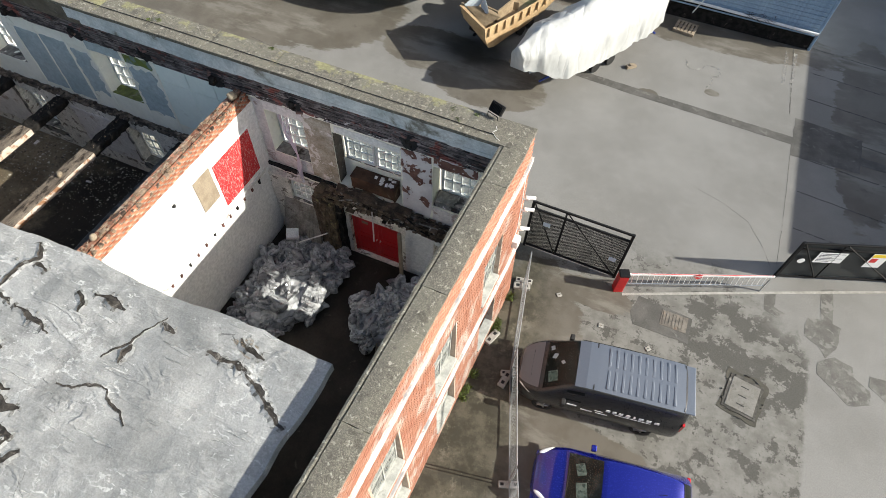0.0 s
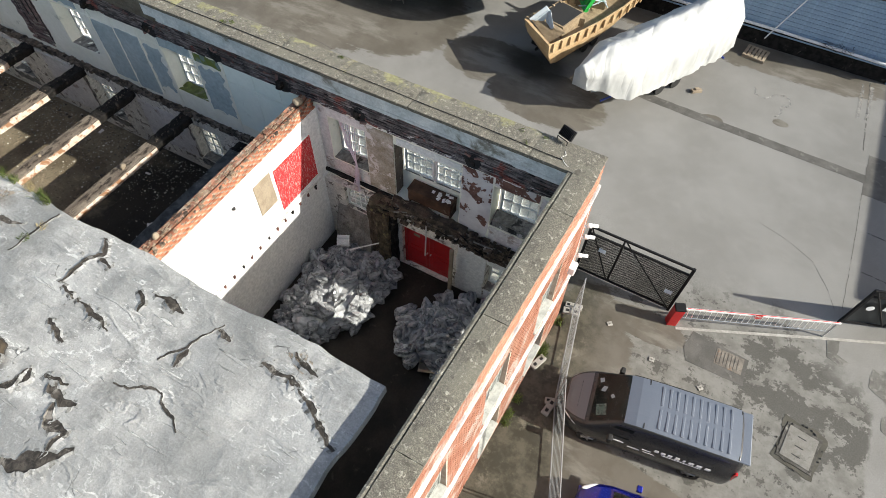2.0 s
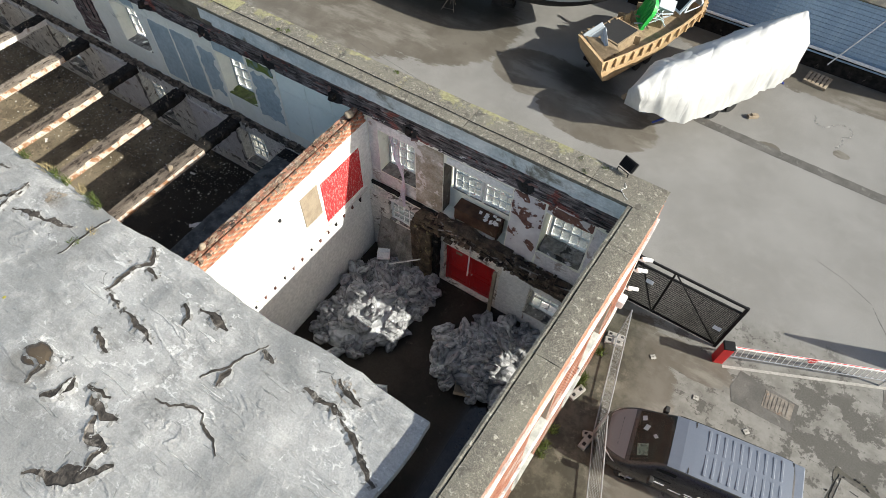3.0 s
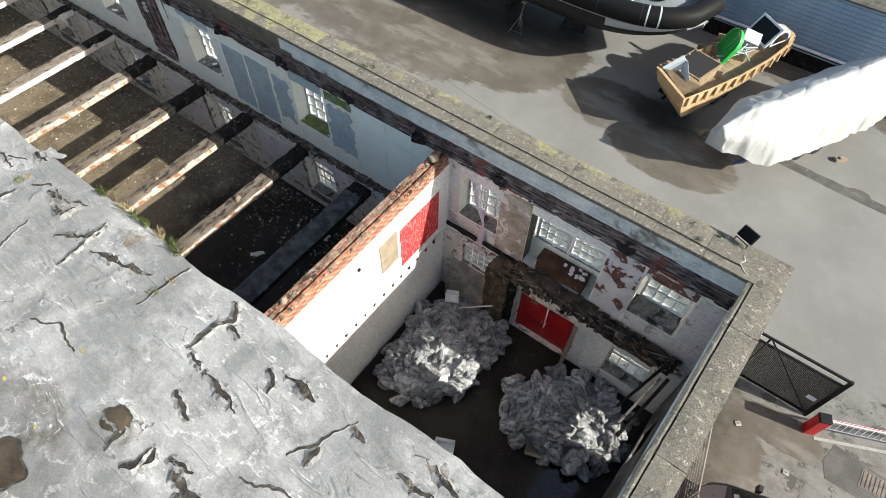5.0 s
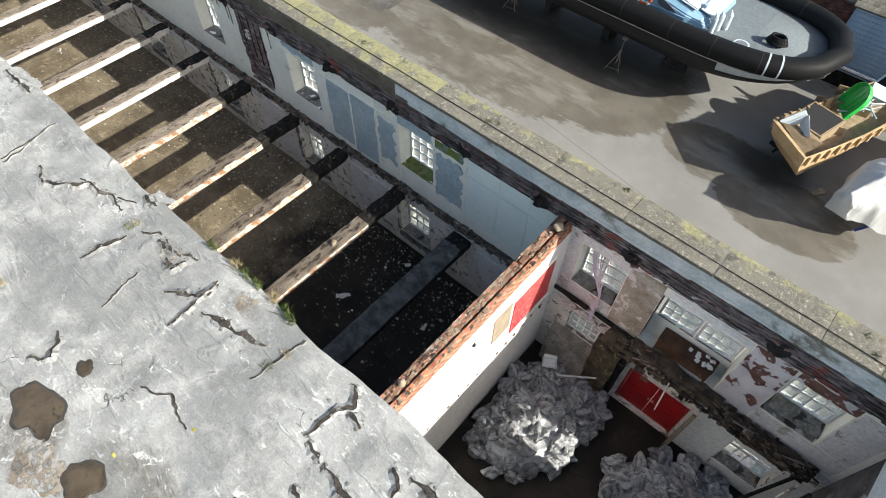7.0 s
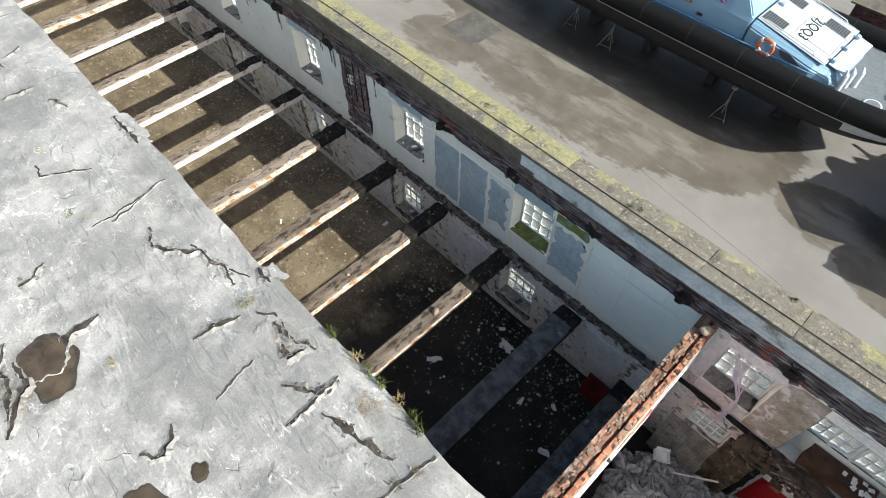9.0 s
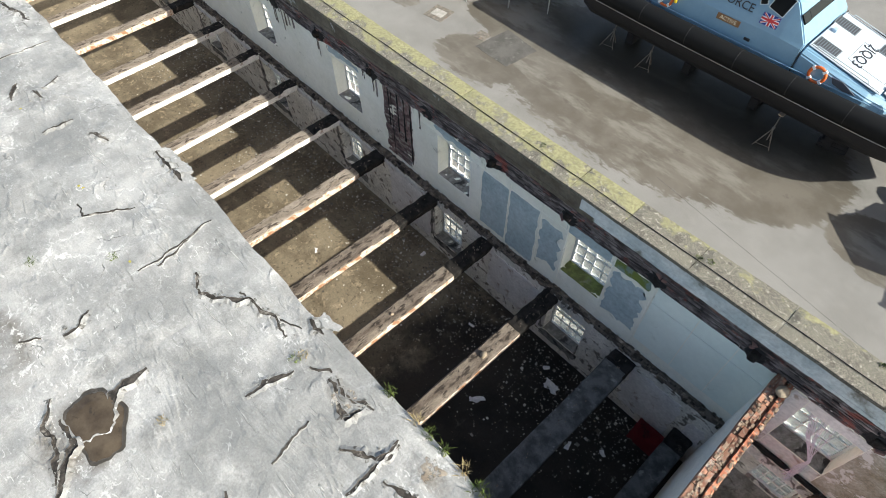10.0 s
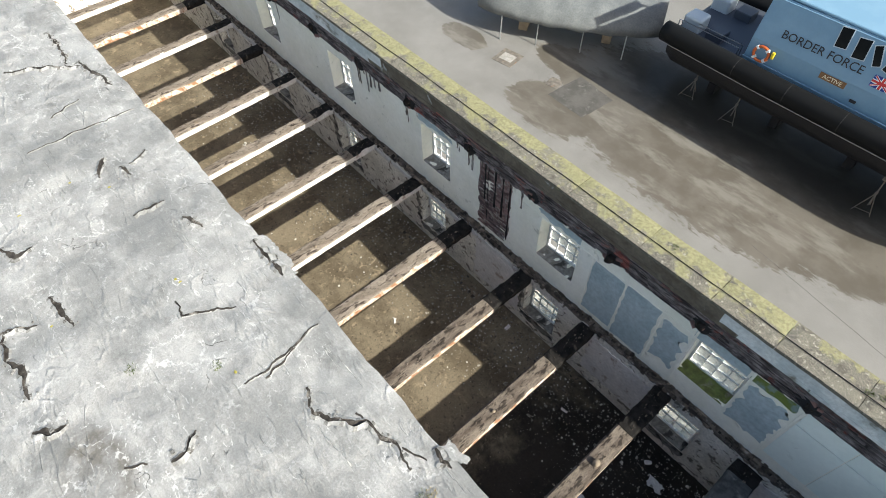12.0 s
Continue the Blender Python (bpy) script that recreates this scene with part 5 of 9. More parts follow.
# hanging mauve plastic strips at the window
M["mauve_plastic"] = plain("mauve_plastic", (0.62, 0.55, 0.61), 0.45)
hang = thing("hanging_strips", (-6.9, 0.12, 0), 0, "tangle of mauve plastic strips hanging from the window", "plastic strips")
for n in range(16):
    x0, k = rnd(-0.62, 0.1), rnd(-0.03, 0.03)
    pts = [(x0, 0.42, 5.55 + rnd(-0.1, 0.1)), (x0 * 0.55 + 0.08 + rnd(-0.05, 0.05), 0.2, 4.9 + rnd(-0.05, 0.05)), (0.22 + k, 0.03, 4.30 + k), (0.24 + rnd(-0.12, 0.10), -0.02, 3.75), (0.22 + rnd(-0.16, 0.12), -0.06, 3.1 + rnd(-0.3, 0.3))]
    part("strip", pipe([Vector(p) for p in pts], 0.010, 4), M["mauve_plastic"], hang)

# ---- heaps of plastic bags ----
def bag_material():
    m, nt, p = tree("clear_plastic_bag")
    co = node(nt, "ShaderNodeTexCoord").outputs["Object"]
    r = node(nt, "ShaderNodeObjectInfo").outputs["Random"]
    f = noise_at(nt, 2.2, 6, co, 0.6, 0.6)
    col = mix(nt, span(nt, f, 0.35, 0.7), (0.25, 0.252, 0.255), (0.52, 0.525, 0.53))
    col = mix(nt, 1.0, col, mix(nt, r, (0.42, 0.42, 0.44), (1.1, 1.1, 1.1)), "MULTIPLY")
    nt.links.new(col, p.inputs["Base Color"])
    nt.links.new(span(nt, f, 0.3, 0.7, 0.18, 0.5), p.inputs["Roughness"])
    p.inputs["Coat Weight"].default_value, p.inputs["Coat Roughness"].default_value = 0.4, 0.12
    bump(nt, p, calc(nt, "ABSOLUTE", calc(nt, "SUBTRACT", noise_at(nt, 3.2, 4, co, 0.55, 0.8), 0.5)), 0.7, 0.12)
    return m


M["bag"] = bag_material()
bag_meshes = []
for k in range(12):
    bm = bmesh.new()
    bmesh.ops.create_icosphere(bm, subdivisions=3, radius=1)
    cuts = [(Vector((rnd(-1, 1), rnd(-1, 1), rnd(-0.6, 1))).normalized(), rnd(0.55, 0.85)) for _ in range(9)]
    for v in bm.verts:
        d = v.co.normalized()
        rr = 1 + 0.25 * noise.noise(d * 1.5 + Vector((k * 5, 0, 0)))
        for c, h in cuts:
            if d.dot(c) * rr > h:
                rr = h / d.dot(c) + 0.03 * rnd(-1, 1)
        rr -= 0.24 * abs(noise.noise(d * 2.6 + Vector((0, k * 7, 0)))) + 0.10 * abs(noise.noise(d * 6.5 + Vector((k * 3, 0, 0))))
        rr -= 0.07 * abs(math.sin(4.5 * math.atan2(d.y, d.x) + 2 * noise.noise(d * 3))) * max(0.0, d.z)
        if d.z > 0.85:
            rr += (d.z - 0.85) * 3.2
        v.co = Vector((d.x * rr, d.y * rr * 0.85, max(-0.5, d.z * rr * 0.78)))
    bag_meshes.append(mesh_of("plastic_bag", bm, M["bag"]))


def bag_heap(cx, cy, rx, ry, top, turn, count, group, keep):
    made = 0
    c, s = math.cos(radians(turn)), math.sin(radians(turn))
    while made < count:
        a, q = rnd(0, 2 * math.pi), math.sqrt(random.random())
        u, v = rx * q * math.cos(a), ry * q * math.sin(a)
        x, y = cx + u * c - v * s, cy + u * s + v * c
        if not keep(x, y):
            continue
        size = rnd(0.24, 0.44)
        h = max(0.0, 1 - q ** 2.4) * top * (0.75 + 0.4 * noise.noise(Vector((x, y, 3)))) * rnd(0.75, 1.05)
        ob = new("plastic_bag", random.choice(bag_meshes))
        ob.matrix_basis = pose(x, y, max(Z_FLOOR + size * 0.5, h), rnd(-35, 35), rnd(-35, 35), rnd(0, 360)) @ Matrix.Diagonal((size * rnd(1.0, 1.3), size * rnd(0.7, 0.95), size * rnd(0.75, 1.05), 1))
        tagged(ob, "crumpled clear plastic bag of pale waste in a heap", "plastic bag", group)
        made += 1


bag_heap(-6.35, -2.2, 1.65, 2.4, 1.0, -12, 135, "bags by the partition", lambda x, y: -7.85 < x < -4.75 and y < -0.15)
bag_heap(-1.9, -1.85, 2.25, 1.5, 0.95, 20, 135, "bags by the end wall", lambda x, y: x < 0.1 and y < -0.15)
for nm, cx, cy, rx, ry, top, turn in (("west", -6.35, -2.2, 1.4, 2.1, 0.6, -12), ("east", -1.9, -1.85, 2.0, 1.25, 0.6, 20)):
    bm = bmesh.new()
    bmesh.ops.create_icosphere(bm, subdivisions=4, radius=1)
    for v in bm.verts:
        v.co = Vector((v.co.x * rx, v.co.y * ry, max(-0.02, v.co.z) * top))
    ragged(bm, 0.12, 4, rx)
    ob = part("waste_heap", bm, M["bag"])
    ob.matrix_basis = pose(cx, cy, Z_FLOOR, 0, 0, turn)
    for v in ob.data.vertices:
        w = ob.matrix_basis @ v.co
        if w.x < PART_X + 0.05 or w.x > -0.05 or w.y > -0.1:
            v.co = ob.matrix_basis.inverted() @ Vector((min(max(w.x, PART_X + 0.05), -0.05), min(w.y, -0.1), w.z))
    tagged(ob, "packed core of a heap of plastic waste bags", "waste heap", kind="stuff")


# ---- loose things round the heaps ----
def carton(name, at, rot, dims, material, label, flap):
    o = thing(name, at, 0, label, "box")
    o.matrix_basis = pose(*at, *rot)
    w, d, h = dims
    bm = bmesh.new()
    loft(bm, [[(x, y, 0) for x, y in ((-w, -d), (w, -d), (w, d), (-w, d))], [(x, y, h) for x, y in ((-w, -d), (w, -d), (w, d), (-w, d))],
              [(x * 0.93, y * 0.93, h) for x, y in ((-w, -d), (w, -d), (w, d), (-w, d))], [(x * 0.93, y * 0.93, 0.02) for x, y in ((-w, -d), (w, -d), (w, d), (-w, d))]])
    bmesh.ops.recalc_face_normals(bm, faces=bm.faces[:])
    part("body", bm, material, o)
    for s in (-1, 1):
        part("flap", blk(-w, w, -0.004, 0.004, 0.0, flap, 0, 1, pose(0, s * d, h, -s * 50, 0, 0)), material, o)
    return o


carton("foam_box", (-7.08, -0.75, 0.74), (8, 12, 35), (0.22, 0.15, 0.16), M["white_plastic"], "white foam box on top of the bags", 0.08)
carton("plastic_crate", (-4.36, -4.86, Z_FLOOR), (0, 0, 25), (0.30, 0.22, 0.28), M["white_plastic"], "white plastic crate on the wet floor", 0.05)
carton("cardboard_box", (-2.15, -3.2, Z_FLOOR), (0, 0, 20), (0.28, 0.20, 0.22), M["board"], "brown cardboard box beside the bags", 0.16)


# ---- yard: ground furniture ----
M["iron"] = surf("rusty_cast_iron", (0.13, 0.115, 0.10), (0.20, 0.18, 0.155), (0.22, 0.12, 0.07), (0.58, 0.68), s1=4, s2=24, relief=0.5)
M["asphalt_patch"] = surf("old_asphalt_patch", (0.082, 0.079, 0.073), (0.115, 0.11, 0.102), (0.15, 0.144, 0.134), (0.56, 0.66), s1=1.3, s2=26, relief=0.6)
M["patch_faint"] = surf("faint_asphalt_repair", (0.105, 0.101, 0.093), (0.15, 0.145, 0.134), (0.19, 0.184, 0.172), (0.50, 0.60), s1=1.6, s2=26, relief=0.5)
M["patch_dark"] = surf("broken_dark_frame", (0.05, 0.047, 0.042), (0.10, 0.095, 0.086), (0.24, 0.23, 0.21), (0.56, 0.64), s1=4, s2=26, relief=0.8)
M["lid_pale"] = surf("worn_grey_iron_lid", (0.165, 0.158, 0.142), (0.205, 0.198, 0.182), (0.11, 0.105, 0.094), (0.56, 0.64), s1=4, s2=28, relief=0.6)
M["asphalt_dark"] = surf("damp_asphalt", (0.055, 0.052, 0.043), (0.085, 0.08, 0.067), (0.12, 0.112, 0.097), (0.58, 0.7), s1=1.3, s2=26, relief=0.4)
M["mark_white"] = surf("worn_white_paint", (0.36, 0.355, 0.34), (0.42, 0.415, 0.40), (0.25, 0.24, 0.225), (0.44, 0.54), s1=4, s2=22, relief=0.2, stain_scale=6)
ragged_alpha(M["mark_white"], 3.0, 0.42, 0.62)
M["joint_line"] = surf("dark_joint", (0.08, 0.075, 0.07), (0.12, 0.115, 0.107), s1=3, s2=20, relief=0.3)
ragged_alpha(M["joint_line"], 2.5, 0.40, 0.55)
M["concrete_foot"] = surf("pale_concrete_foot", (0.28, 0.27, 0.245), (0.36, 0.345, 0.32), (0.18, 0.17, 0.155), (0.6, 0.7), s1=4, s2=20, relief=0.3)


def flat_sheet(pts, z0, z1, wob=0.0, seed=0.0, step=0.15):
    """A thin plate with the given outline, its edge a little uneven."""
    loop = []
    for (ax, ay), (bx, by) in zip(pts, pts[1:] + pts[:1]):
        n = max(1, int(math.hypot(bx - ax, by - ay) / step)) if wob else 1
        loop += [(ax + (bx - ax) * i / n, ay + (by - ay) * i / n) for i in range(n)]
    bm = bmesh.new()
    vs = []
    for x, y in loop:
        f = noise.noise_vector(Vector((x * 2.4, y * 2.4, seed))) * wob
        vs.append(bm.verts.new((x + f.x, y + f.y, z1)))
    low = [bm.verts.new((v.co.x, v.co.y, z0)) for v in vs]
    bm.faces.new(vs)
    for i in range(len(vs)):
        j = (i + 1) % len(vs)
        bm.faces.new((vs[j], vs[i], low[i], low[j]))
    bmesh.ops.recalc_face_normals(bm, faces=bm.faces[:])
    return bm


mh = thing("manhole_cover", (9.2, 0.12, 0), -8, "rusty manhole cover in a broken concrete surround", "manhole")
part("surround", flat_sheet([(-0.66, -0.76), (0.64, -0.78), (0.68, 0.78), (-0.64, 0.80)], 0.0, 0.010, 0.12, 3), M["asphalt_dark"], mh, "dark broken surround")
bm = blk(-0.54, 0.54, -0.66, 0.66, 0.0, 0.030)
bmesh.ops.subdivide_edges(bm, edges=bm.edges[:], cuts=9, use_grid_fill=True)
ragged(bm, 0.05, 6, 3, (1, 1, 0.2))
part("frame", bm, M["patch_dark"], mh, "dark broken frame")
part("lid", blk(-0.45, 0.45, -0.56, 0.56, 0.0, 0.045, 0.006), M["lid_pale"], mh, "worn pale lid")
for y in (-0.34, -0.02, 0.32):
    part("lid_slot", blk(-0.14, 0.12, y - 0.015, y + 0.015, 0.045, 0.050), M["dark"], mh)
for n in range(24):
    a = rnd(0, 6.28)
    bm = bmesh.new()
    bmesh.ops.create_icosphere(bm, subdivisions=1, radius=rnd(0.02, 0.045))
    ob = part("stone", bm, M["patch_dark"], mh)
    ob.location = (0.66 * math.cos(a) + rnd(-0.05, 0.05), 0.8 * math.sin(a), 0.02)
tagged(part("ground_patch", flat_sheet([(5.27, 2.52), (6.26, 2.44), (7.2, 2.34), (7.21, 1.3), (5.29, 1.28), (5.13, 1.78)], 0.0, 0.008, 0.03, 7), M["asphalt_patch"]), "dark rectangular asphalt repair in the concrete", "ground patch", kind="structure")
for n, p in enumerate([[(10.97, 4.14), (11.42, 4.22), (11.37, 5.55), (11.82, 5.75), (11.84, 4.22), (12.11, 4.14), (11.99, 3.2), (11.67, 2.68), (11.38, 3.07), (10.92, 3.31)],
                       [(11.41, 2.47), (11.66, 2.66), (11.93, 2.84), (12.53, 2.73), (12.58, 2.34), (13.09, 2.03), (13.1, 1.51), (12.39, 1.2), (11.86, 1.66), (11.4, 1.95)],
                       [(13.09, 2.61), (13.67, 2.65), (13.67, 1.77), (13.02, 2.18)], [(9.42, 4.56), (9.86, 4.76), (9.84, 4.05), (10.26, 3.93), (9.96, 3.64), (9.5, 3.84)]]):
    tagged(part("ground_patch", flat_sheet(p, 0.0, 0.006 + 0.0004 * n, 0.05, 40 + n), M["patch_faint"]), "angular worn asphalt repair in the yard surface", "ground patch", kind="structure")
track = [(4.7, 2.28), (9.1, 4.32), (13.7, 6.42), (18.0, 8.4)]
tagged(part("gate_track", flat_sheet(track + [(x - 0.04, y + 0.09) for x, y in track[::-1]], 0.0, 0.012, 0.0), M["concrete_foot"]), "pale steel and concrete track of the sliding gate", "gate track", kind="structure")
dr = thing("drain_cover", (6.62, 1.98, 0), 0, "rectangular iron drain cover in an asphalt repair", "drain cover")
part("frame", blk(-0.46, 0.46, -0.32, 0.32, 0.0, 0.018, 0.004), M["iron"], dr)
for n in range(7):
    part("bar", blk(-0.40 + n * 0.115, -0.33 + n * 0.115, -0.26, 0.26, 0.018, 0.030), M["iron"], dr)
for nm, cx, cy, s, t in (("access_cover", -31.4, 10.95, 0.62, 8), ("access_cover", -28.28, 11.2, 0.36, 8)):
    c = thing(nm, (cx, cy, 0), t, "rusty square access cover set in concrete", "access cover", "access covers")
    part("frame", blk(-s, s, -s, s, 0.0, 0.016, 0.004), M["iron"], c)
    part("lid", blk(-s * 0.62, s * 0.62, -s * 0.5, s * 0.5, 0.016, 0.028, 0.004), M["concrete_foot" if s > 0.5 else "iron"], c)
tagged(part("ground_patch", flat_sheet([(-27.9, 10.3), (-25.6, 10.2), (-25.4, 12.3), (-27.7, 12.6)], 0.0, 0.007, 0.05, 17), M["asphalt_patch"]), "dark asphalt patch beside the access cover", "ground patch", kind="structure")
tagged(part("ground_patch", flat_sheet([(9.75, 12.3), (12.6, 12.4), (12.7, 14.6), (9.8, 14.9)], 0.0, 0.007, 0.04, 19), M["asphalt_patch"]), "dark asphalt patch crossing the drain strip", "ground patch", kind="structure")
strip = [(-2.5, 13.75), (0.3, 13.42), (3.5, 13.25), (9.7, 13.02), (14, 12.9)]
tagged(part("drain_strip", flat_sheet(strip + [(x, y + 0.5) for x, y in strip[::-1]], 0.0, 0.006, 0.03, 21), M["asphalt_patch"]), "darker trench strip crossing the yard concrete", "ground patch", kind="structure")
for n, (p, w) in enumerate([([(9.75, 6.0), (9.78, 9.0), (9.75, 13.0)], 0.018), ([(9.5, 15.0), (9.3, 20.2)], 0.05), ([(-30, 5.0), (-12, 4.6), (-4, 4.9)], 0.014), ([(-16, 9.4), (-8.5, 8.2), (-3.6, 7.4)], 0.014), ([(6.4, 8.6), (7.4, 8.3), (8.5, 7.7), (9.2, 6.6), (9.5, 5.9)], 0.012)]):
    tagged(part("slab_joint", flat_sheet(p + [(x + w, y + w) for x, y in p[::-1]], 0.0, 0.004, 0.02, n), M["joint_line"]), "dark joint line between concrete slabs", "ground joint", kind="structure")
for n in range(7):
    y = 7.6 + n * 2.1
    tagged(part("slab_joint", flat_sheet([(10.2, y + 0.5), (16, y), (16, y + 0.06), (10.2, y + 0.56)], 0.0, 0.004, 0.02, n + 9), M["joint_line"]), "dark joint line between concrete slabs", "ground joint", kind="structure")


def ribbon(pts, w, z, wob=0.02, seed=0.0):
    """A painted or tarred line on the ground along a bent path."""
    left, right = [], []
    for i, (x, y) in enumerate(pts):
        a, b = pts[max(0, i - 1)], pts[min(len(pts) - 1, i + 1)]
        d = Vector((b[0] - a[0], b[1] - a[1], 0)).normalized()
        ww = w * (0.8 + 0.5 * noise.noise(Vector((x * 2, y * 2, seed))))
        left.append((x - d.y * ww, y + d.x * ww))
        right.append((x + d.y * ww, y - d.x * ww))
    return flat_sheet(left + right[::-1], z - 0.004, z, wob, seed)


def arc(cx, cy, r, a0, a1, n=14):
    return [(cx + r * math.cos(radians(a0 + (a1 - a0) * i / n)), cy + r * math.sin(radians(a0 + (a1 - a0) * i / n))) for i in range(n + 1)]


tagged(part("painted_mark", ribbon([(4.4, 17.0)] + arc(4.85, 16.75, 0.35, 160, 320) + arc(5.75, 16.6, 0.42, 130, -80) + [(5.9, 15.7), (5.7, 15.3)], 0.06, 0.006), M["mark_white"]), "faded white curved paint mark on the concrete", "paint mark", kind="structure")
for x in (8.95, 9.35):
    tagged(part("painted_mark", flat_sheet([(x, 17.2), (x + 0.16, 17.2), (x + 0.2, 19.9), (x + 0.02, 19.9)], 0.0, 0.006, 0.03, x), M["mark_white"]), "faded white parking line", "paint mark", kind="structure")
for n, (x, y) in enumerate([(2.6, 1.35), (4.3, 0.75), (6.0, 0.55), (7.6, 0.1)]):
    b = thing("ground_stud", (x, y, 0), rnd(0, 90), "pale square concrete stud on the ground", "stud", "ground studs")
    part("base", blk(-0.09, 0.09, -0.08, 0.08, 0, 0.035, 0.008), M["concrete_foot"], b)
    part("bolt", blk(-0.02, 0.02, -0.02, 0.02, 0.035, 0.05, 0.004), M["iron"], b)

# ---- gate, barrier and fences ----
def steel_gate(at, turn, length, height, label, solid=False):
    g = thing("steel_gate", at, turn, label, "gate", "yard gates")
    for a, b in (((0, 0, 0.1), (0, 0, height)), ((length, 0, 0.1), (length, 0, height))):
        part("post", blk(a[0] - 0.05, a[0] + 0.05, -0.05, 0.05, 0.0, height, 0.006), M["black_steel"], g)
    for z in (0.12, height - 0.38, height - 0.04):
        part("rail", blk(0.05, length - 0.05, -0.035, 0.035, z - 0.035, z + 0.035, 0.005), M["black_steel"], g)
    for x0, x1 in ((0.34 * length, 0.34 * length), (0.36 * length, 0.98 * length), (0.05, 0.33 * length)):
        bm = bmesh.new()
        tube(bm, (x0, -0.04, height - 0.06), (x1, -0.04, 0.14), 0.032, 4)
        part("brace", bm, M["black_steel"], g)
    if solid:
        part("mesh_panel", blk(0.05, length - 0.05, 0.04, 0.05, 0.15, height - 0.05), M["mesh_dark"], g)
    else:
        me = mesh_of("bar", blk(-0.0135, 0.0135, 0.02, 0.034, 0.14, height - 0.4), M["black_steel"])
        n = int(length / 0.036)
        for i in range(1, n):
            ob = new("bar", me)
            ob.parent = g
            ob.location = (i * length / n, 0, 0)
    return g


M["mesh_dark"] = plain("dark_mesh_infill", (0.03, 0.034, 0.036), 0.6, grain=0.3, scale=60)
M["sign_blue"] = plain("pale_blue_plate", (0.45, 0.52, 0.62), 0.4)
M["sign_white"] = plain("white_sign", (0.78, 0.78, 0.78), 0.4, grain=0.03)
M["sign_text"] = plain("dark_sign_print", (0.06, 0.06, 0.08), 0.5)
M["sign_red"] = plain("red_sign_print", (0.55, 0.03, 0.03), 0.45)
M["sign_yellow"] = plain("yellow_sign_print", (0.75, 0.55, 0.03), 0.45)
gate = steel_gate((0.72, 2.95, 0), -0.5, 3.5, 2.62, "black steel sliding gate with close upright bars")
for x, z in ((0.5, 1.55), (3.05, 0.95)):
    part("notice", blk(x, x + 0.26, -0.066, -0.058, z, z + 0.2), M["sign_blue"], gate, "small pale blue plate")
gate2 = steel_gate((9.72, 5.42, 0), 21, 4.2, 2.2, "black mesh gate leaf carrying white notices", True)
sg = part("notice", blk(0.75, 1.75, -0.066, -0.055, 1.15, 1.75, 0.004), M["sign_white"], gate2, "white printed notice")
for k in range(6):
    part("print_bar", blk(0.82, 1.68 - 0.2 * (k % 3), -0.069, -0.066, 1.66 - k * 0.085, 1.69 - k * 0.085), M["sign_text"], sg)
sg = part("notice", blk(2.6, 3.2, -0.066, -0.055, 1.0, 1.8, 0.004), M["sign_white"], gate2, "white warning notice with coloured panels")
part("print_bar", blk(2.62, 3.18, -0.069, -0.066, 1.6, 1.78), M["sign_yellow"], sg)
part("print_bar", blk(2.66, 2.9, -0.069, -0.066, 1.3, 1.54), M["sign_red"], sg)
bm = bmesh.new()
tube(bm, (0.35, -0.066, 1.2), (0.35, -0.055, 1.2), 0.13, 20)
part("round_sign", bm, M["sign_white"], gate2)
gate3 = steel_gate((13.7, 6.95, 0), 21, 4.2, 2.2, "black mesh gate leaf beyond the notices", True)

bar = thing("barrier", (4.45, 2.48, 0), 23.2, "red and white rising barrier with a hanging mesh skirt", "barrier")
part("cabinet", blk(-0.17, 0.17, -0.15, 0.15, 0.0, 0.98, 0.02, 2), M["red_gloss"] if "red_gloss" in M else M["red_door"], bar, "red steel cabinet")
part("cabinet_lid", blk(-0.18, 0.18, -0.16, 0.16, 0.985, 1.08, 0.02, 2), M["black_steel"], bar)
part("arm", blk(0.18, 5.35, -0.03, 0.03, 0.93, 1.01, 0.008), M["white_trim"], bar)
part("stripe", blk(0.25, 5.3, -0.012, 0.012, 1.011, 1.016), M["sign_red"], bar)
part("lower_rail", blk(0.3, 5.3, -0.012, 0.012, 0.36, 0.385), M["galv"], bar)
me = None
for k in range(26):
    x = 0.34 + k * 0.19
    bm = bmesh.new()
    tube(bm, (x, 0, 0.93), (x + 0.06, 0, 0.37), 0.009, 5)
    part("hanger", bm, M["white_plastic"], bar)
bm = bmesh.new()
tube(bm, (2.62, -0.05, 0.97), (2.62, -0.04, 0.97), 0.14, 20)
plate = part("stop_plate", bm, M["sign_red"], bar, "round red stop plate")


def lettering(text, size, m, material, parent, name="lettering", depth=0.004):
    cu = bpy.data.curves.new(name, "FONT")
    cu.body, cu.size, cu.extrude, cu.align_x, cu.align_y = text, size, depth, "CENTER", "CENTER"
    cu.resolution_u = 3
    tmp = bpy.data.objects.new(name, cu)
    scene.collection.objects.link(tmp)
    bpy.context.view_layer.update()
    me = bpy.data.meshes.new_from_object(tmp.evaluated_get(bpy.context.evaluated_depsgraph_get()))
    bpy.data.objects.remove(tmp)
    me.materials.clear()
    me.materials.append(material)
    ob = new(name, me)
    ob.parent = parent
    ob.matrix_basis = m
    return ob


lettering("STOP", 0.11, pose(2.62, -0.056, 0.97, 90, 0, 0), M["sign_white"], bar)
part("end_post", pipe([(5.25, 0, 0.0), (5.25, 0, 0.9)], 0.03), M["galv"], bar)


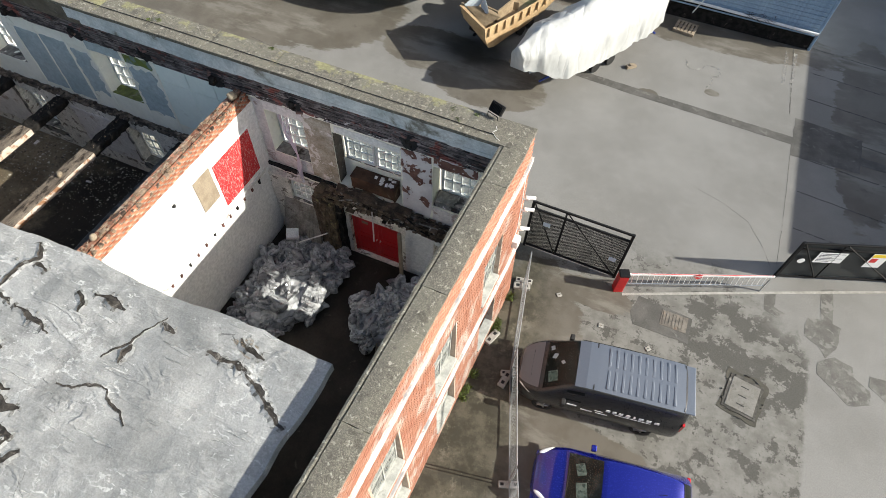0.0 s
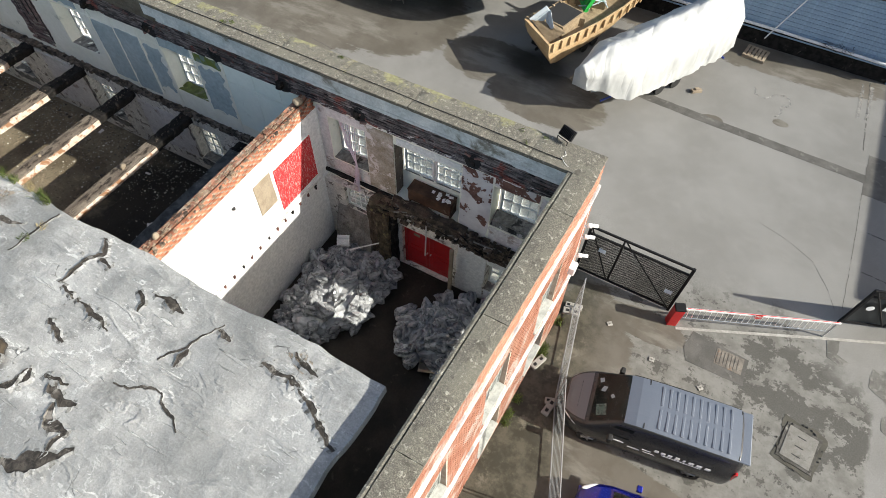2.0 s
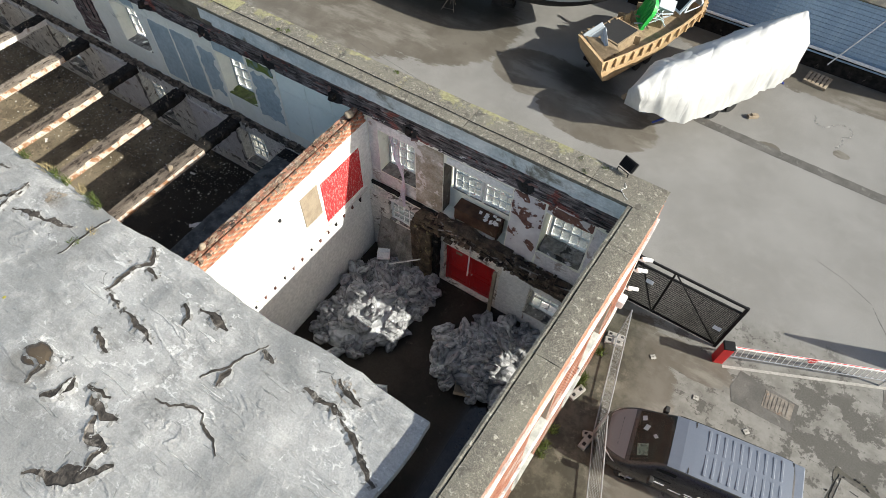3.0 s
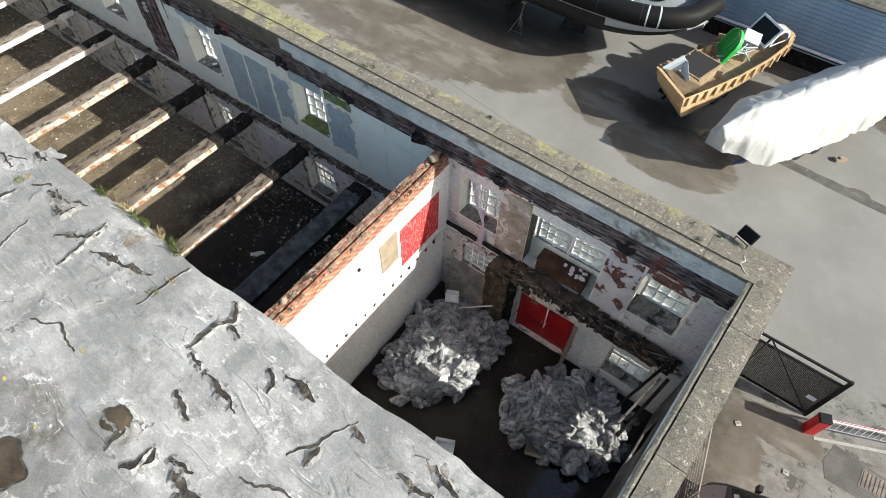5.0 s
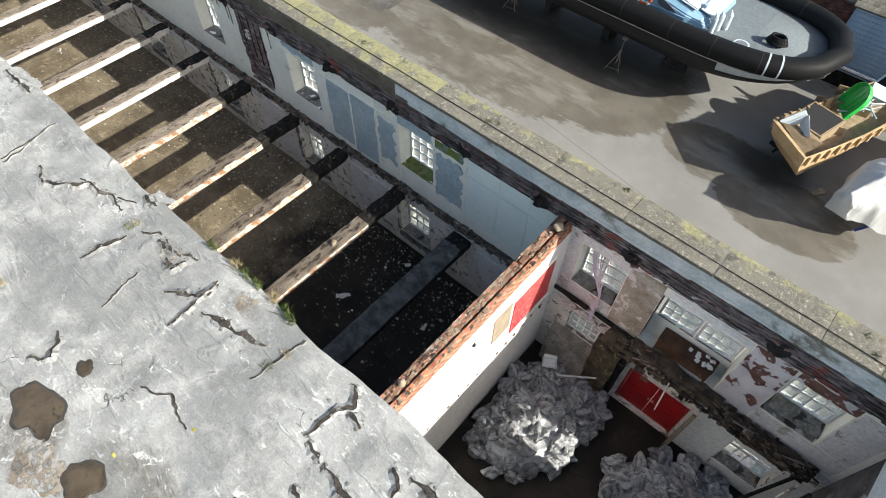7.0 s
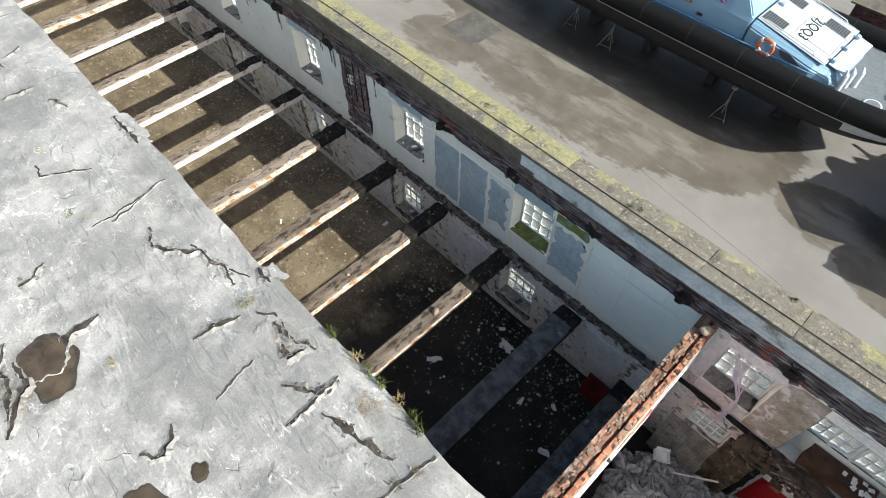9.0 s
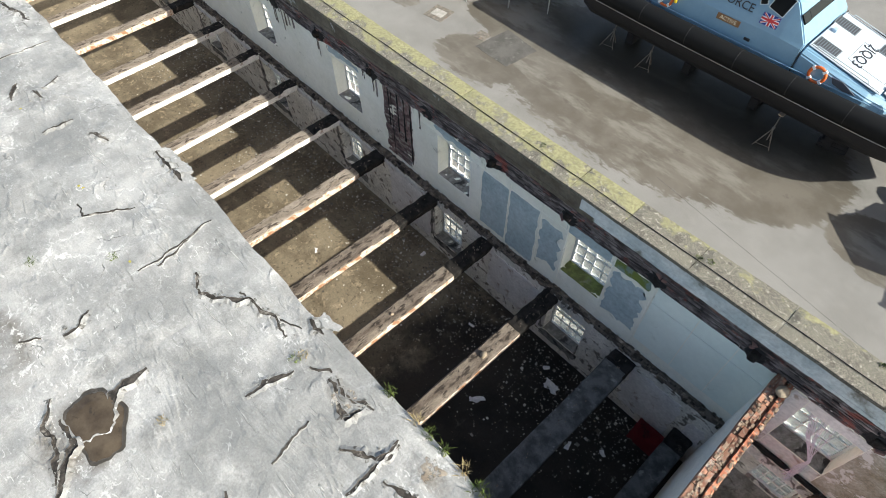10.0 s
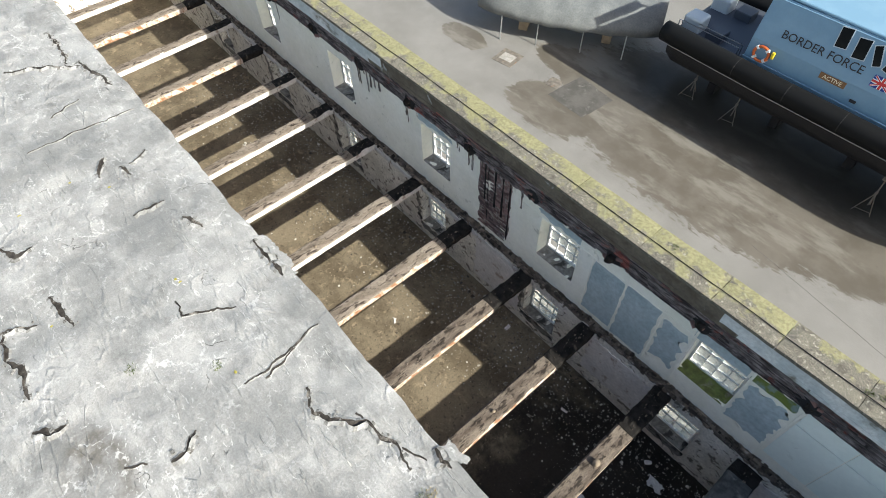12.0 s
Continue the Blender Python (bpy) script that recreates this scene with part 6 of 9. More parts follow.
def mesh_fence(a, b, z1=2.0):
    a, b = Vector(a), Vector(b)
    L = (b - a).length
    g = thing("mesh_fence_panel", a, math.degrees(math.atan2(b.y - a.y, b.x - a.x)), "galvanised steel mesh site fence panel in concrete feet", "fence", "site fence panels")
    bm = bmesh.new()
    for p, q in (((0.05, 0, 0.12), (0.05, 0, z1)), ((L - 0.05, 0, 0.12), (L - 0.05, 0, z1)), ((0.05, 0, z1), (L - 0.05, 0, z1)), ((0.05, 0, 0.2), (L - 0.05, 0, 0.2))):
        tube(bm, p, q, 0.02, 6)
    part("tube_frame", bm, M["galv_dull"], g)
    bm = bmesh.new()
    for i in range(1, int(L / 0.09)):
        tube(bm, (0.05 + i * 0.09, 0, 0.2), (0.05 + i * 0.09, 0, z1), 0.0022, 3, caps=False)
    for k in range(1, 8):
        tube(bm, (0.05, 0, 0.2 + k * 0.22), (L - 0.05, 0, 0.2 + k * 0.22), 0.003, 3, caps=False)
    part("wire_mesh", bm, M["galv_dull"], g)
    ft = part("foot", blk(-0.1, 0.1, -0.3, 0.3, 0.0, 0.13, 0.02, 2), M["concrete_foot"], g)
    for y in (-0.2, 0.2):
        part("socket", blk(-0.04, 0.04, y - 0.05, y + 0.05, 0.131, 0.135), M["dark"], ft)
    return g


mesh_fence((1.25, 1.35, 0), (1.98, -2.25, 0))
mesh_fence((1.98, -2.25, 0), (3.12, -5.55, 0))
mesh_fence((3.12, -5.55, 0), (4.4, -8.8, 0))
for n, (x, y, t) in enumerate([(1.25, 1.1, 15), (0.98, -1.25, 70), (1.9, -2.5, 80)]):
    b = thing("concrete_block", (x, y, 0), t, "loose hollow concrete block beside the wall", "block", "loose blocks")
    part("block", blk(-0.3, 0.3, -0.12, 0.12, 0, 0.14, 0.015), M["concrete_foot"], b)
    for s in (-0.15, 0.15):
        part("socket", blk(s - 0.06, s + 0.06, -0.05, 0.05, 0.141, 0.145), M["dark"], b)

# ---- end wall trims, cameras ----
M["weathered_band"] = surf("weathered_painted_band", (0.52, 0.47, 0.43), (0.70, 0.68, 0.66), (0.30, 0.30, 0.31), (0.50, 0.60), s1=1.1, s2=20, relief=0.4, stain_scale=1.3, grain=0.6)
for z0, z1, d in ((6.48, 6.70, 0.07), (2.78, 2.98, 0.07)):
    tagged(part("string_course", skewed(blk(X_END - 0.05, X_END + d, -13.0, 0.0, z0, z1, 0.012)), M["weathered_band"]), "weathered white-painted string course round the brick wall", "trim", kind="structure")
    tagged(part("string_course", blk(X_END - 0.05 + BATTER * (7.6 - z0), X_END + d + BATTER * (7.6 - z0), 0.002, Y_OUT + 0.05, z0, z1, 0.012), M["weathered_band"]), "weathered white-painted string course round the brick corner", "trim", kind="structure")
M["boarding"] = surf("weathered_pale_boarding", (0.33, 0.335, 0.31), (0.45, 0.45, 0.42), (0.24, 0.245, 0.23), (0.55, 0.66), s1=2, s2=12, relief=0.2)
for y in END_WINDOWS:
    for z0, z1 in ((3.5, 5.55), (0.65, 2.35)):
        WINDOW_COUNT[0] += 1
        w = thing(f"window_{WINDOW_COUNT[0]}", at_end(0.42, y, z0), math.degrees(-math.atan(SKEW)), "weathered window with a deep pale sill in the brick end wall", "window", kind="structure")
        part("window_sill", blk(-0.05, 0.26, -0.615, 0.615, -0.03, 0.05, 0.012), M["boarding"], w, "pale weathered sill")
        if z0 < 3 and y > -2:
            continue
        if z0 > 3:
            for k in (-0.31, 0.31):
                for j in (0, 1):
                    pane = part("pane", blk(0.02, 0.026, k - 0.27, k + 0.27, 0.1 + j * 0.97, 1.0 + j * 0.97), M["pane"], w)
                    pane.visible_shadow = False
            bm = bmesh.new()
            for y0, y1, a, b in ((-0.615, -0.56, 0.052, 2.04), (0.56, 0.615, 0.052, 2.04), (-0.56, 0.56, 0.052, 0.1), (-0.56, 0.56, 1.98, 2.04)):
                box(bm, 0.0, 0.05, y0, y1, a, b)
            part("window_frame", bm, M["boarding"], w)
            part("glazing_bar", blk(0.0, 0.045, -0.02, 0.02, 0.1, 1.98), M["boarding"], w)
            part("glazing_bar", blk(0.0, 0.045, -0.56, 0.56, 1.01, 1.06), M["boarding"], w)
        else:
            part("boarding", blk(-0.06, -0.01, -0.615, 0.615, 0.055, z1 - z0 - 0.004), M["boarding"], w, "pale weathered boarding")
            for k in (-0.2, 0.2):
                part("batten", blk(-0.009, 0.012, k - 0.035, k + 0.035, 0.06, z1 - z0 - 0.02, 0.004), M["boarding"], w)
for n, (y, z) in enumerate([(0.55, 5.35), (0.62, 4.75), (0.45, 4.05)]):
    c = thing("security_camera", at_end(X_END, y, z), 0, "white bullet security camera on the brick corner", "security camera", "security cameras")
    part("bracket", pipe([(0, 0, 0), (0.14, 0, 0.0), (0.2, 0.0, 0.05)], 0.03), M["white_plastic"], c)
    bm = bmesh.new()
    tube(bm, (0.1, 0.02, 0.06), (0.36, 0.14, 0.02), 0.055, 12)
    part("housing", bm, M["white_plastic"], c)
jb = thing("junction_box", at_end(X_END + 0.07, 0.2, 3.75), 0, "white junction box on the brick corner", "junction box")
part("case", blk(-0.08, 0.12, -0.16, 0.16, -0.16, 0.16, 0.02, 2), M["white_plastic"], jb)
part("lid", blk(0.121, 0.135, -0.14, 0.14, -0.14, 0.14, 0.004), M["white_plastic"], jb)
cable("cable", [at_end(X_END + 0.02, *p) for p in ((0.5, 6.4), (0.5, 5.4), (0.45, 4.1), (0.22, 3.9))], 0.015, M["white_plastic"], "white cable clipped to the brick corner")


# ---- blue shed at the yard's far side ----
M["clad_blue"] = surf("blue_painted_boards", (0.24, 0.34, 0.46), (0.30, 0.41, 0.53), (0.36, 0.45, 0.53), (0.60, 0.72), s1=0.8, s2=10, rough=(0.3, 0.5), relief=0.1)
M["tile_dark"] = surf("mossy_roof_tile", (0.10, 0.095, 0.085), (0.17, 0.155, 0.13), (0.15, 0.15, 0.08), (0.55, 0.68), s1=3, s2=20, relief=0.5, vary=0.25)
shed = thing("shed", (0, 20.5, 0), 0, "long blue weatherboarded shed with a tiled roof", "shed")
part("wall", blk(-6.35, 10.0, 0.06, 3.5, 0.0, 3.75), M["clad_blue"], shed)
me = mesh_of("board", blk(-6.37, 10.02, 0.0, 0.055, 0.0, 0.205, 0.006, 1, pose(0, 0, 0, 4, 0, 0)), M["clad_blue"])
for k in range(13):
    ob = new("board", me)
    ob.parent = shed
    ob.location = (0, 0, 0.98 + k * 0.215)
part("plinth", blk(-6.3, 9.95, 0.03, 0.058, 0.0, 0.98), M["char"], shed)
part("corner_post", blk(9.96, 10.08, -0.06, 0.06, 0.0, 3.78, 0.01), M["clad_blue"], shed)
gut = part("pipe", pipe([(-6, -0.16, 1.08), (4.0, -0.16, 1.1), (10.0, -0.2, 1.02)], 0.07, 10), M["white_trim"], shed, "white pipe along the base")
part("pipe", pipe([(-6, -0.1, 0.9), (9.9, -0.12, 0.86)], 0.04, 8), M["clad_blue"], shed)
part("leaning_pole", pipe([(4.0, -0.3, 0.6), (5.2, -0.08, 3.7)], 0.035, 8), M["white_trim"], shed)
bm = bmesh.new()
for n in range(60):
    p = Vector((7.2 + rnd(-0.7, 0.7), -0.22 + rnd(-0.1, 0.05), 1.1 + rnd(-0.15, 0.2)))
    tube(bm, p, p + Vector((rnd(-0.3, 0.3), rnd(-0.1, 0.1), rnd(-0.15, 0.15))), 0.008, 4)
part("tangled_wire", bm, M["black_steel"], shed)
rt = part("roof", blk(-6.5, 10.2, -0.15, 4.0, -0.05, 0.02, 0, 1, pose(0, 0, 3.82, 22, 0, 0)), M["tile_dark"], shed, "mossy tiled roof")
me = mesh_of("tile", blk(0.0, 0.24, 0.0, 0.26, 0.0, 0.025, 0, 1, pose(0, 0, 0, 5, 0, 0)), M["tile_dark"])
for j in range(7):
    for i in range(42):
        ob = new("tile", me)
        ob.parent = rt
        ob.matrix_basis = pose(0, 0, 3.82, 22, 0, 0) @ pose(-6.48 + i * 0.25 + (0.12 if j % 2 else 0), -0.15 + j * 0.22, 0.02)
annex = thing("brick_annex", (-9.4, 20.9, 0), 0, "dark red brick annex beside the blue shed", "building")
part("wall", blk(-3.0, 3.0, 0.0, 3.5, 0.0, 3.7), M["brick_sooty"], annex)
bx = []
for k in range(46):
    for i in range(26):
        x = -3.0 + i * 0.23 + (0.115 if k % 2 else 0)
        bx.append((x, min(3.0, x + 0.215), -0.012, 0.0, 0.05 + k * 0.079, 0.05 + k * 0.079 + 0.067))
rows_of_boxes("brickwork", bx, M["brick_sooty"], annex)
part("roof", blk(-3.2, 3.02, -0.2, 4.5, 0.0, 0.08, 0, 1, pose(0, 0, 3.72, 20, 0, 0)), M["tile_dark"], annex)
pal = thing("pallet", (3.95, 19.55, 0.0), -8, "weathered wooden pallet leaning on the ground", "pallet")
for k in range(6):
    part("slat", blk(-0.55 + k * 0.19, -0.41 + k * 0.19, -0.5, 0.5, 0.12, 0.142, 0.003), M["board"], pal)
for y in (-0.45, 0.0, 0.45):
    part("bearer", blk(-0.55, 0.54, y - 0.05, y + 0.05, 0.0, 0.118), M["board"], pal)
tagged(part("wall_yard", wall_mesh(9.0, 60.0, 0.0, 7.4, 22.0, 22.4, axis="y"), M["brick_sooty"]), "tall brick wall closing the yard", "wall", kind="structure")


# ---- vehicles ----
# one van: dark sides, roof paled for skylight, bonnet paled for sun glare
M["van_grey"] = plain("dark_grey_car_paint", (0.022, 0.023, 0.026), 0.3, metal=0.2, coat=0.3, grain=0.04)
M["van_roof_lit"] = plain("lit_grey_van_roof", (0.135, 0.155, 0.19), 0.4, metal=0.3, coat=0.3, grain=0.06)
M["van_bonnet_glare"] = plain("glare_paled_bonnet", (0.145, 0.144, 0.148), 0.5, coat=0.05, grain=0.06)
M["car_blue"] = plain("deep_blue_car_paint", (0.006, 0.012, 0.24), 0.25, metal=0.45, coat=1.0, grain=0.04)
M["car_glass"] = plain("dark_car_glass", (0.010, 0.012, 0.013), 0.1, grain=0.0)
M["car_glass"].node_tree.nodes["Principled BSDF"].inputs["Specular IOR Level"].default_value = 0.12
M["tyre"] = plain("black_rubber", (0.014, 0.014, 0.014), 0.8)
M["alloy"] = plain("alloy_rim", (0.45, 0.45, 0.46), 0.3, metal=0.9)
M["lamp_clear"] = plain("clear_lamp", (0.70, 0.72, 0.75), 0.08, coat=1.0)
M["lamp_red"] = plain("red_lamp", (0.45, 0.01, 0.01), 0.12, coat=1.0)


def section_at(sections, x):
    """The body section at x, on a smooth curve through the given ones."""
    i = max(0, min(len(sections) - 2, sum(1 for c in sections[1:-1] if c[0] <= x)))
    p1, p2 = sections[i], sections[i + 1]
    p0, p3 = sections[max(0, i - 1)], sections[min(len(sections) - 1, i + 2)]
    f = (x - p1[0]) / (p2[0] - p1[0])
    out = [x]
    for k in range(1, 6):
        m1 = (p2[k] - p0[k]) / (p2[0] - p0[0]) * (p2[0] - p1[0])
        m2 = (p3[k] - p1[k]) / (p3[0] - p1[0]) * (p2[0] - p1[0])
        out.append((2 * f ** 3 - 3 * f ** 2 + 1) * p1[k] + (f ** 3 - 2 * f ** 2 + f) * m1 + (3 * f ** 2 - 2 * f ** 3) * p2[k] + (f ** 3 - f ** 2) * m2)
    return out


def body_loft(sections):
    """Car body: smooth rings over (x, half width, sill z, waist z, roof z, roof half width)."""
    bm = bmesh.new()
    rings = []
    xs = sorted({round(c[0], 4) for c in sections} | {sections[0][0] + (sections[-1][0] - sections[0][0]) * i / 56 for i in range(1, 56)})
    for x in xs:
        _, w, z0, zw, zt, wt = section_at(sections, x)
        half = [(w * 0.80, z0), (w * 0.95, z0 + 0.05), (w * 0.99, z0 + 0.14), (w * 1.005, (z0 + zw) / 2), (w * 0.995, zw - 0.06), (w * 0.975, zw), (wt + (w - wt) * 0.62, zw + (zt - zw) * 0.36), (wt + (w - wt) * 0.22, zw + (zt - zw) * 0.74),
                (wt * 1.0, zt - 0.055 * min(1, (zt - zw) * 3)), (wt * 0.94, zt - 0.02), (wt * 0.8, zt - 0.002), (wt * 0.45, zt + 0.012)]
        rings.append([(x, -y, z) for y, z in half] + [(x, y, z) for y, z in half[::-1]])
    loft(bm, rings)
    bmesh.ops.recalc_face_normals(bm, faces=bm.faces[:])
    return bm


def surface_patch(sections, i0, i1, a0, a1, lift, side=0):
    """A skin lying just off the body between two sections: over the top (side 0) or on one side."""
    def pt(c, f):
        x, w, z0, zw, zt, wt = c
        if side == 0:
            q = abs(f)
            drop = 0.012 - 0.014 * max(0, q - 0.45) / 0.35 if q < 0.8 else -0.002 - 0.018 * (q - 0.8) / 0.14 if q < 0.94 else -0.02
            return Vector((x, wt * f, zt + drop + lift))
        y = (wt + (w - wt) * 0.22) * f + w * 0.975 * (1 - f)
        return Vector((x, side * (y + lift), zw + (zt - zw) * 0.74 * f))
    bm = bmesh.new()
    n, steps = 12, 10
    x0, x1 = sections[i0][0], sections[i1][0]
    rows = [[bm.verts.new(pt(section_at(sections, x0 + (x1 - x0) * k / steps), a0 + (a1 - a0) * i / n)) for i in range(n + 1)] for k in range(steps + 1)]
    for r, q in zip(rows, rows[1:]):
        for i in range(n):
            bm.faces.new((r[i], r[i + 1], q[i + 1], q[i]))
    bmesh.ops.recalc_face_normals(bm, faces=bm.faces[:])
    return bm


def dash_sheet(sections, x, y, turn, w):
    """A small flat sheet lying behind a windscreen."""
    bm = bmesh.new()
    m = pose(x, y, 0, 0, 0, turn)
    rows = []
    for i in range(4):
        row = []
        for j in range(4):
            q = m @ Vector((w * (i / 3 - 0.5) * 0.7, w * (j / 3 - 0.5), 0))
            row.append(bm.verts.new((q.x, q.y, section_at(sections, q.x)[4] + 0.028)))
        rows.append(row)
    for r, q in zip(rows, rows[1:]):
        for j in range(3):
            bm.faces.new((r[j], r[j + 1], q[j + 1], q[j]))
    bmesh.ops.recalc_face_normals(bm, faces=bm.faces[:])
    bmesh.ops.solidify(bm, geom=bm.faces[:], thickness=0.004)
    return bm


def screen_material():
    m, nt, p = tree("car_windscreen")
    nt.nodes.remove(p)
    clear = node(nt, "ShaderNodeBsdfTransparent", Color=(0.78, 0.84, 0.82, 1))
    shine = node(nt, "ShaderNodeBsdfGlossy", Color=(1, 1, 1, 1), Roughness=0.04)
    out = node(nt, "ShaderNodeMixShader", _0=0.018, _1=clear.outputs[0], _2=shine.outputs[0])
    nt.links.new(out.outputs[0], nt.nodes["Material Output"].inputs["Surface"])
    return m


M["screen_glass"] = screen_material()
M["dash"] = surf("dark_cab_trim", (0.008, 0.009, 0.009), (0.018, 0.02, 0.019), (0.04, 0.046, 0.043), (0.56, 0.62), s1=3, s2=12, relief=0.2, stain_scale=3)
M["teal_net"] = surf("dusty_green_sheet", (0.16, 0.22, 0.20), (0.24, 0.30, 0.28), (0.07, 0.10, 0.09), (0.5, 0.58), s1=5, s2=24, relief=0.1, stain_scale=9)


def lens(at, size, turn):
    """A rounded lamp glass."""
    bm = bmesh.new()
    bmesh.ops.create_uvsphere(bm, u_segments=16, v_segments=10, radius=1)
    m = pose(*at, 0, 0, turn)
    for v in bm.verts:
        v.co = m @ Vector((v.co.x * size[0], v.co.y * size[1], v.co.z * size[2]))
    return bm


def wheel(parent, x, y, r):
    s = 1 if y > 0 else -1
    bm = bmesh.new()
    prof = [(r * 0.62, -0.10), (r * 0.93, -0.11), (r, -0.07), (r, 0.07), (r * 0.93, 0.11), (r * 0.62, 0.10)]
    loft(bm, [[(x + q * math.cos(a), y + o, r + q * math.sin(a)) for q, o in prof] for a in [2 * math.pi * i / 24 for i in range(25)]], closed=False, caps=(False, False))
    w = part("wheel", bm, M["tyre"], parent, smooth=True)
    bm = bmesh.new()
    tube(bm, (x, y - 0.07 * s, r), (x, y + 0.06 * s, r), r * 0.62, 20)
    for k in range(5):
        a = 2 * math.pi * k / 5
        tube(bm, (x, y + 0.08 * s, r), (x + r * 0.58 * math.cos(a), y + 0.08 * s, r + r * 0.58 * math.sin(a)), 0.035, 5)
    part("rim", bm, M["alloy"], w)


VAN = [(-2.55, 0.34, 0.36, 0.60, 0.74, 0.22), (-2.45, 0.64, 0.30, 0.70, 0.92, 0.50), (-2.18, 0.85, 0.26, 0.85, 1.07, 0.72), (-1.84, 0.945, 0.25, 0.98, 1.20, 0.83),
       (-1.72, 0.965, 0.25, 1.0, 1.24, 0.86), (-1.02, 0.97, 0.25, 1.08, 1.80, 0.78), (-0.86, 0.97, 0.25, 1.08, 1.88, 0.78), (-0.5, 0.975, 0.25, 1.1, 1.94, 0.79),
       (0.5, 0.975, 0.25, 1.1, 1.96, 0.80), (1.6, 0.975, 0.25, 1.1, 1.96, 0.80), (2.30, 0.97, 0.26, 1.1, 1.94, 0.79), (2.44, 0.95, 0.30, 1.1, 1.86, 0.76), (2.50, 0.92, 0.34, 1.05, 1.72, 0.74)]
van = thing("van", (4.66, -1.76, 0), 8.5, "dark grey panel van with a ribbed roof, parked", "van")
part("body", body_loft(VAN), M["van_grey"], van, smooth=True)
part("dashboard", surface_patch(VAN, 4, 6, -0.92, 0.92, 0.012), M["dash"], van, "dark cab behind the windscreen")
for n, (x, y, a, w, mat) in enumerate([(-1.60, 0.55, 12, 0.15, "sign_blue"), (-1.50, 0.26, -20, 0.17, "sign_blue"), (-1.48, -0.42, 8, 0.36, "teal_net"), (-1.26, 0.02, 30, 0.12, "sign_blue")]):
    part("dash_paper", dash_sheet(VAN, x, y, a, w), M[mat], van, "green netting parcel" if mat == "teal_net" else "paper lying behind the windscreen")
part("windscreen", surface_patch(VAN, 4, 6, -0.94, 0.94, 0.034), M["screen_glass"], van, "clear windscreen")
for s in (-1, 1):
    part("side_window", surface_patch(VAN, 5, 7, 0.12, 0.98, 0.006, s), M["car_glass"], van)
part("roof_panel", surface_patch(VAN, 6, 10, -0.97, 0.97, 0.016), M["van_roof_lit"], van, "ribbed roof panel paled for light from above")
part("bonnet", surface_patch(VAN, 1, 3, -0.96, 0.96, 0.014), M["van_bonnet_glare"], van)
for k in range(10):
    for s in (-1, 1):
        part("roof_rib", blk(0.02 + k * 0.215, 0.10 + k * 0.215, min(s * 0.06, s * 0.66), max(s * 0.06, s * 0.66), 1.962, 1.998, 0.015, 2), M["van_roof_lit"], van)
part("roof_seam", blk(-0.35, -0.31, -0.76, 0.76, 1.94, 1.962, 0.006), M["tyre"], van)
part("roof_spoiler", blk(2.30, 2.60, -0.76, 0.76, 1.86, 1.925, 0.025, 2), M["van_roof_lit"], van, "spoiler over the rear doors, paled like the roof")
part("spoiler_gap", blk(2.27, 2.295, -0.74, 0.74, 1.90, 1.955), M["tyre"], van)
for y in (-0.78, 0.78):
    part("roof_gutter", pipe([(-0.8, y, 1.905), (0.5, y * 1.02, 1.955), (2.25, y, 1.93)], 0.014, 5), M["tyre"], van)
for x in (-1.55, 1.5):
    for s in (-1, 1):
        wheel(van, x, s * 0.86, 0.34)
for s in (-1, 1):
    m = part("mirror", blk(-1.12, -0.98, min(s * 1.0, s * 1.2), max(s * 1.0, s * 1.2), 1.12, 1.38, 0.03, 2), M["tyre"], van)
    part("headlight", lens((-2.20, s * 0.72, 0.86), (0.27, 0.07, 0.10), s * 38), M["lamp_clear"], van, smooth=True)
    part("tail_light", blk(2.42, 2.50, min(s * 0.84, s * 0.94), max(s * 0.84, s * 0.94), 0.9, 1.4, 0.01), M["lamp_red"], van)
part("front_bumper", blk(-2.54, -2.3, -0.52, 0.52, 0.26, 0.5, 0.05, 2), M["tyre"], van)
part("grille", blk(-2.56, -2.42, -0.32, 0.32, 0.60, 0.70, 0.01), M["tyre"], van)
for n, (x0, x1, z0, z1) in enumerate([(0.25, 0.37, 1.12, 1.26), (0.44, 0.56, 1.12, 1.26), (0.63, 0.75, 1.12, 1.26), (0.84, 0.96, 1.10, 1.28), (1.06, 1.12, 1.12, 1.26), (1.22, 1.36, 1.12, 1.26), (1.44, 1.58, 1.12, 1.26), (1.68, 1.82, 1.12, 1.26), (0.5, 1.6, 1.03, 1.05), (-0.9, -0.6, 0.95, 1.02), (-0.45, -0.1, 0.82, 0.88), (-0.05, 0.2, 0.98, 1.02), (0.0, 0.35, 0.84, 0.87)]):
    part("side_mark", blk(x0, x1, -0.988, -0.976, z0, z1, 0.002), M["sign_white"], van, "pale lettering bar")
for k in range(7):
    part("bonnet_mark", blk(-2.12, -1.98, -0.42 + k * 0.13, -0.35 + k * 0.13, 1.095, 1.125, 0, 1, pose(0, 0, 0, 0, 0, 0)), M["tyre"], van, "dark lettering bar")

